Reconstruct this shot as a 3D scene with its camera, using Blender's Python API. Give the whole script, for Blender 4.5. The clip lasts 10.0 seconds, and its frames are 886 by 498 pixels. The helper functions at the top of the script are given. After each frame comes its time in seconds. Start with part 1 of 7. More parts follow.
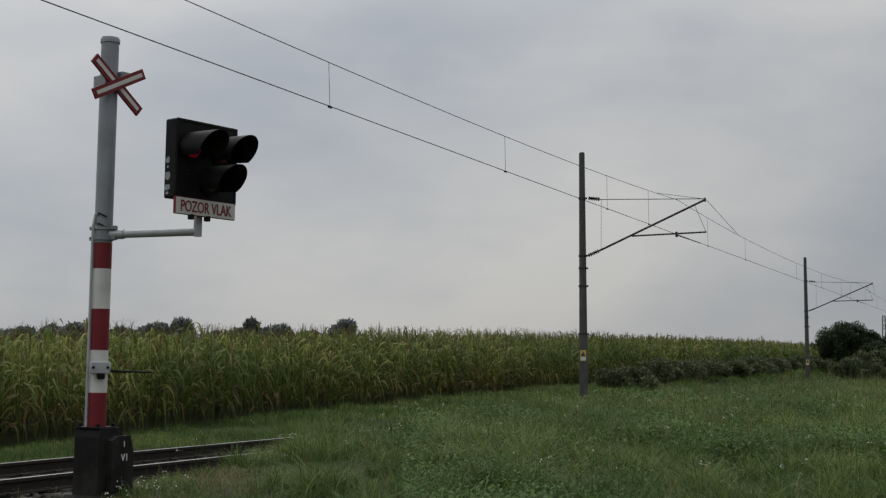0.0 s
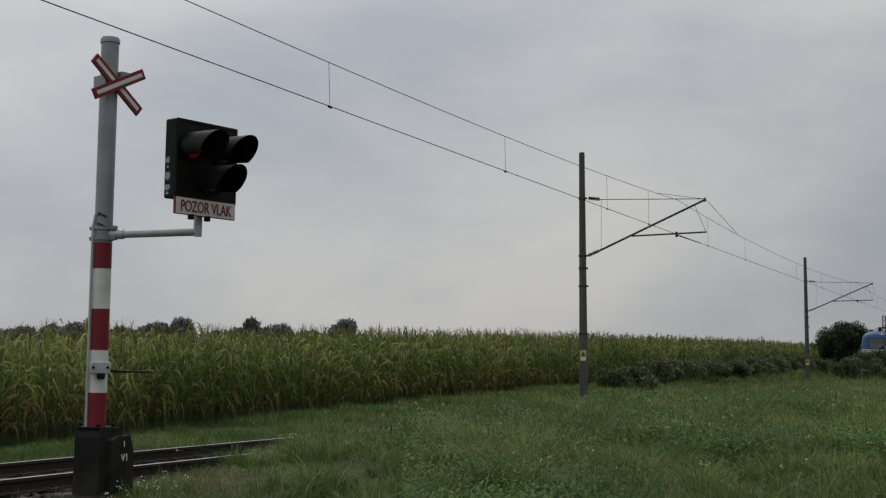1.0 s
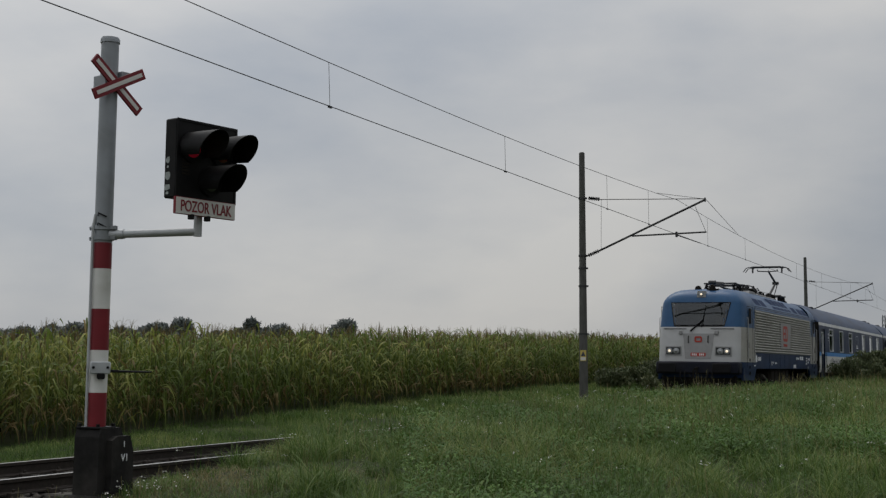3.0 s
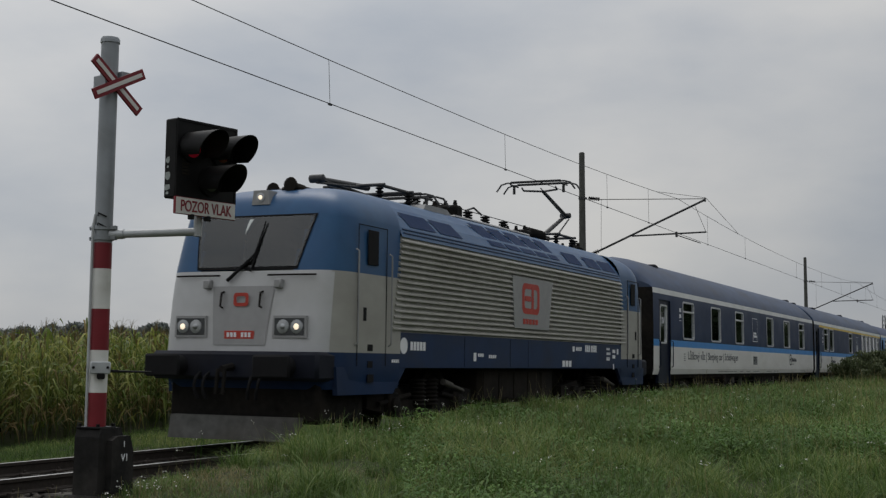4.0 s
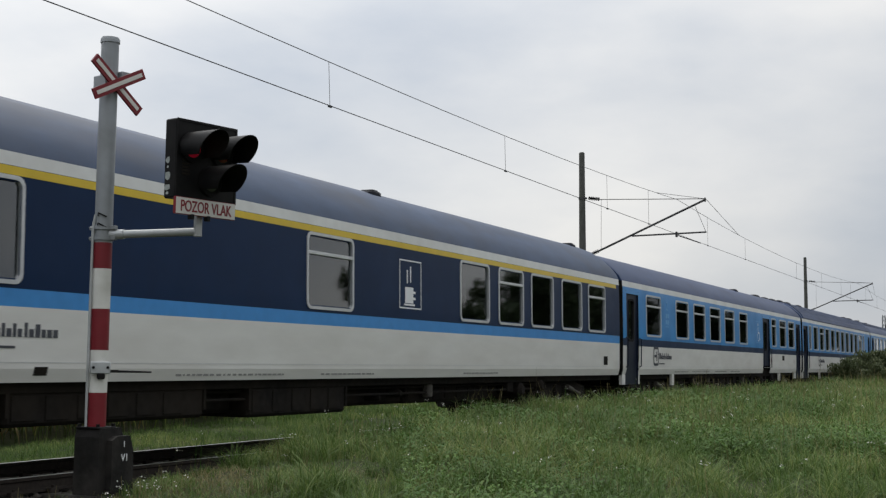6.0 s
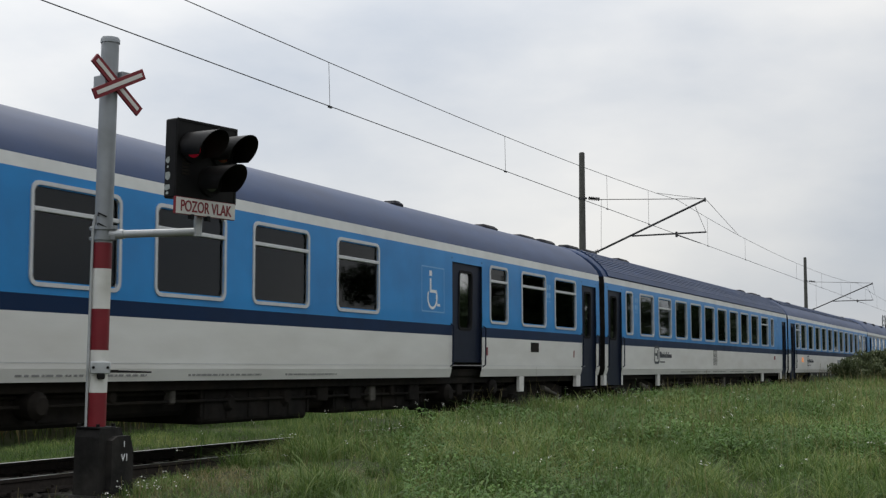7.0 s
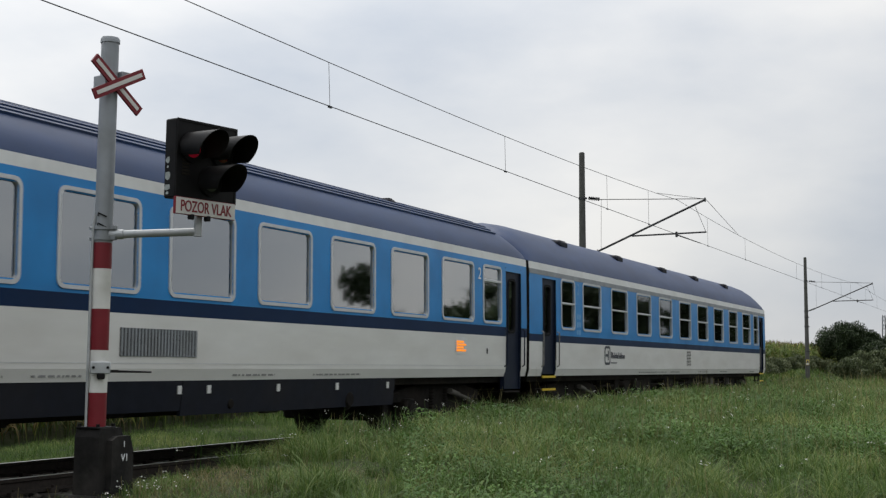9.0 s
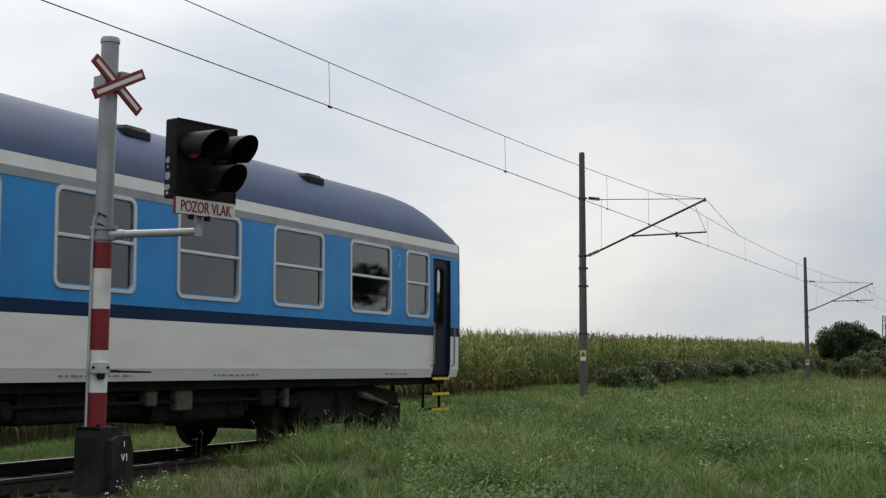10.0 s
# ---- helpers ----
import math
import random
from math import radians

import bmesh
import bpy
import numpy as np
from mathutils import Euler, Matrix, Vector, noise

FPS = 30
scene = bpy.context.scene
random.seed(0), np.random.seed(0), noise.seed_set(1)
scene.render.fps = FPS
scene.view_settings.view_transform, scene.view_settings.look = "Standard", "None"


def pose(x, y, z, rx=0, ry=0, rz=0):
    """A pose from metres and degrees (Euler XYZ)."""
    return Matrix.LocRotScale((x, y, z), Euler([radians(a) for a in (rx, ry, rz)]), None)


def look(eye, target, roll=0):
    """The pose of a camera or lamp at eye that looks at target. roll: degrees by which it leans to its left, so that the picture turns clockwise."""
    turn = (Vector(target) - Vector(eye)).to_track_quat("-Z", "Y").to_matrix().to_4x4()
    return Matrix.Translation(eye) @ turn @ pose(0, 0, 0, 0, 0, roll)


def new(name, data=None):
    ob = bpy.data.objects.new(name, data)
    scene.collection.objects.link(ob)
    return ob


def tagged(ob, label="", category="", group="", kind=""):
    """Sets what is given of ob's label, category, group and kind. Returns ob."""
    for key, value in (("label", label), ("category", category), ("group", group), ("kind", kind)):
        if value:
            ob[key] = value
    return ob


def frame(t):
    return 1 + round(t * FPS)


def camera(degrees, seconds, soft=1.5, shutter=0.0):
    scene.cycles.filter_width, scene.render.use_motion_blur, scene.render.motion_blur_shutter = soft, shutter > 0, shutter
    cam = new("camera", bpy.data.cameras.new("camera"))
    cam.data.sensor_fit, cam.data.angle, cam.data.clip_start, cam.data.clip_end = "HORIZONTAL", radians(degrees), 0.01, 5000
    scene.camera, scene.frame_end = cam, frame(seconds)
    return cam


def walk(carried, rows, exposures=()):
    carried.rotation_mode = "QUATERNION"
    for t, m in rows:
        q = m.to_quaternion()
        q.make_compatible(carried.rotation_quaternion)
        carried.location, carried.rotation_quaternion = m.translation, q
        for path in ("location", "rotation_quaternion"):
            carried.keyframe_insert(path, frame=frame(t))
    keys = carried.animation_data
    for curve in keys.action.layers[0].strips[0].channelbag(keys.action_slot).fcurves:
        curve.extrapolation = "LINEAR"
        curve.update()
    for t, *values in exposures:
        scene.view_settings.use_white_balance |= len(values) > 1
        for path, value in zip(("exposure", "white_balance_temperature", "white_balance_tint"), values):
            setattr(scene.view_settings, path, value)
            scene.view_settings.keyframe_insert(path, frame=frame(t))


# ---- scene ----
# ---------------------------------------------------------------- camera
# World: the track runs along y, the camera stands over x = y = 0.
EYE = (0.0, 0.0, 1.132)
HEADING, TILT, LEAN = radians(24.891), radians(4.9635), 0.772
cam = camera(37.83, 10.0, soft=1.3, shutter=0.03)
AIM = (EYE[0] - math.sin(HEADING) * math.cos(TILT) * 50,
       EYE[1] + math.cos(HEADING) * math.cos(TILT) * 50,
       EYE[2] + math.sin(TILT) * 50)
walk(cam, [(0.0, look(EYE, AIM, LEAN)), (10.0, look(EYE, AIM, LEAN))],
     exposures=[(0.0, -0.5), (3.8, -0.5), (4.3, -0.32), (5.0, -0.05), (5.6, 0.08), (7.5, 0.16), (10.0, 0.18)])

TRACK_X = -10.71          # centre line of the track
RAIL_Z = -0.17            # top of the rails
SPEED = 27.65             # metres a second, towards the camera's side

# ---------------------------------------------------------------- light
world = bpy.data.worlds.new("overcast_sky")
scene.world = world
world.use_nodes = True
wt = world.node_tree
wt.nodes.clear()
w_out = wt.nodes.new("ShaderNodeOutputWorld")
w_bg = wt.nodes.new("ShaderNodeBackground")
w_sky = wt.nodes.new("ShaderNodeTexSky")
w_sky.sky_type = "NISHITA"
w_sky.sun_disc = False
SUN_EL, SUN_AZ = radians(58), radians(-40)
w_sky.sun_elevation, w_sky.sun_rotation = SUN_EL, SUN_AZ
w_co = wt.nodes.new("ShaderNodeTexCoord")
w_map = wt.nodes.new("ShaderNodeMapping")
w_map.inputs["Scale"].default_value = (1.0, 1.0, 2.3)
w_n = wt.nodes.new("ShaderNodeTexNoise")
w_n.inputs["Scale"].default_value = 2.6
w_n.inputs["Detail"].default_value = 7.0
w_n.inputs["Roughness"].default_value = 0.5
w_r = wt.nodes.new("ShaderNodeValToRGB")
w_r.color_ramp.elements[0].position, w_r.color_ramp.elements[0].color = 0.34, (5.0, 5.4, 6.0, 1)
w_r.color_ramp.elements[1].position, w_r.color_ramp.elements[1].color = 0.66, (8.3, 8.2, 8.0, 1)
w_mix = wt.nodes.new("ShaderNodeMixRGB")
w_mix.inputs["Fac"].default_value = 0.94
wt.links.new(w_co.outputs["Generated"], w_map.inputs["Vector"])
wt.links.new(w_map.outputs["Vector"], w_n.inputs["Vector"])
wt.links.new(w_n.outputs["Fac"], w_r.inputs["Fac"])
wt.links.new(w_sky.outputs["Color"], w_mix.inputs["Color1"])
wt.links.new(w_r.outputs["Color"], w_mix.inputs["Color2"])
# brighter towards the veiled sun
w_sep = wt.nodes.new("ShaderNodeSeparateXYZ")
w_gr = wt.nodes.new("ShaderNodeMapRange")
w_gr.inputs["From Min"].default_value, w_gr.inputs["From Max"].default_value = -1.0, 0.6
w_gr.inputs["To Min"].default_value, w_gr.inputs["To Max"].default_value = 1.17, 0.76
w_sc = wt.nodes.new("ShaderNodeVectorMath")
w_sc.operation = "SCALE"
wt.links.new(w_co.outputs["Generated"], w_sep.inputs["Vector"])
wt.links.new(w_sep.outputs["X"], w_gr.inputs["Value"])
wt.links.new(w_mix.outputs["Color"], w_sc.inputs[0])
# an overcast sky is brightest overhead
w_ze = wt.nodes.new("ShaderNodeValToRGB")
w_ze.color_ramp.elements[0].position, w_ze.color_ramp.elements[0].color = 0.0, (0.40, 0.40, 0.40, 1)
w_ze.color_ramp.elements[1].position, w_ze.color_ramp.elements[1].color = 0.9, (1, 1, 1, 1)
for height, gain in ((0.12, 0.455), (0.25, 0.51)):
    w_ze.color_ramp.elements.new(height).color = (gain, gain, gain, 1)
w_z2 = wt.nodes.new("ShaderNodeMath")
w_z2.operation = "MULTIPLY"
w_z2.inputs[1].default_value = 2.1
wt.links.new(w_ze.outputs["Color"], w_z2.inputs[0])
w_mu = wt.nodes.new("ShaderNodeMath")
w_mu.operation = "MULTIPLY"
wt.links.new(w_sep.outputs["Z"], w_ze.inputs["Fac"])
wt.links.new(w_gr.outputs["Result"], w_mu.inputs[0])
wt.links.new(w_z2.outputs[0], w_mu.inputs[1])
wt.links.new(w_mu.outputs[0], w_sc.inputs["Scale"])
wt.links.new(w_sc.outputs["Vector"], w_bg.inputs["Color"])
w_bg.inputs["Strength"].default_value = 0.1
wt.links.new(w_bg.outputs["Background"], w_out.inputs["Surface"])

sun = new("sun", bpy.data.lights.new("sun", "SUN"))
sun.data.energy, sun.data.angle, sun.data.color = 1.2, radians(30), (1.0, 0.96, 0.9)
sun.matrix_world = look((60 * math.sin(SUN_AZ) * math.cos(SUN_EL), 60 * math.cos(SUN_AZ) * math.cos(SUN_EL), 60 * math.sin(SUN_EL)), (0, 0, 0))

# ---------------------------------------------------------------- materials
def material(name, base, rough=0.6, metal=0.0, spread=0.25, scale=6.0, bump=0.0, stain=None, stain_amount=0.0,
             island=0.0, coat=0.0, stain_scale=1.2, stretch=(1, 1, 1), emit=0.0, spec=0.35):
    """Two scales of variation round a base colour, with fine relief."""
    m = bpy.data.materials.new(name)
    m.use_nodes = True
    t = m.node_tree
    b = t.nodes["Principled BSDF"]
    b.inputs["Roughness"].default_value = rough
    b.inputs["Metallic"].default_value = metal
    b.inputs["Specular IOR Level"].default_value = spec
    if coat:
        b.inputs["Coat Weight"].default_value = coat
        b.inputs["Coat Roughness"].default_value = 0.12
    co = t.nodes.new("ShaderNodeTexCoord")
    mp = t.nodes.new("ShaderNodeMapping")
    mp.inputs["Scale"].default_value = stretch
    t.links.new(co.outputs["Object"], mp.inputs["Vector"])
    n1 = t.nodes.new("ShaderNodeTexNoise")
    n1.inputs["Scale"].default_value = scale
    n1.inputs["Detail"].default_value = 6.0
    t.links.new(mp.outputs["Vector"], n1.inputs["Vector"])
    n2 = t.nodes.new("ShaderNodeTexNoise")
    n2.inputs["Scale"].default_value = stain_scale
    n2.inputs["Detail"].default_value = 4.0
    t.links.new(mp.outputs["Vector"], n2.inputs["Vector"])
    r1 = t.nodes.new("ShaderNodeMapRange")
    r1.inputs["From Min"].default_value, r1.inputs["From Max"].default_value = 0.25, 0.75
    r1.inputs["To Min"].default_value, r1.inputs["To Max"].default_value = 1 - spread, 1 + spread
    t.links.new(n1.outputs["Fac"], r1.inputs["Value"])
    factor = r1.outputs["Result"]
    if island:
        geo = t.nodes.new("ShaderNodeNewGeometry")
        r3 = t.nodes.new("ShaderNodeMapRange")
        r3.inputs["To Min"].default_value, r3.inputs["To Max"].default_value = 1 - island, 1 + island
        t.links.new(geo.outputs["Random Per Island"], r3.inputs["Value"])
        mul = t.nodes.new("ShaderNodeMath")
        mul.operation = "MULTIPLY"
        t.links.new(factor, mul.inputs[0])
        t.links.new(r3.outputs["Result"], mul.inputs[1])
        factor = mul.outputs[0]
    sc = t.nodes.new("ShaderNodeVectorMath")
    sc.operation = "SCALE"
    sc.inputs[0].default_value = base
    t.links.new(factor, sc.inputs["Scale"])
    colour = sc.outputs["Vector"]
    if stain:
        r2 = t.nodes.new("ShaderNodeMapRange")
        r2.inputs["From Min"].default_value, r2.inputs["From Max"].default_value = 0.42, 0.72
        r2.inputs["To Max"].default_value = stain_amount
        t.links.new(n2.outputs["Fac"], r2.inputs["Value"])
        mx = t.nodes.new("ShaderNodeMixRGB")
        mx.inputs["Color2"].default_value = (*stain, 1)
        t.links.new(r2.outputs["Result"], mx.inputs["Fac"])
        t.links.new(colour, mx.inputs["Color1"])
        colour = mx.outputs["Color"]
    t.links.new(colour, b.inputs["Base Color"])
    rr = t.nodes.new("ShaderNodeMapRange")
    rr.inputs["To Min"].default_value, rr.inputs["To Max"].default_value = max(0.02, rough - 0.12), min(1, rough + 0.12)
    t.links.new(n2.outputs["Fac"], rr.inputs["Value"])
    t.links.new(rr.outputs["Result"], b.inputs["Roughness"])
    if bump:
        bp = t.nodes.new("ShaderNodeBump")
        bp.inputs["Strength"].default_value = bump
        bp.inputs["Distance"].default_value = 0.02
        t.links.new(n1.outputs["Fac"], bp.inputs["Height"])
        t.links.new(bp.outputs["Normal"], b.inputs["Normal"])
    if emit:
        b.inputs["Emission Color"].default_value = (*base, 1)
        b.inputs["Emission Strength"].default_value = emit
    return m


def leaf_material(name, base, second, rough=0.55, island=0.35, through_light=0.3, patch=0.25):
    """Leaves and blades: colour by island and by patches, some light through them."""
    m = bpy.data.materials.new(name)
    m.use_nodes = True
    t = m.node_tree
    b = t.nodes["Principled BSDF"]
    out = t.nodes["Material Output"]
    b.inputs["Roughness"].default_value = rough
    b.inputs["Specular IOR Level"].default_value = 0.15
    geo = t.nodes.new("ShaderNodeNewGeometry")
    co = t.nodes.new("ShaderNodeTexCoord")
    n = t.nodes.new("ShaderNodeTexNoise")
    n.inputs["Scale"].default_value = patch
    n.inputs["Detail"].default_value = 5.0
    t.links.new(co.outputs["Object"], n.inputs["Vector"])
    add = t.nodes.new("ShaderNodeMath")
    add.operation = "MULTIPLY_ADD"
    add.inputs[1].default_value = 0.55
    t.links.new(geo.outputs["Random Per Island"], add.inputs[0])
    r0 = t.nodes.new("ShaderNodeMapRange")
    r0.inputs["From Min"].default_value, r0.inputs["From Max"].default_value = 0.35, 0.65
    r0.inputs["To Max"].default_value = 0.5
    t.links.new(n.outputs["Fac"], r0.inputs["Value"])
    t.links.new(r0.outputs["Result"], add.inputs[2])
    ramp = t.nodes.new("ShaderNodeValToRGB")
    e = ramp.color_ramp.elements
    e[0].position, e[0].color = 0.1, (*[c * (1 - island) for c in base], 1)
    e[1].position, e[1].color = 0.95, (*second, 1)
    mid = e.new(0.55)
    mid.color = (*base, 1)
    t.links.new(add.outputs[0], ramp.inputs["Fac"])
    t.links.new(ramp.outputs["Color"], b.inputs["Base Color"])
    tr = t.nodes.new("ShaderNodeBsdfTranslucent")
    t.links.new(ramp.outputs["Color"], tr.inputs["Color"])
    mix = t.nodes.new("ShaderNodeMixShader")
    mix.inputs["Fac"].default_value = through_light
    t.links.new(b.outputs["BSDF"], mix.inputs[1])
    t.links.new(tr.outputs["BSDF"], mix.inputs[2])
    t.links.new(mix.outputs["Shader"], out.inputs["Surface"])
    return m


def glass_material(name, tint, gloss=0.03, coating=0.2, mirror=1.0):
    """Tinted pane: what is behind shows through, the sky mirrors in it."""
    m = bpy.data.materials.new(name)
    m.use_nodes = True
    t = m.node_tree
    t.nodes.remove(t.nodes["Principled BSDF"])
    out = t.nodes["Material Output"]
    tr = t.nodes.new("ShaderNodeBsdfTransparent")
    tr.inputs["Color"].default_value = (*tint, 1)
    gl = t.nodes.new("ShaderNodeBsdfGlossy")
    gl.inputs["Roughness"].default_value = gloss
    gl.inputs["Color"].default_value = (0.9 * mirror, 0.93 * mirror, 0.95 * mirror, 1)
    fr = t.nodes.new("ShaderNodeFresnel")
    fr.inputs["IOR"].default_value = 1.6
    mx = t.nodes.new("ShaderNodeMixShader")
    rg = t.nodes.new("ShaderNodeMapRange")
    rg.inputs["To Min"].default_value, rg.inputs["To Max"].default_value = coating, 1.0
    t.links.new(fr.outputs["Fac"], rg.inputs["Value"])
    t.links.new(rg.outputs["Result"], mx.inputs["Fac"])
    t.links.new(tr.outputs["BSDF"], mx.inputs[1])
    t.links.new(gl.outputs["BSDF"], mx.inputs[2])
    t.links.new(mx.outputs["Shader"], out.inputs["Surface"])
    return m


DIRT = (0.06, 0.05, 0.04)
M_WHITE = material("coach_white_paint", (0.66, 0.66, 0.64), 0.4, spread=0.05, scale=3, stain=(0.48, 0.46, 0.42), stain_amount=0.35, stretch=(1, 0.5, 2))
M_STRIPE = material("stripe_white_paint", (0.66, 0.67, 0.66), 0.4, spread=0.05, stain=(0.4, 0.38, 0.35), stain_amount=0.3)
M_SKYBLUE = material("coach_light_blue_paint", (0.022, 0.225, 0.55), 0.34, spread=0.07, spec=0.25, scale=2, stain=(0.03, 0.13, 0.33), stain_amount=0.4)
M_BAND = material("coach_mid_blue_band", (0.05, 0.25, 0.6), 0.35, spread=0.06)
M_NAVY = material("coach_navy_paint", (0.007, 0.023, 0.068), 0.38, spec=0.1, spread=0.1, scale=2, stain=(0.014, 0.026, 0.06), stain_amount=0.4)
M_DOOR = material("coach_door_navy_paint", (0.009, 0.014, 0.030), 0.45, spread=0.1, spec=0.15)
M_ROOF = material("coach_roof_blue_paint", (0.014, 0.036, 0.100), 0.5, spec=0.2, spread=0.15, scale=3, stain=(0.07, 0.075, 0.10), stain_amount=0.4, stretch=(1, 0.4, 1))
M_ROOFGREY = material("coach_roof_grey_paint", (0.035, 0.06, 0.115), 0.55, spec=0.25, spread=0.2, scale=3, stain=(0.085, 0.082, 0.08), stain_amount=0.5, stretch=(1, 0.4, 1))
M_YELLOW = material("first_class_yellow_paint", (0.62, 0.44, 0.03), 0.4, spread=0.06)
M_RUBBER = material("black_rubber", (0.010, 0.010, 0.011), 0.8, spec=0.15, spread=0.2)
M_UNDER = material("dirty_black_undercarriage", (0.011, 0.010, 0.009), 0.85, spec=0.12, spread=0.5, scale=9, bump=0.3, stain=(0.032, 0.026, 0.02), stain_amount=0.6)
M_SKIRT = material("navy_skirt_paint", (0.010, 0.012, 0.02), 0.6, spec=0.15, spread=0.2, stain=(0.03, 0.027, 0.025), stain_amount=0.4)
M_ALU = material("window_frame_aluminium", (0.55, 0.56, 0.57), 0.42, 0.35, spread=0.08, scale=14)
M_GLASS = glass_material("tinted_window_glass", (0.62, 0.66, 0.66), coating=0.36)
M_MIDGLASS = glass_material("grey_window_glass", (0.66, 0.68, 0.67), coating=0.11, mirror=0.9)
M_CLEARGLASS = glass_material("dark_window_glass", (0.40, 0.41, 0.40), coating=0.02, mirror=0.45)
M_OLDGLASS = glass_material("clear_old_window_glass", (0.80, 0.81, 0.80), coating=0.08)
M_TEXTRED = material("dark_red_lettering", (0.19, 0.015, 0.022), 0.5, spread=0.1)
M_INTERIOR = material("coach_interior_panel", (0.16, 0.155, 0.15), 0.7, spread=0.15)
M_SEAT = material("coach_seat_cloth", (0.035, 0.05, 0.12), 0.9, spread=0.3, scale=30)
M_STEEL = material("worn_steel", (0.25, 0.24, 0.23), 0.45, 0.7, spread=0.25, scale=20)
M_LETTER = material("grey_lettering", (0.055, 0.06, 0.075), 0.5, spread=0.05)
M_PRINT = material("weathered_small_print", (0.20, 0.20, 0.20), 0.5, spread=0.2, scale=40)
M_LETTERWHITE = material("white_lettering", (0.75, 0.76, 0.78), 0.5, spread=0.05)
M_LETTERBLUE = material("pale_blue_lettering", (0.16, 0.36, 0.62), 0.5, spread=0.05)
M_AMBER = material("amber_display", (0.95, 0.27, 0.015), 0.5, spread=0.3, scale=90, emit=0.7)
M_RED = material("signal_red_paint", (0.175, 0.011, 0.018), 0.5, spread=0.12, stain=(0.13, 0.018, 0.022), stain_amount=0.4)
M_POLEWHITE = material("pole_white_paint", (0.66, 0.66, 0.63), 0.5, spread=0.06, stain=(0.42, 0.41, 0.37), stain_amount=0.5, stain_scale=5)
M_POLEGREY = material("pole_grey_paint", (0.27, 0.29, 0.31), 0.45, 0.2, spread=0.08, scale=9, stain=(0.19, 0.20, 0.2), stain_amount=0.6, stain_scale=4)
M_ARMGREY = material("galvanised_arm", (0.42, 0.44, 0.45), 0.45, 0.3, spread=0.1, scale=12, stain=(0.3, 0.3, 0.29), stain_amount=0.5)
M_BLACK = material("black_signal_enamel", (0.0065, 0.0065, 0.007), 0.55, spec=0.12, spread=0.2, scale=8, stain=(0.035, 0.034, 0.032), stain_amount=0.5, stain_scale=3)
M_FLAKE = material("flaked_bare_patch", (0.30, 0.33, 0.32), 0.7, spread=0.3, scale=30)
M_BASE = material("black_tarred_concrete", (0.014, 0.0135, 0.013), 0.8, spec=0.15, spread=0.35, scale=14, bump=0.5, stain=(0.06, 0.055, 0.05), stain_amount=0.5, stain_scale=3)
M_LENS = material("dark_red_signal_lens", (0.10, 0.004, 0.008), 0.12, spread=0.1, coat=0.5)
M_LIT = material("lit_red_signal_lens", (0.30, 0.006, 0.022), 0.25, spread=0.1, emit=0.16)
M_CLEARLENS = material("dark_white_signal_lens", (0.05, 0.05, 0.055), 0.12, spread=0.1, coat=0.5)
M_SIGN = material("sign_white_enamel", (0.62, 0.61, 0.58), 0.45, spread=0.05, stain=(0.42, 0.38, 0.33), stain_amount=0.4, stain_scale=6)
M_MAST = material("weathered_concrete_mast", (0.085, 0.085, 0.08), 0.85, spread=0.3, scale=10, bump=0.3, stain=(0.05, 0.055, 0.04), stain_amount=0.7, stretch=(1, 1, 0.3))
M_WIRE = material("dark_copper_wire", (0.03, 0.032, 0.033), 0.5, 0.5, spread=0.1)
M_TUBE = material("galvanised_tube_weathered", (0.05, 0.05, 0.052), 0.55, 0.4, spread=0.2, scale=15)
M_RAILTOP = material("polished_rail_head", (0.42, 0.41, 0.4), 0.3, 0.9, spread=0.12, scale=20)
M_RAIL = material("rusty_rail_web", (0.028, 0.022, 0.018), 0.85, spread=0.35, scale=18, bump=0.3)
M_SLEEPER = material("old_concrete_sleeper", (0.075, 0.07, 0.062), 0.9, spread=0.3, scale=12, bump=0.4)
M_BALLAST = material("ballast_stone", (0.07, 0.062, 0.055), 0.9, spread=0.3, scale=9, island=0.45)
M_SOIL = material("dark_soil", (0.035, 0.038, 0.018), 0.95, spec=0.1, spread=0.4, scale=2.5, bump=0.6, stain=(0.035, 0.055, 0.018), stain_amount=0.9, stain_scale=0.4)
M_GRASS = leaf_material("meadow_grass_blades", (0.088, 0.155, 0.036), (0.27, 0.30, 0.105), patch=0.5, through_light=0.35, island=0.5)
M_DRY = leaf_material("dry_grass_stems", (0.19, 0.17, 0.075), (0.27, 0.235, 0.12), patch=0.6, through_light=0.2)
M_WEED = leaf_material("broad_weed_leaves", (0.06, 0.135, 0.024), (0.135, 0.225, 0.05), patch=0.8, through_light=0.3)
M_FLOWER = leaf_material("white_flower_heads", (0.6, 0.6, 0.55), (0.75, 0.75, 0.7), island=0.1, through_light=0.1)
M_CORN = leaf_material("corn_leaves", (0.115, 0.165, 0.034), (0.30, 0.305, 0.085), patch=0.3, through_light=0.4)
M_CORNDRY = leaf_material("withered_corn_leaves", (0.20, 0.15, 0.06), (0.32, 0.25, 0.11), patch=0.5)
M_TASSEL = leaf_material("corn_tassels", (0.15, 0.115, 0.045), (0.23, 0.18, 0.085), through_light=0.15)
M_STALK = material("corn_stalk", (0.075, 0.10, 0.03), 0.7, spread=0.3, scale=5)
M_BUSH = leaf_material("bush_leaves", (0.085, 0.108, 0.05), (0.155, 0.165, 0.085), patch=0.7, through_light=0.2)
M_TREE = leaf_material("dark_tree_leaves", (0.032, 0.05, 0.022), (0.06, 0.08, 0.035), patch=0.4, through_light=0.15)
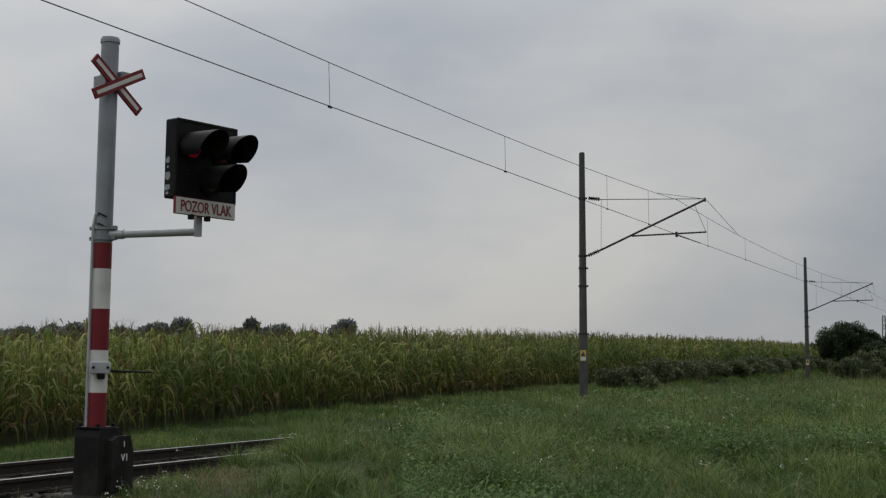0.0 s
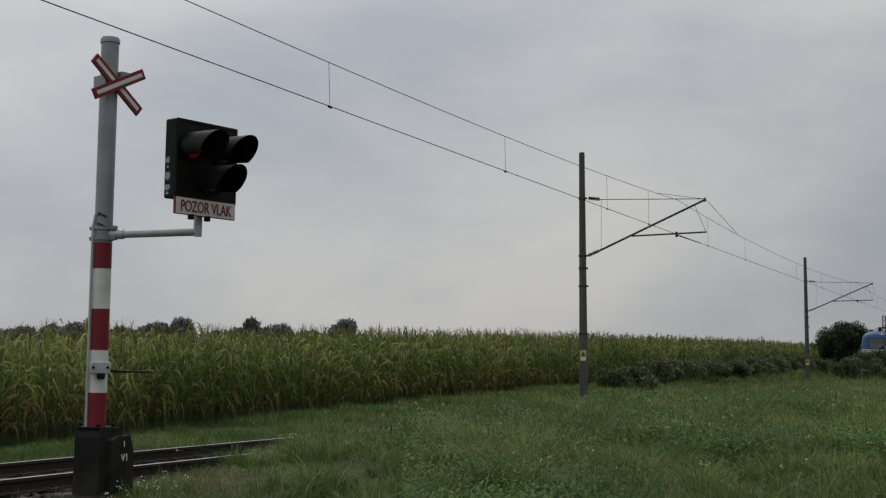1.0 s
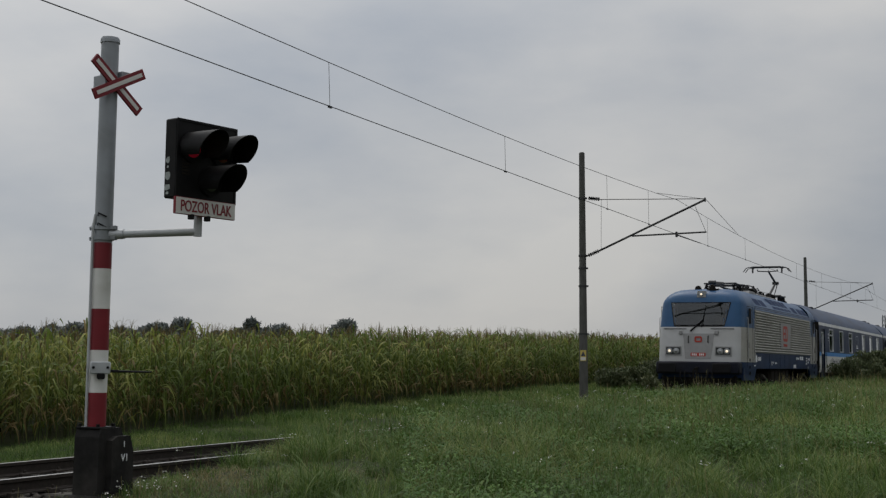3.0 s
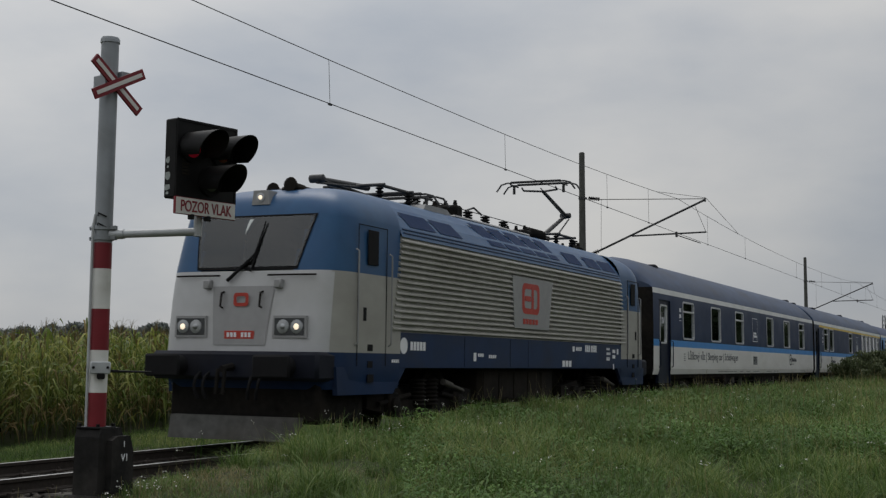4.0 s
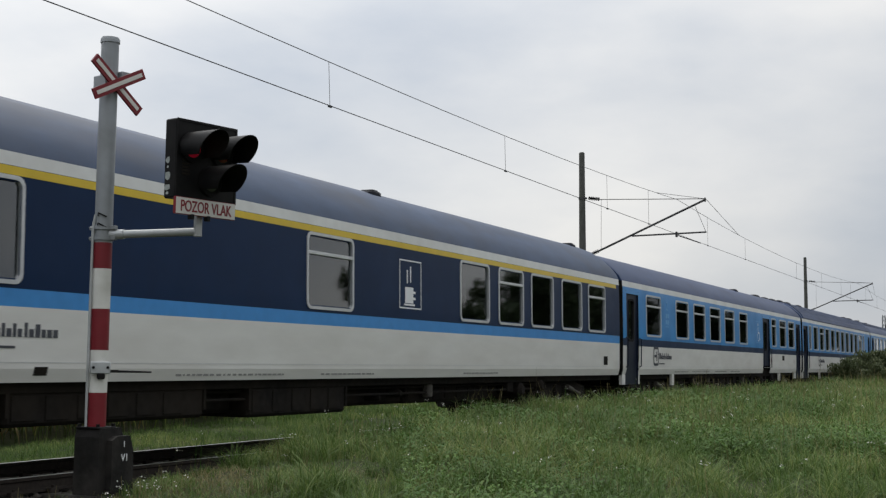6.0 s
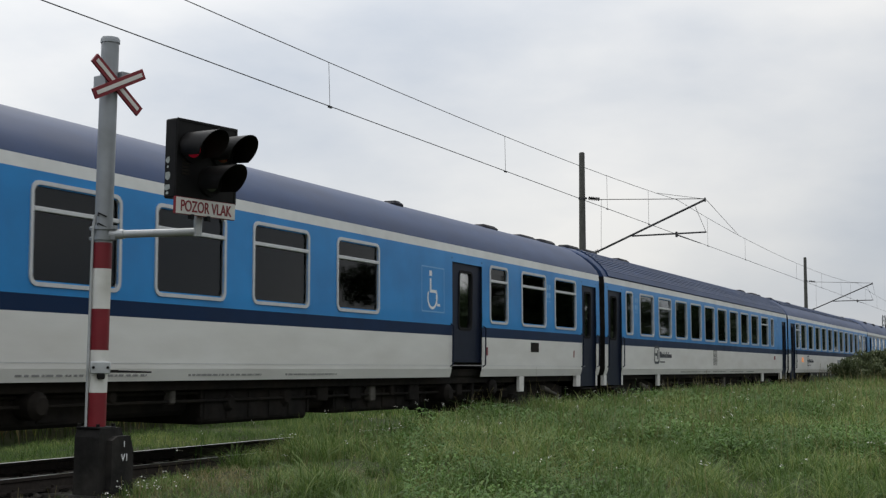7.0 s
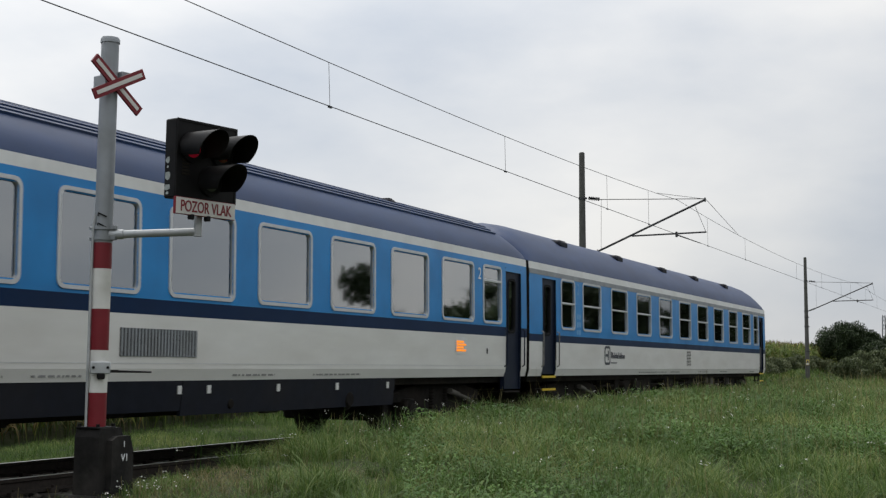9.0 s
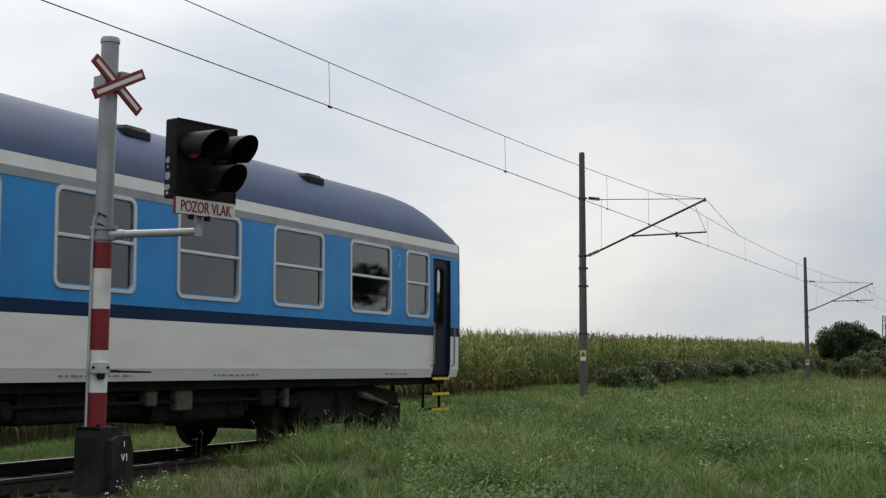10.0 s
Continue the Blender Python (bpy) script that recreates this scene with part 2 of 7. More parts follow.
# distance haze is mixed into this pale grey-green leaf colour
M_FARTREE = leaf_material("hazed_far_wood_leaves", (0.17, 0.19, 0.185), (0.21, 0.23, 0.22), patch=0.05, through_light=0.2)
M_BARK = material("dark_bark", (0.05, 0.04, 0.03), 0.9, spread=0.3, scale=12, bump=0.6)

# ---------------------------------------------------------------- building helpers
class Geo:
    """Gathers vertices, faces and material slots for one mesh."""

    def __init__(self):
        self.v, self.f, self.m = [], [], []

    def add(self, vs, fs, mat=0):
        o = len(self.v)
        self.v += [tuple(p) for p in vs]
        self.f += [tuple(i + o for i in f) for f in fs]
        self.m += [mat] * len(fs)
        return self

    def box(self, x0, x1, y0, y1, z0, z1, c=0.0, mat=0):
        """A box with its edges cut by c."""
        if c <= 0:
            vs = [(x, y, z) for x in (x0, x1) for y in (y0, y1) for z in (z0, z1)]
            return self.add(vs, [(0, 1, 3, 2), (4, 6, 7, 5), (0, 4, 5, 1), (2, 3, 7, 6), (0, 2, 6, 4), (1, 5, 7, 3)], mat)
        lo, hi = (x0, y0, z0), (x1, y1, z1)
        vs, key = [], {}
        for s in range(8):
            sg = ((s >> 2) & 1, (s >> 1) & 1, s & 1)
            for a in range(3):
                p = [(hi if sg[k] else lo)[k] for k in range(3)]
                for k in range(3):
                    if k != a:
                        p[k] += -c if sg[k] else c
                key[sg, a] = len(vs)
                vs.append(p)
        fs = []
        for a in range(3):
            b, d = (a + 1) % 3, (a + 2) % 3
            for side in (0, 1):
                ring = []
                for ub, ud in ((0, 0), (1, 0), (1, 1), (0, 1)):
                    sg = [0, 0, 0]
                    sg[a], sg[b], sg[d] = side, ub, ud
                    ring.append(key[tuple(sg), a])
                fs.append(ring if side else ring[::-1])
            for ub in (0, 1):
                for ud in (0, 1):
                    s0, s1 = [0, 0, 0], [0, 0, 0]
                    s0[b] = s1[b] = ub
                    s0[d] = s1[d] = ud
                    s1[a] = 1
                    q = [key[tuple(s0), b], key[tuple(s1), b], key[tuple(s1), d], key[tuple(s0), d]]
                    fs.append(q if ub == ud else q[::-1])
        for s in range(8):
            sg = ((s >> 2) & 1, (s >> 1) & 1, s & 1)
            tri = [key[sg, 0], key[sg, 1], key[sg, 2]]
            fs.append(tri if sum(sg) % 2 else tri[::-1])
        return self.add(vs, fs, mat)

    def tube(self, a, b, r0, r1=None, n=10, mat=0, caps=True):
        a, b = Vector(a), Vector(b)
        r1 = r0 if r1 is None else r1
        d = (b - a).normalized()
        u = d.orthogonal().normalized()
        w = d.cross(u)
        vs = []
        for p, r in ((a, r0), (b, r1)):
            for i in range(n):
                t = 2 * math.pi * i / n
                vs.append(p + (u * math.cos(t) + w * math.sin(t)) * r)
        fs = [(i, (i + 1) % n, n + (i + 1) % n, n + i) for i in range(n)]
        if caps:
            fs += [tuple(range(n))[::-1], tuple(range(n, 2 * n))]
        return self.add(vs, fs, mat)

    def path(self, pts, r, n=8, mat=0):
        """One tube along a line of points."""
        pts = [Vector(p) for p in pts]
        vs, u = [], None
        for i, p in enumerate(pts):
            d = (pts[min(i + 1, len(pts) - 1)] - pts[max(i - 1, 0)]).normalized()
            u = d.orthogonal().normalized() if u is None else (u - d * u.dot(d)).normalized()
            w = d.cross(u)
            vs += [p + (u * math.cos(2 * math.pi * k / n) + w * math.sin(2 * math.pi * k / n)) * r for k in range(n)]
        fs = [(j * n + k, j * n + (k + 1) % n, (j + 1) * n + (k + 1) % n, (j + 1) * n + k) for j in range(len(pts) - 1) for k in range(n)]
        fs += [tuple(range(n))[::-1], tuple((len(pts) - 1) * n + k for k in range(n))]
        return self.add(vs, fs, mat)

    def lathe(self, base, axis, profile, n=16, mat=0):
        """Rings of (along, radius) round an axis."""
        base, d = Vector(base), Vector(axis).normalized()
        u = d.orthogonal().normalized()
        w = d.cross(u)
        vs = []
        for s, r in profile:
            for i in range(n):
                t = 2 * math.pi * i / n
                vs.append(base + d * s + (u * math.cos(t) + w * math.sin(t)) * r)
        fs = []
        for k in range(len(profile) - 1):
            for i in range(n):
                fs.append((k * n + i, k * n + (i + 1) % n, (k + 1) * n + (i + 1) % n, (k + 1) * n + i))
        fs += [tuple(range(n))[::-1], tuple((len(profile) - 1) * n + i for i in range(n))]
        return self.add(vs, fs, mat)

    def prism(self, outline, y0, y1, mat=0, axis="y"):
        """An outline in the plane across the axis, drawn out along it."""
        def put(p, s):
            return {"y": (p[0], s, p[1]), "x": (s, p[0], p[1]), "z": (p[0], p[1], s)}[axis]
        n = len(outline)
        vs = [put(p, y0) for p in outline] + [put(p, y1) for p in outline]
        fs = [(i, (i + 1) % n, n + (i + 1) % n, n + i) for i in range(n)]
        fs += [tuple(range(n))[::-1], tuple(range(n, 2 * n))]
        return self.add(vs, fs, mat)


def mesh_of(name, geo, mats, smooth=False):
    me = bpy.data.meshes.new(name)
    me.from_pydata(geo.v, [], geo.f)
    for m in (mats if isinstance(mats, (list, tuple)) else [mats]):
        me.materials.append(m)
    me.polygons.foreach_set("material_index", geo.m)
    b = bmesh.new()
    b.from_mesh(me)
    bmesh.ops.recalc_face_normals(b, faces=b.faces)
    b.to_mesh(me)
    b.free()
    if smooth:
        me.polygons.foreach_set("use_smooth", [True] * len(me.polygons))
        me.set_sharp_from_angle(angle=radians(38))
    me.update()
    return me


def part(name, geo, mats, parent, label="", smooth=True):
    me = geo if isinstance(geo, bpy.types.Mesh) else mesh_of(name, geo, mats, smooth)
    ob = new(name, me)
    ob.parent = parent
    if label:
        tagged(ob, label)
    return ob


def thing(name, label, category, group="", kind="", at=(0, 0, 0)):
    ob = tagged(new(name), label, category, group, kind)
    ob.location = at
    ob.empty_display_size = 0.2
    return ob


def ribbons(groups):
    """Arrays of ribbons (n, k, 2, 3), each joined into strips of quads: vertices and faces for one mesh, with a slot for each group."""
    vs, fs, ms, o = [], [], [], 0
    for slot, p in groups:
        n, k = p.shape[:2]
        vs.append(p.reshape(-1, 3))
        base = o + np.arange(n)[:, None] * (2 * k) + np.arange(k - 1)[None, :] * 2
        f = np.stack([base, base + 1, base + 3, base + 2], -1).reshape(-1, 4)
        fs.append(f)
        ms.append(np.full(len(f), slot))
        o += n * k * 2
    return np.concatenate(vs), np.concatenate(fs), np.concatenate(ms)


def soup(name, groups, mats):
    vs, fs, ms = ribbons(groups)
    me = bpy.data.meshes.new(name)
    me.vertices.add(len(vs))
    me.vertices.foreach_set("co", vs.reshape(-1).astype(np.float32))
    me.loops.add(len(fs) * 4)
    me.loops.foreach_set("vertex_index", fs.reshape(-1).astype(np.int32))
    me.polygons.add(len(fs))
    me.polygons.foreach_set("loop_start", np.arange(0, len(fs) * 4, 4, dtype=np.int32))
    for m in mats:
        me.materials.append(m)
    me.polygons.foreach_set("material_index", ms.astype(np.int32))
    me.update(calc_edges=True)
    return me


def blades(root, height, width, azimuth, lean, k=3, tip=0.15):
    """Bent blades: root (n, 3); they lean by a share of their height towards the azimuth."""
    n = len(root)
    s = np.linspace(0, 1, k)[None, :]
    out = (lean * height)[:, None] * s ** 2
    up = height[:, None] * (s - 0.25 * np.abs(lean)[:, None] * s ** 2)
    c, d = np.cos(azimuth)[:, None], np.sin(azimuth)[:, None]
    mid = np.stack([root[:, 0:1] + c * out, root[:, 1:2] + d * out, root[:, 2:3] + up], -1)
    w = (width[:, None] * (1 - (1 - tip) * s ** 1.5))[..., None] * 0.5
    side = np.stack([-d + 0 * s, c + 0 * s, 0 * s + 0 * c], -1) * w
    return np.stack([mid - side, mid + side], 2)


def lettering(words, size, mat, parent, name, origin, label="", squeeze=1.0, align="LEFT", bold=0.0):
    """Raised letters from the built-in font, reading along +y on a face that looks to +x."""
    cu = bpy.data.curves.new(name, "FONT")
    cu.body, cu.size, cu.extrude, cu.align_x, cu.offset = words, size, 0.002, align, bold
    tmp = new(name + "_outline", cu)
    me = bpy.data.meshes.new_from_object(tmp)
    bpy.data.objects.remove(tmp)
    me.name = name
    me.materials.clear()
    me.materials.append(mat)
    turn = Matrix(((0, 0, 1, 0), (squeeze, 0, 0, 0), (0, 1, 0, 0), (0, 0, 0, 1)))
    me.transform(turn)
    ob = new(name, me)
    ob.parent = parent
    ob.location = origin
    if label:
        tagged(ob, label)
    return ob

# ---------------------------------------------------------------- land, track, plants
rng = np.random.default_rng(7)
CORN_X = -18.0


def near_level(y):
    return np.interp(y, [-60, 0, 8, 11, 15.4, 23, 27, 46, 80, 200], [-0.45, -0.3, -0.12, 0.0, 0.11, 0.22, 0.28, 0.33, 0.58, 1.1])


def far_level(y):
    return np.interp(y, [-60, 10, 19, 26, 42, 70, 104, 200], [-1.2, -0.75, -0.58, -0.37, 0.0, 0.45, 0.85, 1.5])


def lumps(x, y):
    return 0.05 * np.sin(1.3 * x + 0.7 * y) * np.sin(0.9 * y - 0.4 * x) + 0.035 * np.sin(2.7 * x + 1.1) * np.sin(2.3 * y + x)


def land(x, y):
    """Height of the ground: a shallow bed for the track, the verge towards the camera, the field behind."""
    x, y = np.asarray(x, float), np.asarray(y, float)
    u = x - TRACK_X
    bed = RAIL_Z - 0.3 + 0 * x
    near = near_level(y) + lumps(x, y)
    far = np.minimum(far_level(y), 3.0) + 0.5 * lumps(x, y)
    a = np.clip((u - 1.25) / np.interp(y, [10.5, 13.5], [2.3, 1.25]), 0, 1)
    b = np.clip((-u - 1.75) / 2.2, 0, 1)
    a, b = a * a * (3 - 2 * a), b * b * (3 - 2 * b)
    return np.where(u > 0, bed * (1 - a) + near * a, bed * (1 - b) + far * b)


def build_ground():
    xs = np.concatenate([[-2500, -900, -400, -200, -100, -60, -40, -30], np.arange(-24, 8.01, 0.4), [10, 14, 20, 40, 100, 300, 900, 2500]])
    ys = np.concatenate([[-2500, -600, -200, -80, -40, -20, -10], np.arange(-5, 60, 0.5), np.arange(60, 140, 4), [150, 200, 300, 500, 900, 1800, 4000]])
    X, Y = np.meshgrid(xs, ys)
    Z = land(X, Y)
    g = Geo()
    n = len(xs)
    g.v = [tuple(p) for p in np.stack([X, Y, Z], -1).reshape(-1, 3)]
    g.f = [(j * n + i, j * n + i + 1, (j + 1) * n + i + 1, (j + 1) * n + i) for j in range(len(ys) - 1) for i in range(n - 1)]
    g.m = [0] * len(g.f)
    ob = new("ground", mesh_of("ground", g, M_SOIL, True))
    return tagged(ob, "dark grassy earth sloping gently beside the track", "ground", kind="structure")


def build_track():
    track = thing("railway_track", "single electrified track with rusty rails and concrete sleepers", "railway track", kind="structure", at=(TRACK_X, 0, RAIL_Z))
    prof = [(-0.036, 0), (0.036, 0), (0.036, -0.035), (0.009, -0.05), (0.009, -0.13), (0.07, -0.15), (0.07, -0.165), (-0.07, -0.165), (-0.07, -0.15), (-0.009, -0.13), (-0.009, -0.05), (-0.036, -0.035)]
    for side in (-1, 1):
        g = Geo().prism([(side * 0.7535 + x, z) for x, z in prof], -60, 400)
        g.m[0] = 1
        part("rail", g, [M_RAIL, M_RAILTOP], track, "worn steel rail with a polished head", smooth=False)
    sl = mesh_of("sleeper", Geo().box(-1.25, 1.25, -0.13, 0.13, -0.36, -0.185, 0.02), M_SLEEPER)
    fs = Geo()
    for sx in (-0.7535, 0.7535):
        for d in (-0.1, 0.1):
            fs.box(sx + d - 0.035, sx + d + 0.035, -0.07, 0.07, -0.19, -0.13, 0.01)
            fs.tube((sx + d, 0, -0.14), (sx + d, 0, -0.10), 0.018, n=6)
    fm = mesh_of("rail_clip", fs, M_RAIL)
    for i in range(70):
        s = part("sleeper", sl, None, track)
        s.location = (0, 4 + i * 0.6, 0)
        c = part("rail_clip", fm, None, s)
    # ballast: loose stones
    n = 16000
    px, py = rng.uniform(-2.3, 2.3, n), rng.uniform(4, 48, n) ** 1.0
    r = rng.uniform(0.015, 0.045, n)
    z = np.where(np.abs(px) < 1.7, -0.215, -0.215 - (np.abs(px) - 1.7) * 0.12) + rng.uniform(-0.03, 0.02, n)
    base = np.array([(1, 0, 0), (0, 1, 0), (-1, 0, 0), (0, -1, 0), (0, 0, 1), (0, 0, -1)], float)
    tri = np.array([(0, 1, 4), (1, 2, 4), (2, 3, 4), (3, 0, 4), (1, 0, 5), (2, 1, 5), (3, 2, 5), (0, 3, 5)])
    vs = base[None] * r[:, None, None] * rng.uniform(0.6, 1.4, (n, 6, 1))
    a = rng.uniform(0, 6.28, n)
    vs = np.stack([vs[..., 0] * np.cos(a)[:, None] - vs[..., 1] * np.sin(a)[:, None], vs[..., 0] * np.sin(a)[:, None] + vs[..., 1] * np.cos(a)[:, None], vs[..., 2]], -1)
    vs += np.stack([px, py, z], -1)[:, None, :]
    me = bpy.data.meshes.new("ballast")
    me.from_pydata(vs.reshape(-1, 3).tolist(), [], (tri[None] + 6 * np.arange(n)[:, None, None]).reshape(-1, 3).tolist())
    me.materials.append(M_BALLAST)
    ob = new("ballast", me)
    ob.parent = track
    tagged(ob, "grey-brown crushed ballast stones, weedy", kind="stuff")


def scatter(y0, y1, x_of, count):
    y = rng.uniform(y0, y1, count)
    lo, hi = x_of(y)
    x = lo + (hi - lo) * rng.random(count)
    return x, y


def patchy(x, y, s=1.0):
    """Smooth uneven field from 0 to 1."""
    v = np.sin(x * 1.1 * s + 1.7 * np.sin(y * 0.53 * s)) + np.sin(y * 0.93 * s + 1.3 * np.sin(x * 0.71 * s + 2)) + 0.6 * np.sin(2.9 * s * (x + y) + 0.5)
    return np.clip(0.5 + v / 4, 0, 1)


def build_grass():
    """The verge before the track, the strip behind it, dry stems, weeds and flowers."""
    near = lambda y: (np.maximum(-0.98 * y - 1.5, -9.45), np.minimum(-0.08 * y + 1.5, 3.0))
    green, dry, weed, flower = [], [], [], []
    for y0, y1, n, w, h in ((6, 13, 70000, 0.008, 0.17), (13, 22, 80000, 0.010, 0.20), (22, 40, 70000, 0.015, 0.24), (40, 75, 26000, 0.028, 0.28), (75, 150, 26000, 0.06, 0.3)):
        x, y = scatter(y0, y1, near, n)
        p = 0.5 * patchy(x, y) + 0.5 * patchy(x + 3, y + 5, 3.1)
        keep = rng.random(n) < np.clip(1.9 * p - 0.22, 0.08, 1)
        edge = np.clip((x - TRACK_X - 1.0) / np.interp(y, [10.5, 13.5], [2.2, 0.8]), 0.12, 1) * np.clip((y - 5) / 7, 0.4, 1)
        x, y, p, edge = x[keep], y[keep], p[keep], edge[keep]
        m = len(x)
        hh = h * (0.15 + 1.35 * p) * rng.uniform(0.5, 1.5, m) * edge
        root = np.stack([x, y, land(x, y) - 0.02], -1)
        green.append((0, blades(root, hh, w * rng.uniform(0.6, 1.5, m), rng.uniform(0, 6.28, m), rng.uniform(0.3, 1.6, m), 4)))
        k = m // 22
        i = rng.integers(0, m, k)
        dry.append((1, blades(root[i] + rng.normal(0, 0.03, (k, 3)) * (1, 1, 0), hh[i] * rng.uniform(1.2, 1.9, k), 0.55 * w * np.ones(k), rng.uniform(0, 6.28, k), rng.uniform(0, 0.5, k), 3, 0.6)))
    # tufts of longer arching blades
    for y0, y1, n, w, per in ((8, 14, 420, 0.009, 46), (14, 24, 620, 0.012, 34), (24, 40, 420, 0.02, 22)):
        x, y = scatter(y0, y1, near, n)
        ok = (x > TRACK_X + np.interp(y, [11, 14], [2.6, 1.7])) & (np.hypot(x + 7.2, y - 8.9) > 1.3) & ((y > 12) | (x > -6.2))
        x, y = np.repeat(x[ok], per), np.repeat(y[ok], per)
        m = len(x)
        size = np.repeat(rng.uniform(0.6, 1.5, ok.sum()), per)
        x, y = x + rng.normal(0, 0.05, m) * size, y + rng.normal(0, 0.05, m) * size
        root = np.stack([x, y, land(x, y) - 0.02], -1)
        green.append((0, blades(root, 0.3 * size * rng.uniform(0.6, 1.2, m), w * rng.uniform(0.6, 1.3, m), rng.uniform(0, 6.28, m), rng.uniform(0.2, 1.7, m), 5)))
    # dry, trodden growth by the rail at the crossing
    n = 9000
    x, y = rng.uniform(-9.4, -6.0, n), rng.uniform(7.5, 11.5, n)
    root = np.stack([x, y, land(x, y) - 0.01], -1)
    dry.append((1, blades(root, rng.uniform(0.02, 0.11, n), 0.006 * np.ones(n), rng.uniform(0, 6.28, n), rng.uniform(0.2, 1.6, n), 3)))
    far = lambda y: (CORN_X + 0.2 + 0 * y, TRACK_X - 1.5 + 0 * y)
    for y0, y1, n, w, h in ((10, 26, 34000, 0.012, 0.16), (26, 70, 42000, 0.022, 0.24), (70, 150, 26000, 0.05, 0.3)):
        x, y = scatter(y0, y1, far, n)
        p = patchy(x, y, 1.4)
        m = len(x)
        hh = h * (0.35 + 0.9 * p) * rng.uniform(0.5, 1.4, m)
        root = np.stack([x, y, land(x, y) - 0.02], -1)
        green.append((0, blades(root, hh, w * rng.uniform(0.6, 1.5, m), rng.uniform(0, 6.28, m), rng.uniform(0.2, 1.0, m))))
    ob = new("meadow_grass", soup("meadow_grass", green + dry, [M_GRASS, M_DRY]))
    tagged(ob, "long green meadow grass with dry stems on the verge", "grass", kind="stuff")
    # broad-leaved weeds in clumps
    cs = []
    for cx, cy, cr, cn in ((-4.3, 16.2, 0.9, 1400), (-3.2, 15.0, 0.8, 900), (-5.6, 18.5, 0.9, 800), (-2.4, 17.5, 1.0, 900), (-4.9, 14.2, 0.6, 500), (-6.8, 14.0, 0.6, 350), (-3.4, 21, 1.2, 700)):
        a, r = rng.uniform(0, 6.28, cn), cr * np.sqrt(rng.random(cn))
        x, y = cx + r * np.cos(a), cy + 1.4 * r * np.sin(a)
        z = land(x, y) + rng.uniform(0.05, 0.34, cn) * (1 - 0.5 * r / cr) * (0.5 + patchy(x, y, 5))
        az = rng.uniform(0, 6.28, cn)
        L, W = rng.uniform(0.04, 0.1, cn), rng.uniform(0.014, 0.034, cn)
        s = np.array([0, 0.35, 0.7, 1.0])[None, :]
        wd = np.array([0.25, 1.0, 0.8, 0.08])[None, :] * W[:, None] * 0.5
        c, d = np.cos(az)[:, None], np.sin(az)[:, None]
        mid = np.stack([x[:, None] + c * s * L[:, None], y[:, None] + d * s * L[:, None], z[:, None] + (rng.uniform(0.2, 1.1, cn)[:, None] * s - 0.7 * s * s) * L[:, None]], -1)
        side = np.stack([-d * wd, c * wd, 0.15 * wd], -1)
        cs.append((0, np.stack([mid - side, mid + side], 2)))
    for y0, y1, cn, size in ((8, 14, 16000, 0.05), (14, 24, 26000, 0.062), (24, 42, 16000, 0.085)):
        y = rng.uniform(y0, y1, cn)
        x = -y * rng.uniform(0.06, 0.5, cn)
        p = patchy(x + 1.5, y, 0.9) * 0.6 + patchy(x, y + 2, 2.7) * 0.4
        ok = (rng.random(cn) < np.clip(2.6 * p - 0.75, 0, 1)) & (x > TRACK_X + 2.2)
        x, y, p = x[ok], y[ok], p[ok]
        cn = len(x)
        z = land(x, y) + rng.uniform(0.03, 0.26, cn) * (0.35 + p)
        az = rng.uniform(0, 6.28, cn)
        L, W = size * rng.uniform(0.6, 1.4, cn), size * rng.uniform(0.25, 0.5, cn)
        s = np.array([0, 0.35, 0.7, 1.0])[None, :]
        wd = np.array([0.25, 1.0, 0.8, 0.08])[None, :] * W[:, None] * 0.5
        c, d = np.cos(az)[:, None], np.sin(az)[:, None]
        mid = np.stack([x[:, None] + c * s * L[:, None], y[:, None] + d * s * L[:, None], z[:, None] + (rng.uniform(0.2, 1.1, cn)[:, None] * s - 0.7 * s * s) * L[:, None]], -1)
        side = np.stack([-d * wd, c * wd, 0.15 * wd], -1)
        cs.append((0, np.stack([mid - side, mid + side], 2)))
    ob = new("weed_clumps", soup("weed_clumps", cs, [M_WEED]))
    tagged(ob, "dark green broad-leaved weeds growing in clumps", "weeds", kind="stuff")
    # small white flower heads on thin stems
    n = 240
    y = rng.uniform(9.5, 40, n)
    x = np.where(rng.random(n) < 0.55, -0.1 * y - rng.random(n) * 0.35 * y, -0.35 * y - rng.random(n) * 0.45 * y)
    x = np.maximum(x, -8.6)
    x[:22], y[:22] = rng.uniform(-7.1, -6.5, 22), rng.uniform(8.3, 9.2, 22)
    z0 = land(x, y)
    hh = rng.uniform(0.22, 0.5, n)
    hh[:22] = rng.uniform(0.05, 0.18, 22)
    root = np.stack([x, y, z0], -1)
    stem = blades(root, hh, 0.006 * np.ones(n), rng.uniform(0, 6.28, n), 0.1 * np.ones(n), 2, 0.8)
    heads = []
    for j in range(5):
        top = root + np.stack([rng.normal(0, 0.018, n), rng.normal(0, 0.018, n), hh + rng.normal(0, 0.012, n)], -1)
        heads.append((1, blades(top, rng.uniform(0.007, 0.013, n), rng.uniform(0.008, 0.014, n), rng.uniform(0, 6.28, n), 0.8 * np.ones(n), 2, 0.7)))
    ob = new("white_flowers", soup("white_flowers", [(0, stem)] + heads, [M_WEED, M_FLOWER]))
    tagged(ob, "tiny white wildflowers scattered in the grass", "wildflowers", kind="stuff")


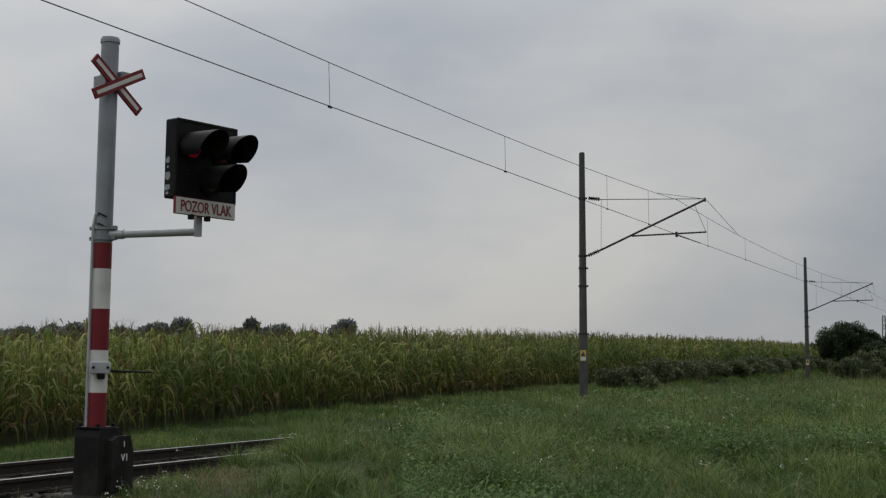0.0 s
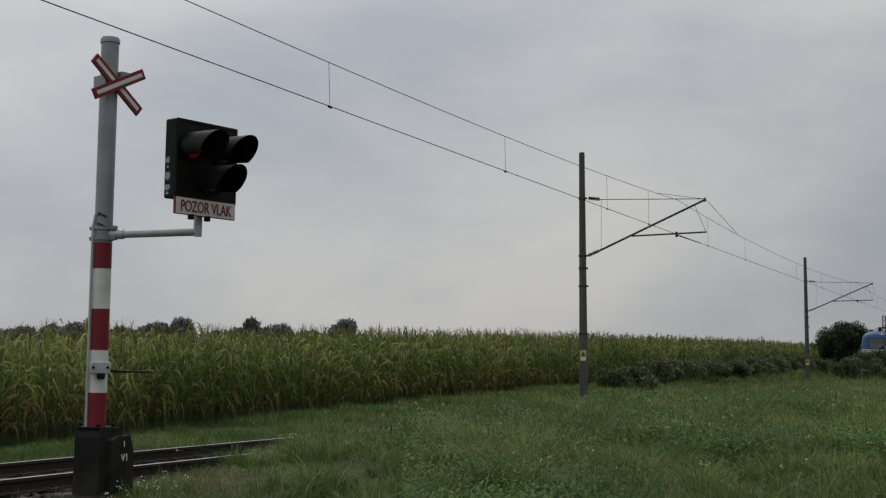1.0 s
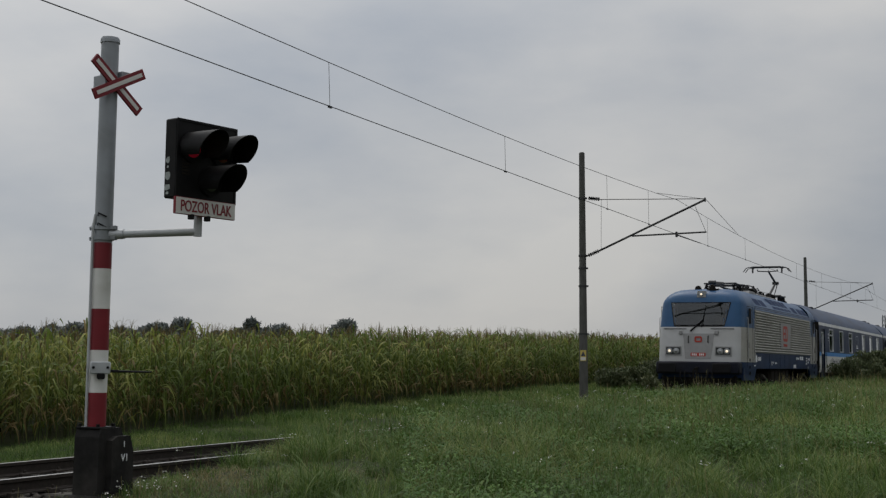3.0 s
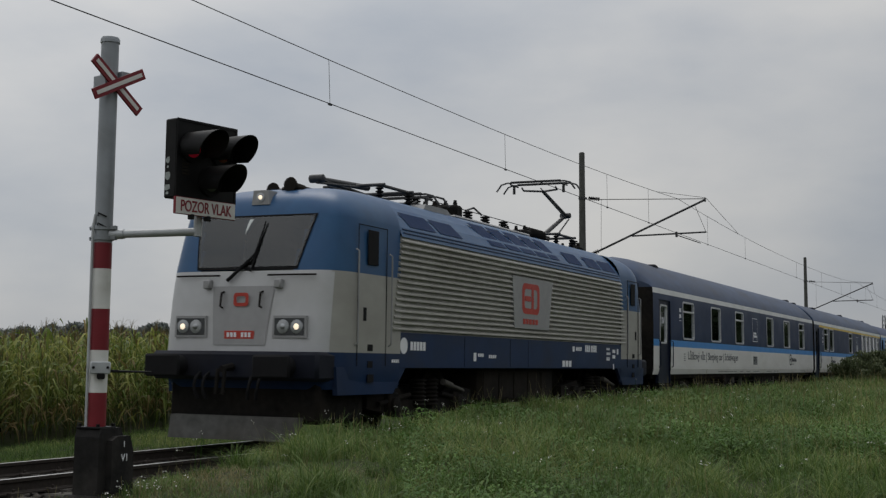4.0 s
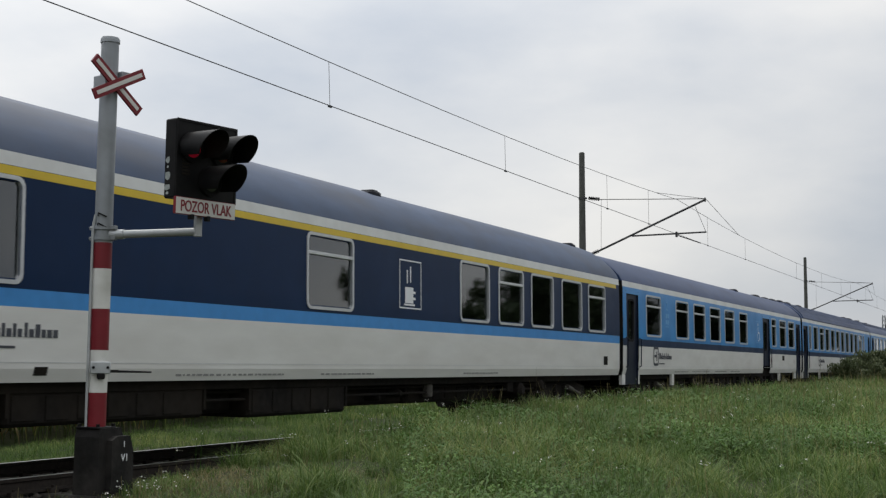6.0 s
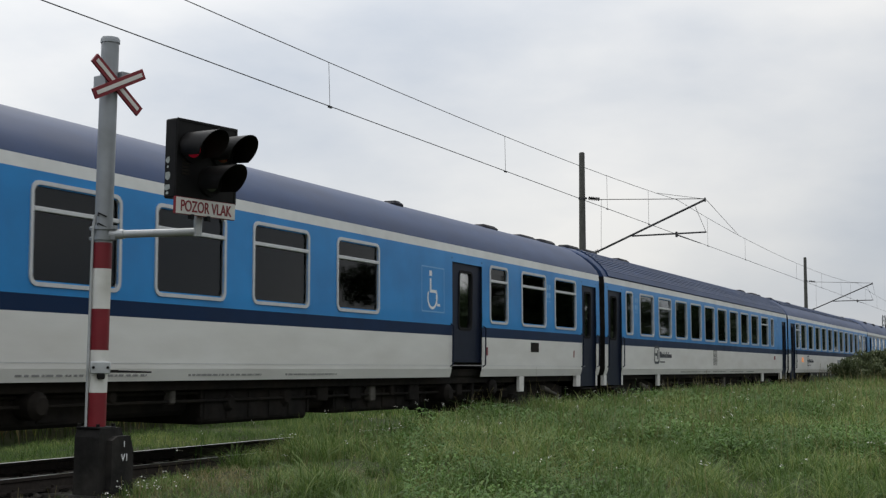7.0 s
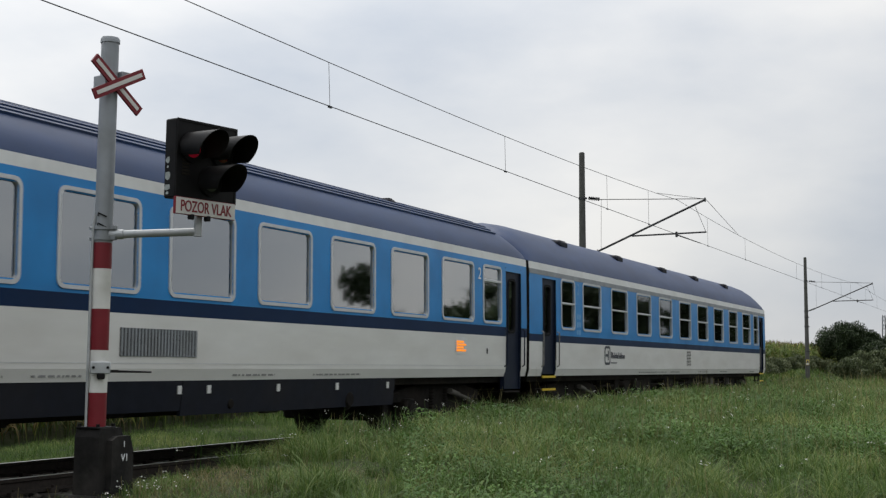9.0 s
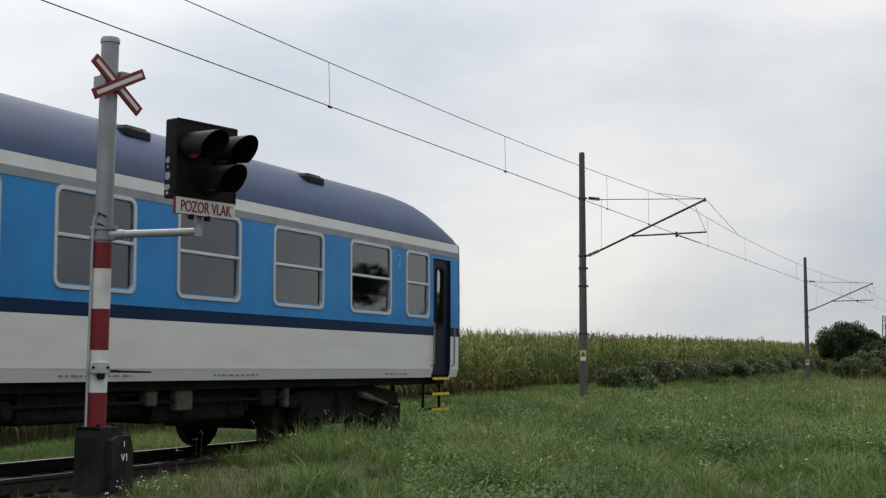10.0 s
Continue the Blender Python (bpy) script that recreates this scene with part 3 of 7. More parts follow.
def build_corn():
    """Maize: stalks with arching leaves and tassels, in rows along the track."""
    stalk, leaf, drygr, tass = [], [], [], []
    for row in range(9):
        step = 0.17 if row < 4 else 0.24
        ys = np.concatenate([np.arange(11, 62, step), np.arange(62, 135, step * 1.8)])
        n = len(ys)
        y = ys + rng.normal(0, 0.05, n)
        x = CORN_X - 0.72 * row + rng.normal(0, 0.10, n)
        z = land(x, y)
        H = (1.98 + 0.16 * np.sin(y * 0.31) * np.sin(y * 0.83 + row)) * rng.uniform(0.88, 1.08, n)
        if row == 0:
            H *= rng.uniform(0.75, 1.0, n)
        far = np.where(y > 62, 1.7, 1.0)
        root = np.stack([x, y, z], -1)
        az0 = rng.uniform(0, 6.28, n)
        stalk.append((0, blades(root, H, 0.028 * far, az0, rng.normal(0, 0.05, n), 2, 0.4)))
        stalk.append((0, blades(root, H, 0.028 * far, az0 + 1.57, rng.normal(0, 0.05, n), 2, 0.4)))
        nl = 15 if row < 4 else 8
        for j in range(nl):
            f = 0.10 + 0.82 * (j + rng.random(n)) / nl if row < 5 else 0.4 + 0.55 * (j + rng.random(n)) / nl
            az = az0 + math.pi * (j % 2) + rng.normal(0, 0.5, n)
            L = (0.55 + 0.3 * np.sin(math.pi * np.clip(f, 0, 1))) * rng.uniform(0.55, 1.1, n)
            W = rng.uniform(0.035, 0.062, n) * far
            s = np.array([0, 0.3, 0.6, 0.85, 1.0])[None, :]
            rise = rng.uniform(0.6, 1.5, n)[:, None]
            drop = rng.uniform(0.7, 1.6, n)[:, None]
            out = L[:, None] * (s - 0.12 * s * s) * 0.85
            up = L[:, None] * (rise * s - drop * s * s * s)
            c, d = np.cos(az)[:, None], np.sin(az)[:, None]
            mid = np.stack([x[:, None] + c * out, y[:, None] + d * out, (z + f * H)[:, None] + up], -1)
            wd = np.array([0.5, 1.0, 0.85, 0.45, 0.05])[None, :] * W[:, None] * 0.5
            tw = rng.normal(0, 0.5, n)[:, None] * s
            side = np.stack([-d * wd * np.cos(tw), c * wd * np.cos(tw), wd * np.sin(tw) + 0.25 * wd], -1)
            r = np.stack([mid - side, mid + side], 2)
            withered = rng.random(n) < np.clip(0.8 - 1.6 * f, 0.06, 0.85) * (0.45 + patchy(x, y, 0.5))
            leaf.append((1, r[~withered]))
            drygr.append((2, r[withered]))
        top = root + np.stack([0 * x, 0 * x, H * 0.97], -1)
        for j in range(5):
            tass.append((3, blades(top, rng.uniform(0.16, 0.34, n), 0.010 * far * 1.2, rng.uniform(0, 6.28, n), rng.uniform(0.05, 0.7, n) if j else 0.05 * np.ones(n), 3, 0.5)))
    ob = new("corn_field", soup("corn_field", stalk + leaf + drygr + tass, [M_STALK, M_CORN, M_CORNDRY, M_TASSEL]))
    tagged(ob, "tall ripening corn with drooping green and withered leaves", "corn field", kind="stuff")
    # the closed crowns further in
    xs = np.linspace(-24.3, -240, 40)
    ys = np.linspace(-20, 420, 120)
    X, Y = np.meshgrid(xs, ys)
    Z = land(X, Y) + 1.75 + 0.1 * np.sin(3 * X) * np.sin(2.1 * Y)
    g = Geo()
    m = len(xs)
    g.v = [tuple(p) for p in np.stack([X, Y, Z], -1).reshape(-1, 3)]
    g.f = [(j * m + i, j * m + i + 1, (j + 1) * m + i + 1, (j + 1) * m + i) for j in range(len(ys) - 1) for i in range(m - 1)]
    g.m = [0] * len(g.f)
    g2 = [(j * m, (j + 1) * m) for j in range(len(ys) - 1)]
    o = len(g.v)
    g.v += [(-24.3, y, float(land(-24.3, y))) for y in ys]
    g.f += [(a, b, o + j + 1, o + j) for j, (a, b) in enumerate(g2)]
    g.m += [0] * len(g2)
    ob = new("corn_crowns", mesh_of("corn_crowns", g, M_CORN, True))
    tagged(ob, "dense corn crowns deep in the field", "corn field", kind="stuff")


def leaf_cloud(centres, radii, count, size, flat=0.8):
    """Small leaves scattered through uneven clumps."""
    out = []
    for (cx, cy, cz), r in zip(centres, radii):
        n = int(count * r * r)
        d = rng.normal(0, 1, (n, 3))
        d /= np.linalg.norm(d, axis=1)[:, None]
        p = np.array([cx, cy, cz]) + d * (r * rng.random(n) ** 0.45)[:, None] * (1, 1, flat)
        az = rng.uniform(0, 6.28, n)
        out.append(blades(p, size * rng.uniform(0.6, 1.4, n), size * rng.uniform(0.5, 0.9, n), az, rng.uniform(-1.5, 1.5, n), 2, 0.5))
    return np.concatenate(out)


def tree(name, at, height, spread, leaf, clumps, label, category, mat, bark=True, group=""):
    t = thing(name, label, category, group, at=at)
    cs, rs = [], []
    for i in range(clumps):
        a = rng.uniform(0, 6.28)
        h = rng.uniform(0.22, 1.0)
        w = spread * math.sqrt(max(0.05, 1 - (2 * abs(h - 0.5)) ** 2.2)) * rng.uniform(0.2, 1)
        cs.append((w * math.cos(a), w * math.sin(a), h * height * 0.92))
        rs.append(rng.uniform(0.2, 0.36) * spread)
    if bark:
        g = Geo()
        g.tube((0, 0, -0.3), (0.1, 0, height * 0.45), 0.05 * height / 2, 0.03 * height / 2, 8)
        for c in cs[:9]:
            g.tube((0.05, 0, height * rng.uniform(0.15, 0.4)), c, 0.016 * height, 0.004 * height, 5)
        part("trunk", g, M_BARK, t)
    else:
        for c in cs[:8]:
            part("stem", Geo().tube((c[0] * 0.2, c[1] * 0.2, -0.1), c, 0.02, 0.008, 5), M_BARK, t)
    me = soup("crown", [(0, leaf_cloud(cs, rs, 1500 / spread if bark else 3200, leaf))], [mat])
    ob = new("crown", me)
    ob.parent = t
    return t


TREES = ((-15.8, 118, 4.0, 2.5), (-14.5, 124, 3.4, 2.1), (-13.8, 142, 3.9, 2.4), (-13.4, 154, 4.2, 2.6))


def build_woods():
    for x, y, h, s in TREES:
        tree("round_tree", (x, y, float(land(x, y))), h, s, 0.13, 60, "dark round-crowned deciduous tree behind the railway", "tree", M_TREE, group="trees by the track")
    for i in range(22):
        y = 50 + i * 2.5 + rng.uniform(-0.8, 0.8)
        x = -15.7 + rng.uniform(-0.7, 0.7)
        tree("bramble_bush", (x, y, float(land(x, y))), rng.uniform(0.6, 0.95), rng.uniform(1.1, 1.7), 0.075, 14, "low dark bramble bush beside the corn", "bush", M_BUSH, False, "bushes along the field")
    for x, y, h, s in ((-7.3, 58, 1.05, 1.2), (-7.0, 63, 1.3, 1.4), (-6.6, 68, 1.25, 1.4), (-7.4, 74, 1.4, 1.6), (-6.2, 73, 1.1, 1.3)):
        tree("bramble_bush", (x, y, float(land(x, y))), h, s, 0.08, 14, "dark green bush on the grassy verge", "bush", M_BUSH, False, "bushes on the verge")
    # far wood on the horizon, its leaf colour paled to stand for haze
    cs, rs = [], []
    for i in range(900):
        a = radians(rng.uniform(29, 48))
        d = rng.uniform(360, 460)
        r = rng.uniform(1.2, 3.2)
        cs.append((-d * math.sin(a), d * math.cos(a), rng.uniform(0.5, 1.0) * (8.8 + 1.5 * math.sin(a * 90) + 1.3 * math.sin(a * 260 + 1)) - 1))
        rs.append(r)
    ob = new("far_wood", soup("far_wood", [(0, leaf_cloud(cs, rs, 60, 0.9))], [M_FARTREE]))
    tagged(ob, "distant wood on the horizon behind the corn, haze painted into its grey-green leaves", "wood", kind="stuff")


def build_mirrored_wood():
    """Trees on the far side of the road, out of the camera's sight; the coach windows mirror them."""
    cs, rs = [], []
    for i in range(170):
        y = rng.uniform(92, 330)
        cs.append((rng.uniform(22, 34), y, rng.uniform(0.5, 9.5)))
        rs.append(rng.uniform(1.6, 3.2))
    for i in range(230):
        cs.append((rng.uniform(75, 95), rng.uniform(30, 280), rng.uniform(0.5, 11.5) * rng.uniform(0.6, 1)))
        rs.append(rng.uniform(1.6, 3.0))
    ob = new("roadside_wood", soup("roadside_wood", [(0, leaf_cloud(cs, rs, 60, 0.7))], [M_TREE]))
    tagged(ob, "dark wood beyond the road, mirrored in the windows", "wood", kind="stuff")


def build_tower():
    x, y = -55.2, 522.0
    t = thing("radio_tower", "distant slim lattice radio tower", "tower", at=(x, y, 1.5))
    g = Geo()
    for sx in (-1, 1):
        for sy in (-1, 1):
            g.tube((sx * 0.9, sy * 0.9, 0), (sx * 0.45, sy * 0.45, 19.5), 0.12, 0.1, 5)
    for k in range(13):
        z0, z1 = k * 1.5, k * 1.5 + 1.5
        r0, r1 = 0.9 - 0.45 * z0 / 19.5, 0.9 - 0.45 * z1 / 19.5
        for a, b in (((-1, -1), (1, -1)), ((1, -1), (1, 1)), ((1, 1), (-1, 1)), ((-1, 1), (-1, -1))):
            g.tube((a[0] * r0, a[1] * r0, z0), (b[0] * r1, b[1] * r1, z1), 0.06, n=4)
    part("lattice", g, M_TUBE, t)
    for z in (15.5, 18.2):
        for i in range(3):
            c, s = math.cos(i * 2.1), math.sin(i * 2.1)
            a = Geo().box(0.9 * c - 0.2, 0.9 * c + 0.2, 0.9 * s - 0.2, 0.9 * s + 0.2, z - 1, z + 0.6, 0.05)
            part("antenna", a, M_POLEGREY, t)


build_ground()
build_track()
build_grass()
build_corn()
build_woods()
build_mirrored_wood()
build_tower()

# ---------------------------------------------------------------- coaches
SIDE = [(1.375, 0.86), (1.41, 1.0), (1.41, 1.95), (1.39, 2.98), (1.375, 3.17)]
ROOF = [(1.375, 3.17), (1.31, 3.32), (1.18, 3.48), (0.98, 3.67), (0.72, 3.84), (0.38, 3.97), (0.0, 4.03)]


EAVES = 3.17


def side_x(z):
    return float(np.interp(z, [p[1] for p in SIDE], [p[0] for p in SIDE]))


def rounded(w, h, r, n=5):
    pts = []
    for cx, cy, a0 in ((w / 2 - r, h / 2 - r, 0), (-w / 2 + r, h / 2 - r, 90), (-w / 2 + r, -h / 2 + r, 180), (w / 2 - r, -h / 2 + r, 270)):
        for i in range(n):
            a = radians(a0 + 90 * i / (n - 1))
            pts.append((cx + r * math.cos(a), cy + r * math.sin(a)))
    return pts


WINDOW_MESHES = {}


def window_meshes(w, h, style, frame_mat, glass=None):
    """A rounded metal frame and its pane, lying in the plane x = 0, facing +x."""
    glass = glass or M_GLASS
    key = (round(w, 2), round(h, 2), style, frame_mat.name, glass.name)
    if key in WINDOW_MESHES:
        return WINDOW_MESHES[key]
    t = 0.044
    o, i = rounded(w + 0.06, h + 0.06, 0.11), rounded(w + 0.06 - 2 * t, h + 0.06 - 2 * t, 0.08)
    n = len(o)
    vs = [(x, p[0], p[1]) for x, ring in ((0.0, o), (0.014, o), (0.014, i), (-0.035, i)) for p in ring]
    fs = [(k * n + j, k * n + (j + 1) % n, (k + 1) * n + (j + 1) % n, (k + 1) * n + j) for k in range(3) for j in range(n)]
    g = Geo().add(vs, fs)
    if style == "vent":
        g.box(-0.035, 0.016, -w / 2 + 0.02, w / 2 - 0.02, h * 0.22, h * 0.22 + 0.05, 0.006)
    if style == "half":
        g.box(-0.035, 0.018, -w / 2 + 0.02, w / 2 - 0.02, 0.0, 0.04, 0.006)
    fr = mesh_of("window", g, frame_mat)
    pane = Geo()
    if style == "half":
        pane.box(-0.032, -0.027, -w / 2, w / 2, -h / 2, 0.0)
        pane.box(-0.018, -0.013, -w / 2, w / 2, 0.04, h / 2)
    else:
        pane.box(-0.03, -0.024, -w / 2, w / 2, -h / 2, h / 2)
    WINDOW_MESHES[key] = (fr, mesh_of("pane", pane, glass))
    return WINDOW_MESHES[key]


INSET = 0.14


def wall_mesh(L, z_bands, windows, doors, door_mat, inset=INSET):
    """One side wall with openings, banded by height: z_bands of (z from, slot)."""
    zs = sorted({z for z, _ in z_bands} | {1.0, 1.95, 3.17, 0.86} | {w[k] for w in windows for k in (2, 3)})
    ys = sorted({inset, L - inset} | {w[k] for w in windows for k in (0, 1)} | {d[k] for d in doors for k in (0, 1)})
    g = Geo()
    for y0, y1 in zip(ys[:-1], ys[1:]):
        for z0, z1 in zip(zs[:-1], zs[1:]):
            ym, zm = (y0 + y1) / 2, (z0 + z1) / 2
            if any(w[0] < ym < w[1] and w[2] < zm < w[3] for w in windows):
                continue
            if any(d[0] < ym < d[1] for d in doors) and zm < 2.93:
                continue
            slot = [s for z, s in z_bands if z <= zm][-1]
            g.add([(side_x(z0), y0, z0), (side_x(z0), y1, z0), (side_x(z1), y1, z1), (side_x(z1), y0, z1)], [(0, 1, 2, 3)], slot)
    return g


def roof_geo(L, mat=0, crown=1.0, inset=INSET - 0.02, droop=1.2):
    """The vault, drooping towards both ends."""
    g = Geo()
    prof = [(x, EAVES + (z - EAVES) * crown) for x, z in ROOF]
    full = prof + [(-x, z) for x, z in prof[-2::-1]]
    ys = [inset + droop * q for q in (0, 0.08, 0.2, 0.42, 0.7, 1)]
    ys += list(np.linspace(inset + droop, L - inset - droop, 9))[1:-1] + [L - y for y in ys[::-1]]
    for k, y in enumerate(ys):
        e = min(y - inset, L - inset - y)
        s = min(1.0, e / droop)
        low = 0.36 if droop > 1 else (0.6 if droop > 0.6 else 0.9)
        f = low + (1 - low) * math.sqrt(max(0, 1 - (1 - s) ** 3.2))
        g.v += [(x * (1 - 0.015 * (1 - f)), y, EAVES + (z - EAVES) * f) for x, z in full]
    n = len(full)
    for k in range(len(ys) - 1):
        for i in range(n - 1):
            g.f.append((k * n + i, k * n + i + 1, (k + 1) * n + i + 1, (k + 1) * n + i))
            g.m.append(mat)
    for k in (0, len(ys) - 1):
        g.f.append(tuple(k * n + i for i in range(n)))
        g.m.append(mat)
    return g


BOGIE = {}
M_UNDERLIGHT = material("pale_dusty_underfloor_box", (0.09, 0.085, 0.075), 0.8, spec=0.15, spread=0.4, scale=9)


def seat_mesh():
    if "seat" not in BOGIE:
        g = Geo()
        g.box(-0.48, 0.48, 0, 0.14, 1.6, 2.42, 0.04)
        g.box(-0.48, 0.48, 0.12, 0.6, 1.55, 1.72, 0.04)
        g.box(-0.05, 0.05, 0.05, 0.4, 1.26, 1.57)
        BOGIE["seat"] = mesh_of("seat", g, M_SEAT)
    return BOGIE["seat"]



def bogie_meshes():
    if "frame" in BOGIE:
        return BOGIE
    g = Geo()
    g.box(-1.0, 1.0, -0.3, 0.3, 0.5, 0.98, 0.03)
    g.box(-0.9, 0.9, -1.9, 1.9, 0.32, 0.7, 0.04)
    BOGIE["frame"] = mesh_of("bogie_frame", g, M_UNDER)
    g = Geo().prism([(-1.75, 0.62), (-1.2, 0.62), (-0.75, 0.42), (0.75, 0.42), (1.2, 0.62), (1.75, 0.62), (1.75, 0.78), (0.9, 0.9), (-0.9, 0.9), (-1.75, 0.78)], -0.07, 0.07, axis="x")
    BOGIE["side_frame"] = mesh_of("side_frame", g, M_UNDER)
    w = Geo()
    for sx in (-1, 1):
        w.lathe((sx * 0.685, 0, 0), (sx, 0, 0), [(-0.03, 0.49), (0.0, 0.475), (0.0, 0.46), (0.12, 0.455), (0.13, 0.44), (0.13, 0.38), (0.09, 0.35), (0.09, 0.16), (0.15, 0.12)], 28)
    w.tube((-0.7, 0, 0), (0.7, 0, 0), 0.08, n=12)
    BOGIE["wheelset"] = mesh_of("wheelset", w, M_UNDER, True)
    b = Geo()
    b.box(-0.1, 0.16, -0.17, 0.17, -0.16, 0.2, 0.03)
    b.lathe((0.16, 0, 0), (1, 0, 0), [(0, 0.13), (0.05, 0.13), (0.06, 0.1)], 14)
    BOGIE["axle_box"] = mesh_of("axle_box", b, M_UNDER, True)
    s = Geo()
    s.lathe((0, 0, 0), (0, 0, 1), [(k * 0.0125, 0.1 if k % 4 in (1, 2) else 0.078) for k in range(28)], 14)
    BOGIE["coil_spring"] = mesh_of("coil_spring", s, M_UNDER, True)
    q = Geo()
    q.box(-0.14, 0.14, -0.09, 0.09, -0.28, 0.2, 0.02)
    q.tube((0.02, 0, 0.1), (0.02, 0.02, 0.5), 0.03, n=8)
    BOGIE["brake_shoe"] = mesh_of("brake_shoe", q, M_UNDER)
    d = Geo()
    d.tube((0, -0.45, 0.1), (0, 0.4, -0.06), 0.035, n=10)
    d.tube((0, -0.45, 0.1), (0, -0.1, 0.035), 0.055, n=10)
    BOGIE["damper"] = mesh_of("damper", d, M_UNDERLIGHT, True)
    return BOGIE


def add_bogie(parent, y, base=2.5, radius=0.46):
    m = bogie_meshes()
    bo = part("bogie", m["frame"], None, parent, "sooty black steel bogie")
    bo.location = (0, y, RAIL_Z)
    for k in (-1, 1):
        ws = part("wheelset", m["wheelset"], None, bo)
        ws.location = (0, k * base / 2, radius)
        for sx in (1, -1):
            ab = part("axle_box", m["axle_box"], None, bo)
            ab.location = (sx * 1.02, k * base / 2, radius + 0.02)
            ab.rotation_euler = (0, 0, 0 if sx > 0 else math.pi)
    for k in (-1, 1):
        for dy in (-0.62, 0.62):
            bs = part("brake_shoe", m["brake_shoe"], None, bo)
            bs.location = (0.9, k * base / 2 + dy, 0.42)
    for sx in (1, -1):
        sf = part("side_frame", m["side_frame"], None, bo)
        sf.location = (sx * 1.02, 0, 0)
        for dy in (-0.28, 0.28):
            sp = part("coil_spring", m["coil_spring"], None, bo)
            sp.location = (sx * 1.05, dy, 0.5)
        dm = part("damper", m["damper"], None, bo)
        dm.location = (sx * 1.18, 0.75, 0.68)
    return bo


def logo(parent, y, z, s, mat, name="company_mark"):
    """A plain rounded mark and two bars in the lettering's colour."""
    x = side_x(z) + 0.003
    g = Geo()
    o, i = rounded(s, s, s * 0.2), rounded(s * 0.74, s * 0.74, s * 0.12)
    n = len(o)
    g.add([(0.003, p[0], p[1]) for p in o] + [(0.003, p[0], p[1]) for p in i], [(j, (j + 1) % n, n + (j + 1) % n, n + j) for j in range(n)])
    g.box(0.0, 0.003, -0.28 * s, 0.05 * s, -0.06 * s, 0.08 * s)
    g.box(0.0, 0.003, 0.08 * s, 0.2 * s, -0.25 * s, 0.25 * s)
    ob = part(name, g, mat, parent, "square company mark in dark grey", smooth=False)
    ob.location = (x, y, z)
    g = Geo()
    r = random.Random(11)
    for y0, y1 in ((0.64, 1.82), (2.0, 3.15)):
        yy = y0 * s
        while yy < y1 * s:
            w = r.choice((0.10, 0.14, 0.16)) * s
            g.box(0, 0.004, yy, yy + w, -0.15 * s, (0.2 if yy == y0 * s else r.choice((0.05, 0.05, 0.07, 0.17))) * s)
            yy += w + 0.055 * s
    g.box(0, 0.003, 0.62 * s, 1.7 * s, -0.42 * s, -0.36 * s)
    ob = part("company_name_bars", g, mat, parent, "dark grey bars of the company name", smooth=False)
    ob.location = (x, y, z)


def small_print(parent, spans, z, h, mat, name="small_print_bars"):
    """Bars in place of small writing along the sill."""
    g = Geo()
    r = random.Random(int(z * 1000) + len(spans))
    for y0, y1 in spans:
        y = y0
        while y < y1:
            w = r.uniform(0.03, 0.12)
            g.box(0, 0.003, y, min(y1, y + w), 0, h * r.choice((0.8, 1.0, 1.0)))
            y += w + r.uniform(0.015, 0.05)
    ob = part(name, g, mat, parent, smooth=False)
    ob.location = (side_x(z) + 0.003, 0, z)


def pictograms(parent, y, z_top, mat, rows=5, w=0.3):
    """Stacked small class pictograms as plain bars."""
    g = Geo()
    r = random.Random(int(y * 100))
    for k in range(rows):
        z = -0.17 * k
        for j in range(2):
            g.box(0, 0.003, j * w * 0.52, j * w * 0.52 + w * 0.4, z - 0.1 - 0.02 * r.random(), z)
    ob = part("pictogram_bars", g, mat, parent, smooth=False)
    ob.location = (side_x(z_top) + 0.004, y, z_top)


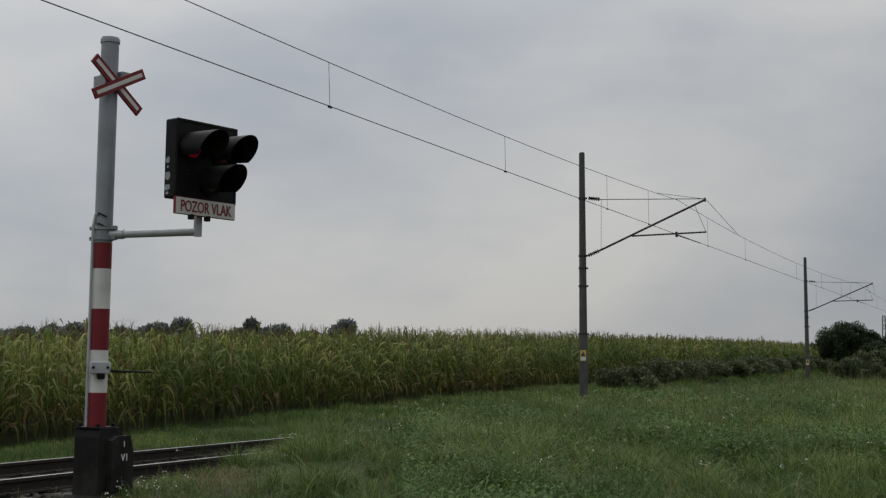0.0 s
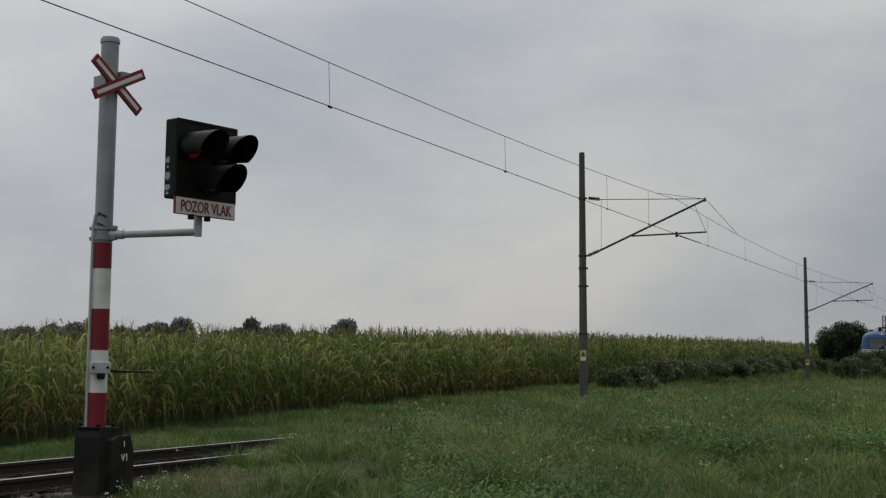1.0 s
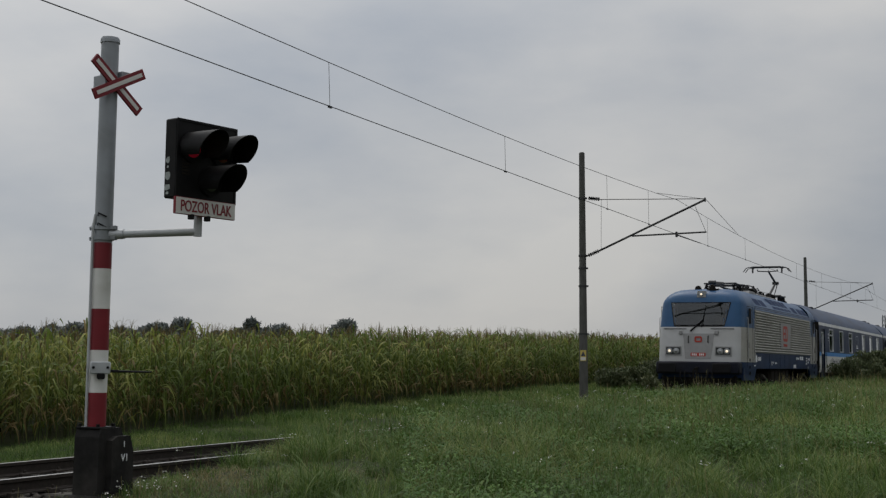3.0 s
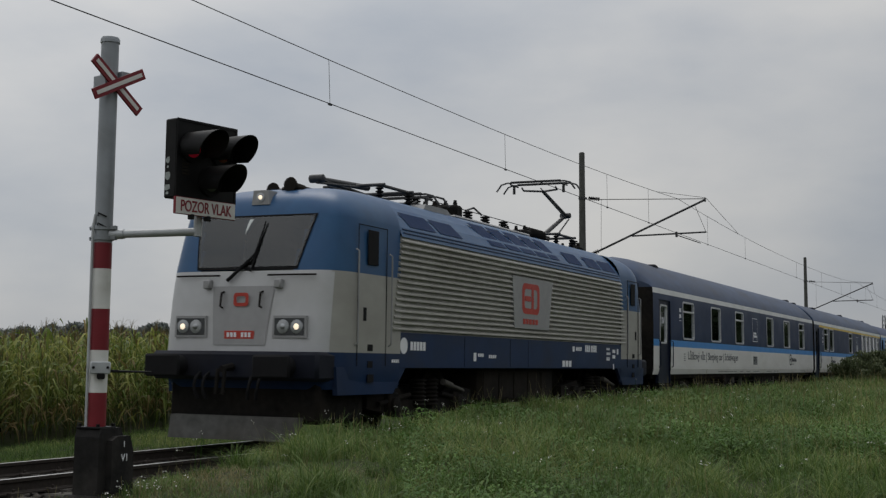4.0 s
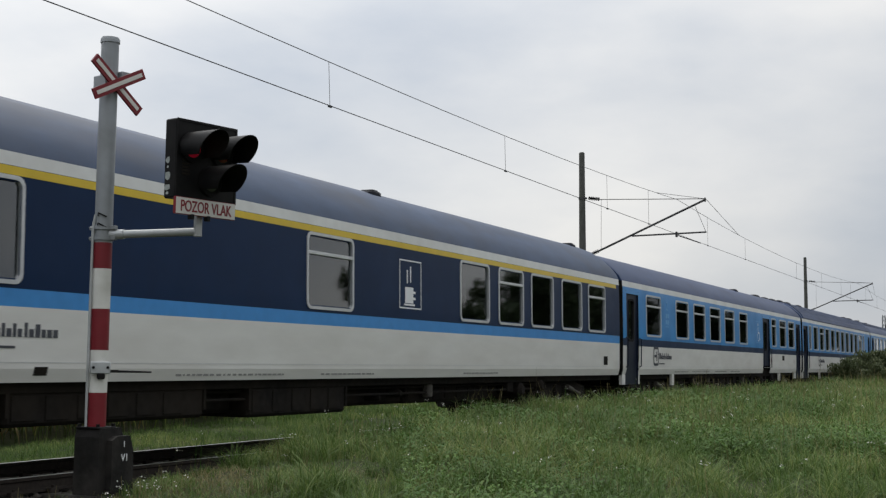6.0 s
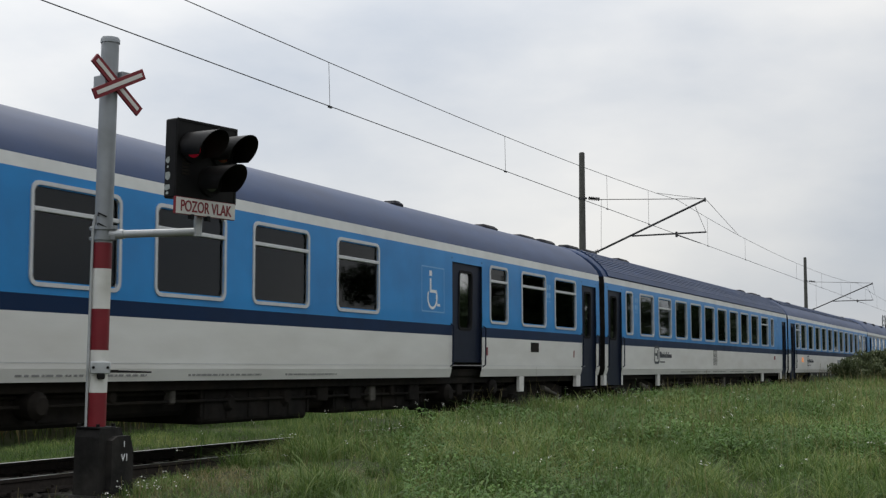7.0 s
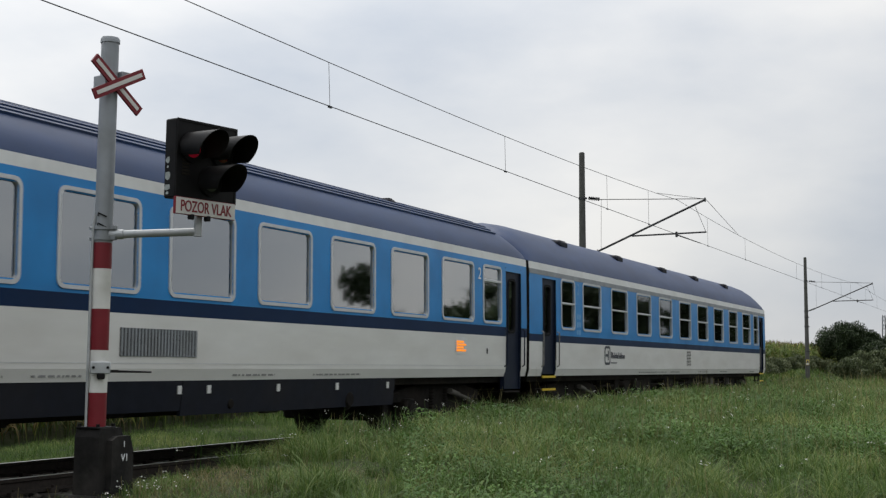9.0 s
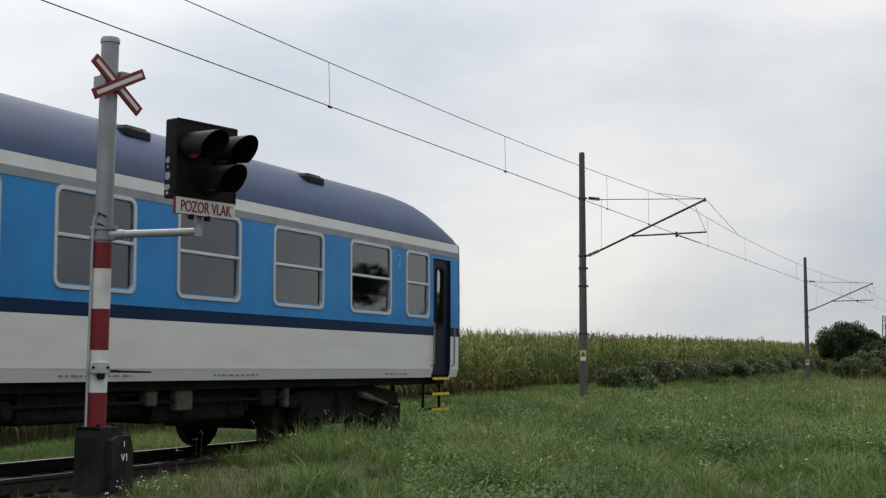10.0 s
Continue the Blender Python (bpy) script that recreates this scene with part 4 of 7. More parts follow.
def coach(name, label, L, colours, windows, doors, roof, ribs=None, skirt=None, frame_mat=None, far_step=1.95,
          z_win=(1.87, 2.9), z_low=1.58, z_band=1.76, seed=1, steps=False, boxes=(), vents=(), yellow=None, glass=None, cheeks=False, gutter=False, droop=0.4, crown=1.0,
          door_trim=None, corridor=0.6):
    """A passenger coach. Local y runs from its leading end (0) to L; +x faces the road side."""
    frame_mat = frame_mat or M_ALU
    c = thing(name, label, "railway coach", "coaches of the train")
    low, band, main = colours
    mats = [low, band, main, M_STRIPE, M_YELLOW]
    z_bands = [(0.86, 0), (z_low, 1), (z_band, 2), (3.03, 3)]
    cut = [(y0 + 0.03, y1 - 0.03, (z0 or z_win[0]) + 0.03, (z1 or z_win[1]) - 0.03) for y0, y1, st, z0, z1 in windows]
    g = wall_mesh(L, z_bands, cut, doors, None)
    part("side_wall", g, mats, c, "painted steel side in bands", smooth=False)
    # far side with a plain row of windows
    n = int((L - 4) / far_step)
    fw = [(2.2 + far_step * k, 2.2 + far_step * k + 1.3, 1.9, 2.85) for k in range(n)]
    g = wall_mesh(L, z_bands, fw, [], None)
    g.v = [(-x, y, z) for x, y, z in g.v]
    part("side_wall", g, mats, c, smooth=False)
    for k, (y0, y1, z0, z1) in enumerate(fw):
        fr, pane = window_meshes(y1 - y0, z1 - z0, "plain", frame_mat, M_OLDGLASS)
        w = part("window", fr, None, c)
        w.location, w.rotation_euler = (-side_x(2.4), (y0 + y1) / 2, (z0 + z1) / 2), (0, 0, math.pi)
        p = part("pane", pane, None, w)
        p.visible_shadow = False
    for y0, y1, st, z0, z1 in windows:
        z0, z1 = z0 or z_win[0], z1 or z_win[1]
        fr, pane = window_meshes(y1 - y0, z1 - z0, st, frame_mat, glass)
        w = part("window", fr, None, c)
        zm = (z0 + z1) / 2
        w.location = (side_x(zm), (y0 + y1) / 2, zm)
        w.rotation_euler = (0, -math.atan((side_x(z0) - side_x(z1)) / (z1 - z0)), 0)
        p = part("pane", pane, None, w)
        p.visible_shadow = False
    # doors, set back a little, with a tall glass
    for y0, y1, dz in doors:
        ym, w = (y0 + y1) / 2, y1 - y0
        gw, g0, g1 = w * (0.56 if door_trim else 0.42), 1.72, 2.72
        g = Geo()
        xo = 1.355
        rings = [[(x, a, z) for a, z in ((ya, za), (yb, za), (yb, zb), (ya, zb))] for x in (xo - 0.04, xo)
                 for ya, yb, za, zb in ((y0, y1, dz, 2.95), (ym - gw / 2, ym + gw / 2, g0, g1))]
        g.add([v for ring in rings for v in ring], [(4 * p + k, 4 * p + (k + 1) % 4, 4 * q + (k + 1) % 4, 4 * q + k) for p, q in ((0, 1), (2, 3), (0, 2), (1, 3)) for k in range(4)])
        d = part("door", g, M_DOOR, c, "dark navy entrance door with tall window", smooth=False)
        for yy in (y0 - 0.004, y1 + 0.004):
            part("door_jamb", Geo().box(1.30, 1.39, yy - 0.014, yy + 0.014, dz, 2.95), M_DOOR, d, smooth=False)
        fr, pane = window_meshes(gw, g1 - g0, "plain", door_trim or M_RUBBER)
        f = part("door_window", fr, None, d)
        f.location = (xo, ym, (g0 + g1) / 2)
        p = part("door_pane", pane, None, d)
        p.location = (xo, ym, (g0 + g1) / 2)
        p.visible_shadow = False
        for yy in (y0 - 0.06, y1 + 0.06):
            h = Geo().path([(1.41, yy, 1.05), (1.46, yy, 1.08), (1.46, yy, 1.75), (1.41, yy, 1.78)], 0.014, 6)
            part("grab_rail", h, M_STEEL if steps else M_DOOR, d)
        st = Geo()
        for k in range(3 if steps else 1):
            z = dz - 0.04 - 0.26 * k
            st.box(1.15, 1.40, y0 + 0.02, y1 - 0.02, z - 0.03, z, 0.008)
            if steps:
                st.box(1.395, 1.412, y0 + 0.02, y1 - 0.02, z - 0.04, z + 0.005, 0.0, 1)
        if steps:
            for yy in (y0 + 0.03, y1 - 0.03):
                st.box(1.2, 1.24, yy - 0.015, yy + 0.015, dz - 0.6, dz)
        part("step", st, [M_UNDER, M_YELLOW], d, smooth=False)
    # roof, end walls, gangways
    part("roof", roof_geo(L, 0, crown, droop=droop), roof, c, "painted steel roof, grimy along the crown", smooth=True)
    for k in range(ribs[0] if ribs else 0):
        q = (ribs[1] + (ribs[2] - ribs[1]) * k / max(1, ribs[0] - 1)) * (len(ROOF) - 1)
        j = min(int(q), len(ROOF) - 2)
        a, b = Vector(ROOF[j]), Vector(ROOF[j + 1])
        a, b = [Vector((v.x, EAVES + (v.y - EAVES) * crown)) for v in (a, b)]
        m = a + (b - a) * (q - j)
        t = (b - a).normalized()
        o = Vector((-t.y, t.x)) if t.x < 0 and -t.y * 1 + t.x * 0 > 0 else Vector((t.y, -t.x))
        for sx in (1, -1):
            pts = [m - t * 0.034 - o * 0.01, m + t * 0.034 - o * 0.01, m + t * 0.026 + o * 0.03, m - t * 0.026 + o * 0.03]
            g = Geo().prism([(sx * v.x, v.y) for v in pts], INSET + droop * 0.8, L - INSET - droop * 0.8)
            part("roof_rib", g, roof, c, smooth=False)
    for y, s in ((INSET, -1), (L - INSET, 1)):
        g = Geo()
        prof = [(x, z) for x, z in SIDE] + [(-x, z) for x, z in SIDE[::-1]]
        g.prism(prof, y - 0.02, y + 0.02)
        part("end_wall", g, M_UNDER, c, smooth=False)
        g = Geo()
        for k in range(4):
            yy = y + s * (0.02 + 0.03 * k)
            r0 = 0.62 + 0.05 * (k % 2)
            g.prism([(-r0, 1.0), (r0, 1.0), (r0 + 0.05, 1.6), (r0, 3.1), (r0 - 0.15, 3.25), (-r0 + 0.15, 3.25), (-r0, 3.1), (-r0 - 0.05, 1.6)], min(yy, yy + s * 0.03), max(yy, yy + s * 0.03))
        part("gangway", g, M_RUBBER, c, "black rubber gangway", smooth=False)
        for sx in (-0.875, 0.875):
            g = Geo()
            g.lathe((sx, y, 1.06), (0, s, 0), [(-0.3, 0.1), (0.02, 0.1), (0.02, 0.07), (0.09, 0.07), (0.09, 0.2), (0.12, 0.22), (0.13, 0.2)], 14)
            part("buffer", g, M_UNDER, c)
    # underframe, equipment and inside
    g = Geo()
    for sx in (-1.18, 1.18):
        part("sole_bar", Geo().box(sx - 0.08, sx + 0.08, 0.4, L - 0.4, 0.74, 0.9, 0.01), M_UNDER, c, smooth=False)
    g.box(-1.3, 1.3, 0.35, L - 0.35, 0.88, 1.0)
    part("underframe", g, M_UNDER, c, smooth=False)
    part("equipment_bay", Geo().box(-0.95, 0.95, 6.0, L - 6.0, 0.42, 0.88, 0.05), M_UNDER, c, smooth=False)
    for y0, y1, dz in doors:
        if dz < 0.7 and cheeks:
            for a, b in ((y0 - 0.30, y0 - 0.03), (y1 + 0.03, y1 + 0.16)):
                q = Geo().box(1.30, side_x(0.9), max(0.16, a), min(L - 0.16, b), 0.62, 0.858, 0.006)
                part("door_cheek", q, M_WHITE, c, "white panel below the sill beside the door", smooth=False)
    if cheeks:
        for y in (4.85, L - 5.1):
            q = Geo().box(1.31, 1.375, y, y + 0.24, 0.56, 0.858, 0.006)
            part("jacking_bracket", q, M_WHITE, c, "white jacking bracket under the sill", smooth=False)
    r = random.Random(seed)
    if skirt:
        for y0, y1, z0 in skirt:
            for sx in (-1, 1):
                g = Geo().prism([(sx * 1.33, z0), (sx * 1.37, 0.86), (sx * 1.30, 0.86), (sx * 1.28, z0)], y0 + 0.006, y1 - 0.006)
                part("skirt", g, M_SKIRT, c, "dark navy equipment skirt", smooth=False)
                for yy in np.arange(y0 + 0.5, y1, 1.6):
                    g = Geo().box(min(sx * 1.36, sx * 1.376), max(sx * 1.36, sx * 1.376), yy, yy + 0.07, 0.7, 0.8)
                    part("skirt_lock", g, M_STRIPE, c, smooth=False)
    for y0, y1, z0 in boxes:
        g = Geo()
        x1 = r.uniform(1.02, 1.25)
        g.box(-x1, x1, y0, y1, z0, 0.8, 0.04)
        for k in range(int((y1 - y0) / 0.5)):
            yy = y0 + 0.25 + 0.5 * k
            g.box(x1, x1 + 0.015, yy - 0.18, yy + 0.18, z0 + 0.06, 0.72, 0.006)
        g.box(-x1 - 0.02, x1 + 0.02, y0 - 0.02, y0 + 0.03, z0 + 0.1, 0.88)
        g.box(-x1 - 0.02, x1 + 0.02, y1 - 0.03, y1 + 0.02, z0 + 0.1, 0.88)
        part("equipment_box", g, M_UNDER, c, smooth=False)
    for k in range(9):
        y, z, q = r.uniform(5.2, L - 5.2), r.uniform(0.5, 0.68), r.uniform(0.05, 0.17)
        g = Geo().lathe((-1.0, y, z), (1, 0, 0), [(0, q * 0.6), (0.05, q), (2.0 + 0.15 * (k % 3), q), (2.06 + 0.15 * (k % 3), q * 0.6)], 14)
        part("air_tank", g, M_UNDER, c)
        y = r.uniform(5.2, L - 5.2)
        g = Geo().box(1.1, 1.22, y, y + r.uniform(0.1, 0.4), r.uniform(0.4, 0.6), 0.8, 0.02)
        part("valve_box", g, M_UNDERLIGHT if k % 3 == 0 else M_UNDER, c)
    for x, z in ((1.12, 0.7), (1.18, 0.6)):
        g = Geo().path([(x, 5.3, z), (x, L - 5.3, z)], 0.022, 6)
        part("brake_pipe", g, M_UNDER, c)
    add_bogie(c, 3.6)
    add_bogie(c, L - 3.6)
    g = Geo()
    g.box(-1.3, 1.3, 0.4, L - 0.4, 1.2, 1.26)
    g.box(-1.25, 1.25, 0.4, L - 0.4, 3.2, 3.25)
    # corridor wall with a small glazed opening in each bay
    g.box(-0.55, -0.5, 2.2, L - 2.2, 1.26, 2.15)
    g.box(-0.55, -0.5, 2.2, L - 2.2, 2.15 + corridor, 3.2)
    for k in range(n):
        y = 2.2 + far_step * k
        g.box(-0.55, -0.5, y, y + far_step - 0.7, 2.15, 2.15 + corridor)
    y = 2.4
    while y < L - 2.6:
        g.box(-0.5, 0.75, y, y + 0.03, 1.26, 3.2)
        y += far_step * 2
    part("interior", g, M_INTERIOR, c, smooth=False)
    y = 2.7
    while y < L - 3:
        s = part("seat", seat_mesh(), None, c)
        s.location = (0.3, y - 0.26, 0)
        y += far_step * 2
    for y, x, s in vents:
        g = Geo()
        zr = float(np.interp(x, [p[0] for p in ROOF[::-1]], [EAVES + (p[1] - EAVES) * crown for p in ROOF[::-1]]))
        g.box(x - 0.16, x + 0.16, y - s / 2, y + s / 2, zr - 0.12, zr + 0.02, 0.03)
        g.box(x - 0.12, x + 0.12, y - s / 2 + 0.05, y + s / 2 - 0.05, zr + 0.01, zr + 0.045, 0.015)
        part("roof_vent", g, M_SKIRT, c)
    if gutter:
        g = Geo().box(side_x(2.96) - 0.004, side_x(2.96) + 0.006, 0.16, L - 0.16, 2.93, 3.028)
        part("rain_gutter", g, M_POLEGREY, c, smooth=False)
    if yellow:
        g = Geo()
        g.add([(side_x(2.935) + 0.003, yellow[0], 2.935), (side_x(2.935) + 0.003, yellow[1], 2.935), (side_x(3.025) + 0.003, yellow[1], 3.025), (side_x(3.025) + 0.003, yellow[0], 3.025)], [(0, 1, 2, 3)])
        part("first_class_stripe", g, M_YELLOW, c, "yellow first class stripe", smooth=False)
    return c


def W(y0, y1, st="plain", z0=None, z1=None):
    return (y0, y1, st, z0, z1)


def row(y0, step, n, w=1.3, st="plain"):
    return [W(y0 + step * k, y0 + step * k + w, st) for k in range(n)]


sleeping_car = coach("sleeping_car", "dark blue and white sleeping car of an express train", 26.4, (M_WHITE, M_BAND, M_NAVY),
    [W(3.25, 4.5, "vent"), W(6.72, 7.98), W(10.2, 11.46, "vent"), W(15.6, 16.85), W(19.08, 20.38), W(22.6, 23.88, "vent")],
    [(0.72, 1.9, 0.62)], M_ROOFGREY, droop=1.2, crown=1.045, door_trim=M_ALU, seed=1, boxes=[(6.2, 8.2, 0.32), (9.0, 10.2, 0.38), (14.5, 17.5, 0.42), (18.6, 20.2, 0.36)],
    vents=[(3.0, 0.55, 0.3), (25.6, 0.3, 0.3)], z_low=1.62, z_band=1.8)
bistro_car = coach("dining_car", "dark blue and white first class dining car with yellow stripe", 26.4, (M_WHITE, M_BAND, M_NAVY),
    [W(2.93, 4.2, "vent"), W(4.68, 5.95), W(11.55, 12.85, "vent"), W(16.8, 18.08), W(18.58, 19.82, "vent"), W(20.3, 21.55), W(22.12, 23.4), W(23.9, 25.1, "vent")],
    [(0.5, 1.54, 0.62)], M_ROOFGREY, glass=M_MIDGLASS, seed=2, boxes=[(6.0, 9.4, 0.4), (10.4, 13.0, 0.36), (15.4, 19.0, 0.42)],
    vents=[(0.9, 0.3, 0.3), (5.6, 0.4, 0.35), (15.2, 0.4, 0.3), (25.6, 0.3, 0.3)], z_low=1.62, z_band=1.8, yellow=(1.6, 26.0))
family_car = coach("open_coach", "light blue and white second class coach with wide windows", 26.0, (M_WHITE, M_NAVY, M_SKYBLUE),
    [W(2.2, 3.6, "vent")] + row(5.2, 2.045, 4, 1.38, "vent") + [W(13.55, 14.83, "vent"), W(19.3, 20.15, "vent"), W(20.92, 22.25, "vent"), W(22.83, 24.15, "vent")],
    [(0.45, 1.5, 0.62), (17.6, 18.92, 1.12), (24.6, 25.6, 0.62)], M_ROOF, crown=0.89, glass=M_CLEARGLASS, cheeks=True, seed=3, boxes=[(6.2, 8.6, 0.36), (10.6, 13.2, 0.3), (14.0, 17.0, 0.34)],
    vents=[(17.2, 0.4, 0.3), (21.6, 0.3, 0.7), (24.0, 0.2, 0.9), (25.0, 0.3, 0.9)])
ribbed_car = coach("ribbed_roof_coach", "light blue and white second class coach with ribbed roof", 24.15, (M_WHITE, M_NAVY, M_SKYBLUE),
    [W(1.86, 2.42), W(3.08, 4.34), W(4.86, 6.12, "vent")] + row(6.6, 1.727, 7, 1.26) + [W(18.76, 20.05, "vent"), W(20.57, 21.12)],
    [(0.4, 1.5, 0.62), (22.9, 23.7, 0.62)], M_ROOF, crown=0.92, glass=M_MIDGLASS, ribs=(13, 0.05, 0.72), cheeks=True, seed=4, boxes=[(5.9, 8.5, 0.34), (9.5, 12.5, 0.32), (13.2, 17.5, 0.36)],
    vents=[(0.7, 0.3, 0.9), (1.6, 0.45, 0.8), (4.2, 0.5, 0.9), (19.5, 0.45, 0.8), (22.0, 0.4, 1.1), (23.4, 0.3, 0.5)])
modern_car = coach("air_conditioned_coach", "light blue and white coach with large tinted windows and skirt", 26.4, (M_WHITE, M_NAVY, M_SKYBLUE),
    [W(1.87, 2.78, "vent")] + row(3.18, 1.908, 11, 1.32) + [W(24.05, 24.9, "vent")],
    [(0.7, 1.68, 0.62), (25.15, 25.95, 0.62)], M_ROOF, crown=0.92, ribs=(5, 0.52, 0.8), droop=0.8, seed=5, skirt=[(5.6, 9.6, 0.42), (9.6, 15.0, 0.5), (15.0, 20.6, 0.44)], boxes=[(9.8, 12.4, 0.4)],
    vents=[(1.6, 0.35, 0.6), (4.8, 0.5, 0.5), (21.8, 0.5, 0.25)], z_low=1.62, z_band=1.8)
last_car = coach("compartment_coach", "older light blue and white compartment coach at the train's end", 24.5, (M_WHITE, M_NAVY, M_SKYBLUE),
    [W(2.05, 2.9, "half")] + row(3.48, 2.118, 9, 1.28, "half") + [W(22.28, 23.1, "half")],
    [(0.9, 1.72, 0.9), (23.3, 24.0, 0.9)], M_ROOF, glass=M_OLDGLASS, gutter=True, droop=1.2, crown=1.045, seed=6, boxes=[(7.2, 9.6, 0.34), (11.2, 12.0, 0.44), (13.9, 15.4, 0.4), (16.2, 18.2, 0.34)],
    vents=[(3.6, 0.75, 0.5), (7.9, 0.75, 0.5), (12.2, 0.75, 0.5), (16.0, 0.75, 0.5), (20.2, 0.75, 0.5)], steps=True, z_low=1.56, z_band=1.71)

# ---------------------------------------------------------------- locomotive
M_LBLUE = material("loco_blue_paint", (0.024, 0.082, 0.18), 0.4, spec=0.25, spread=0.1, scale=3, stain=(0.03, 0.07, 0.17), stain_amount=0.5)
M_LDARK = material("loco_dark_blue_paint", (0.009, 0.027, 0.078), 0.45, spec=0.18, spread=0.15, scale=3, stain=(0.03, 0.035, 0.05), stain_amount=0.6)
M_LWHITE = material("loco_white_paint", (0.45, 0.455, 0.46), 0.42, spread=0.06, scale=4, stain=(0.36, 0.35, 0.33), stain_amount=0.4)
M_LGREY = material("loco_beige_grey_paint", (0.32, 0.315, 0.285), 0.5, spread=0.1, scale=4, stain=(0.24, 0.23, 0.20), stain_amount=0.5, stretch=(1, 0.5, 1))
M_LPANEL = material("loco_grey_panel", (0.28, 0.28, 0.28), 0.45, spread=0.08)
M_LDARKGREY = material("dirty_grey_plough", (0.10, 0.10, 0.095), 0.8, spec=0.1, spread=0.3, scale=6, stain=DIRT, stain_amount=0.6)
M_GRILLE = material("dark_blue_roof_grille", (0.009, 0.028, 0.085), 0.6, spec=0.1, spread=0.2, scale=30)
M_MARK = material("red_company_mark", (0.42, 0.045, 0.03), 0.5, spread=0.1)
M_HEAD = material("lit_headlight", (1.0, 0.83, 0.62), 0.3, spread=0.1, emit=1.2)
M_REFLECT = material("headlight_reflector", (0.35, 0.36, 0.37), 0.3, 0.8, spread=0.15, scale=20)
M_BEZEL = material("headlight_bezel", (0.06, 0.063, 0.065), 0.25, 0.3, spread=0.2, scale=18)
M_SCREEN = glass_material("windscreen_glass", (0.5, 0.54, 0.53), coating=0.04, mirror=0.75)

LOCO_L = 16.4
CAB_Y = 2.3
CAB_Z = [0.70, 0.86, 1.05, 1.24, 1.26, 1.6, 2.0, 2.41, 2.43, 2.52, 2.75, 3.05, 3.24, 3.28, 3.38, 3.48, 3.58, 3.68, 3.75, 3.79]
CAB_F = [0.10, 0.02, 0.0, 0.0, 0.0, 0.03, 0.08, 0.15, 0.155, 0.18, 0.25, 0.35, 0.42, 0.43, 0.47, 0.52, 0.60, 0.76, 0.98, 1.35]
CAB_W = [1.46, 1.49, 1.5, 1.5, 1.5, 1.5, 1.5, 1.49, 1.49, 1.487, 1.48, 1.47, 1.455, 1.45, 1.42, 1.37, 1.29, 1.17, 1.02, 0.8]
BODY_W = [(1.5, 1.03), (1.5, 3.1), (1.44, 3.26), (1.34, 3.42), (1.18, 3.60), (1.02, 3.73), (0.85, 3.80), (0.0, 3.83)]


def cab_shape(z):
    f, w = float(np.interp(z, CAB_Z, CAB_F)), float(np.interp(z, CAB_Z, CAB_W))
    n = 9.0 if z < 3.3 else 9.0 - 5.0 * min(1, (z - 3.3) / 0.5)
    return f, w, n


def cab_y(x, z):
    f, w, n = cab_shape(z)
    return CAB_Y - (CAB_Y - f) * max(0.0, 1 - min(1, abs(x) / w) ** n) ** (1 / n)


def cab_mesh():
    g = Geo()
    # even steps across the front and along both flanks
    front = [math.copysign(abs(u) ** 4.5, u) for u in np.linspace(-0.94, 0.94, 39)]
    th = sorted([math.acos(c) for c in front] + [a for v in np.linspace(0, 0.93, 9) for a in (math.asin(v ** 4.5), math.pi - math.asin(v ** 4.5))])
    m = len(th)
    for z in CAB_Z:
        f, w, n = cab_shape(z)
        for a in th:
            c, s = math.cos(a), max(0.0, math.sin(a))
            g.v.append((w * math.copysign(abs(c) ** (2 / n), c), CAB_Y - (CAB_Y - f) * s ** (2 / n), z))
    for k in range(len(CAB_Z) - 1):
        for i in range(m - 1):
            zm = (CAB_Z[k] + CAB_Z[k + 1]) / 2
            j = k * m + i
            xm, ym = abs(g.v[j][0] + g.v[j + 1][0]) / 2, (g.v[j][1] + g.v[j + 1][1]) / 2
            if 2.45 < zm < 3.27 and xm < 0.80 + 0.17 * (zm - 2.45) / 0.8 and ym < 1.0:
                continue
            slot = 0 if zm > 2.42 else (1 if zm < 1.25 else (2 if ym < 0.3 else 3))
            g.f.append((k * m + i, k * m + i + 1, (k + 1) * m + i + 1, (k + 1) * m + i))
            g.m.append(slot)
    o = (len(CAB_Z) - 1) * m
    g.f.append(tuple(o + i for i in range(m)))
    g.m.append(0)
    return mesh_of("cab", g, [M_LBLUE, M_LDARK, M_LWHITE, M_LGREY], True)


def front_patch(x0, x1, z0, z1, out, nx=10, nz=4, taper=0.0):
    """A patch that follows the nose, standing proud of it."""
    g = Geo()
    for j in range(nz + 1):
        z = z0 + (z1 - z0) * j / nz
        k = 1 - taper * (1 - j / nz)
        for i in range(nx + 1):
            x = ((x0 + x1) / 2) + (x1 - x0) / 2 * k * (2 * i / nx - 1)
            g.v.append((x, cab_y(x, z) - out, z))
    g.f = [(j * (nx + 1) + i, j * (nx + 1) + i + 1, (j + 1) * (nx + 1) + i + 1, (j + 1) * (nx + 1) + i) for j in range(nz) for i in range(nx)]
    g.m = [0] * len(g.f)
    return g


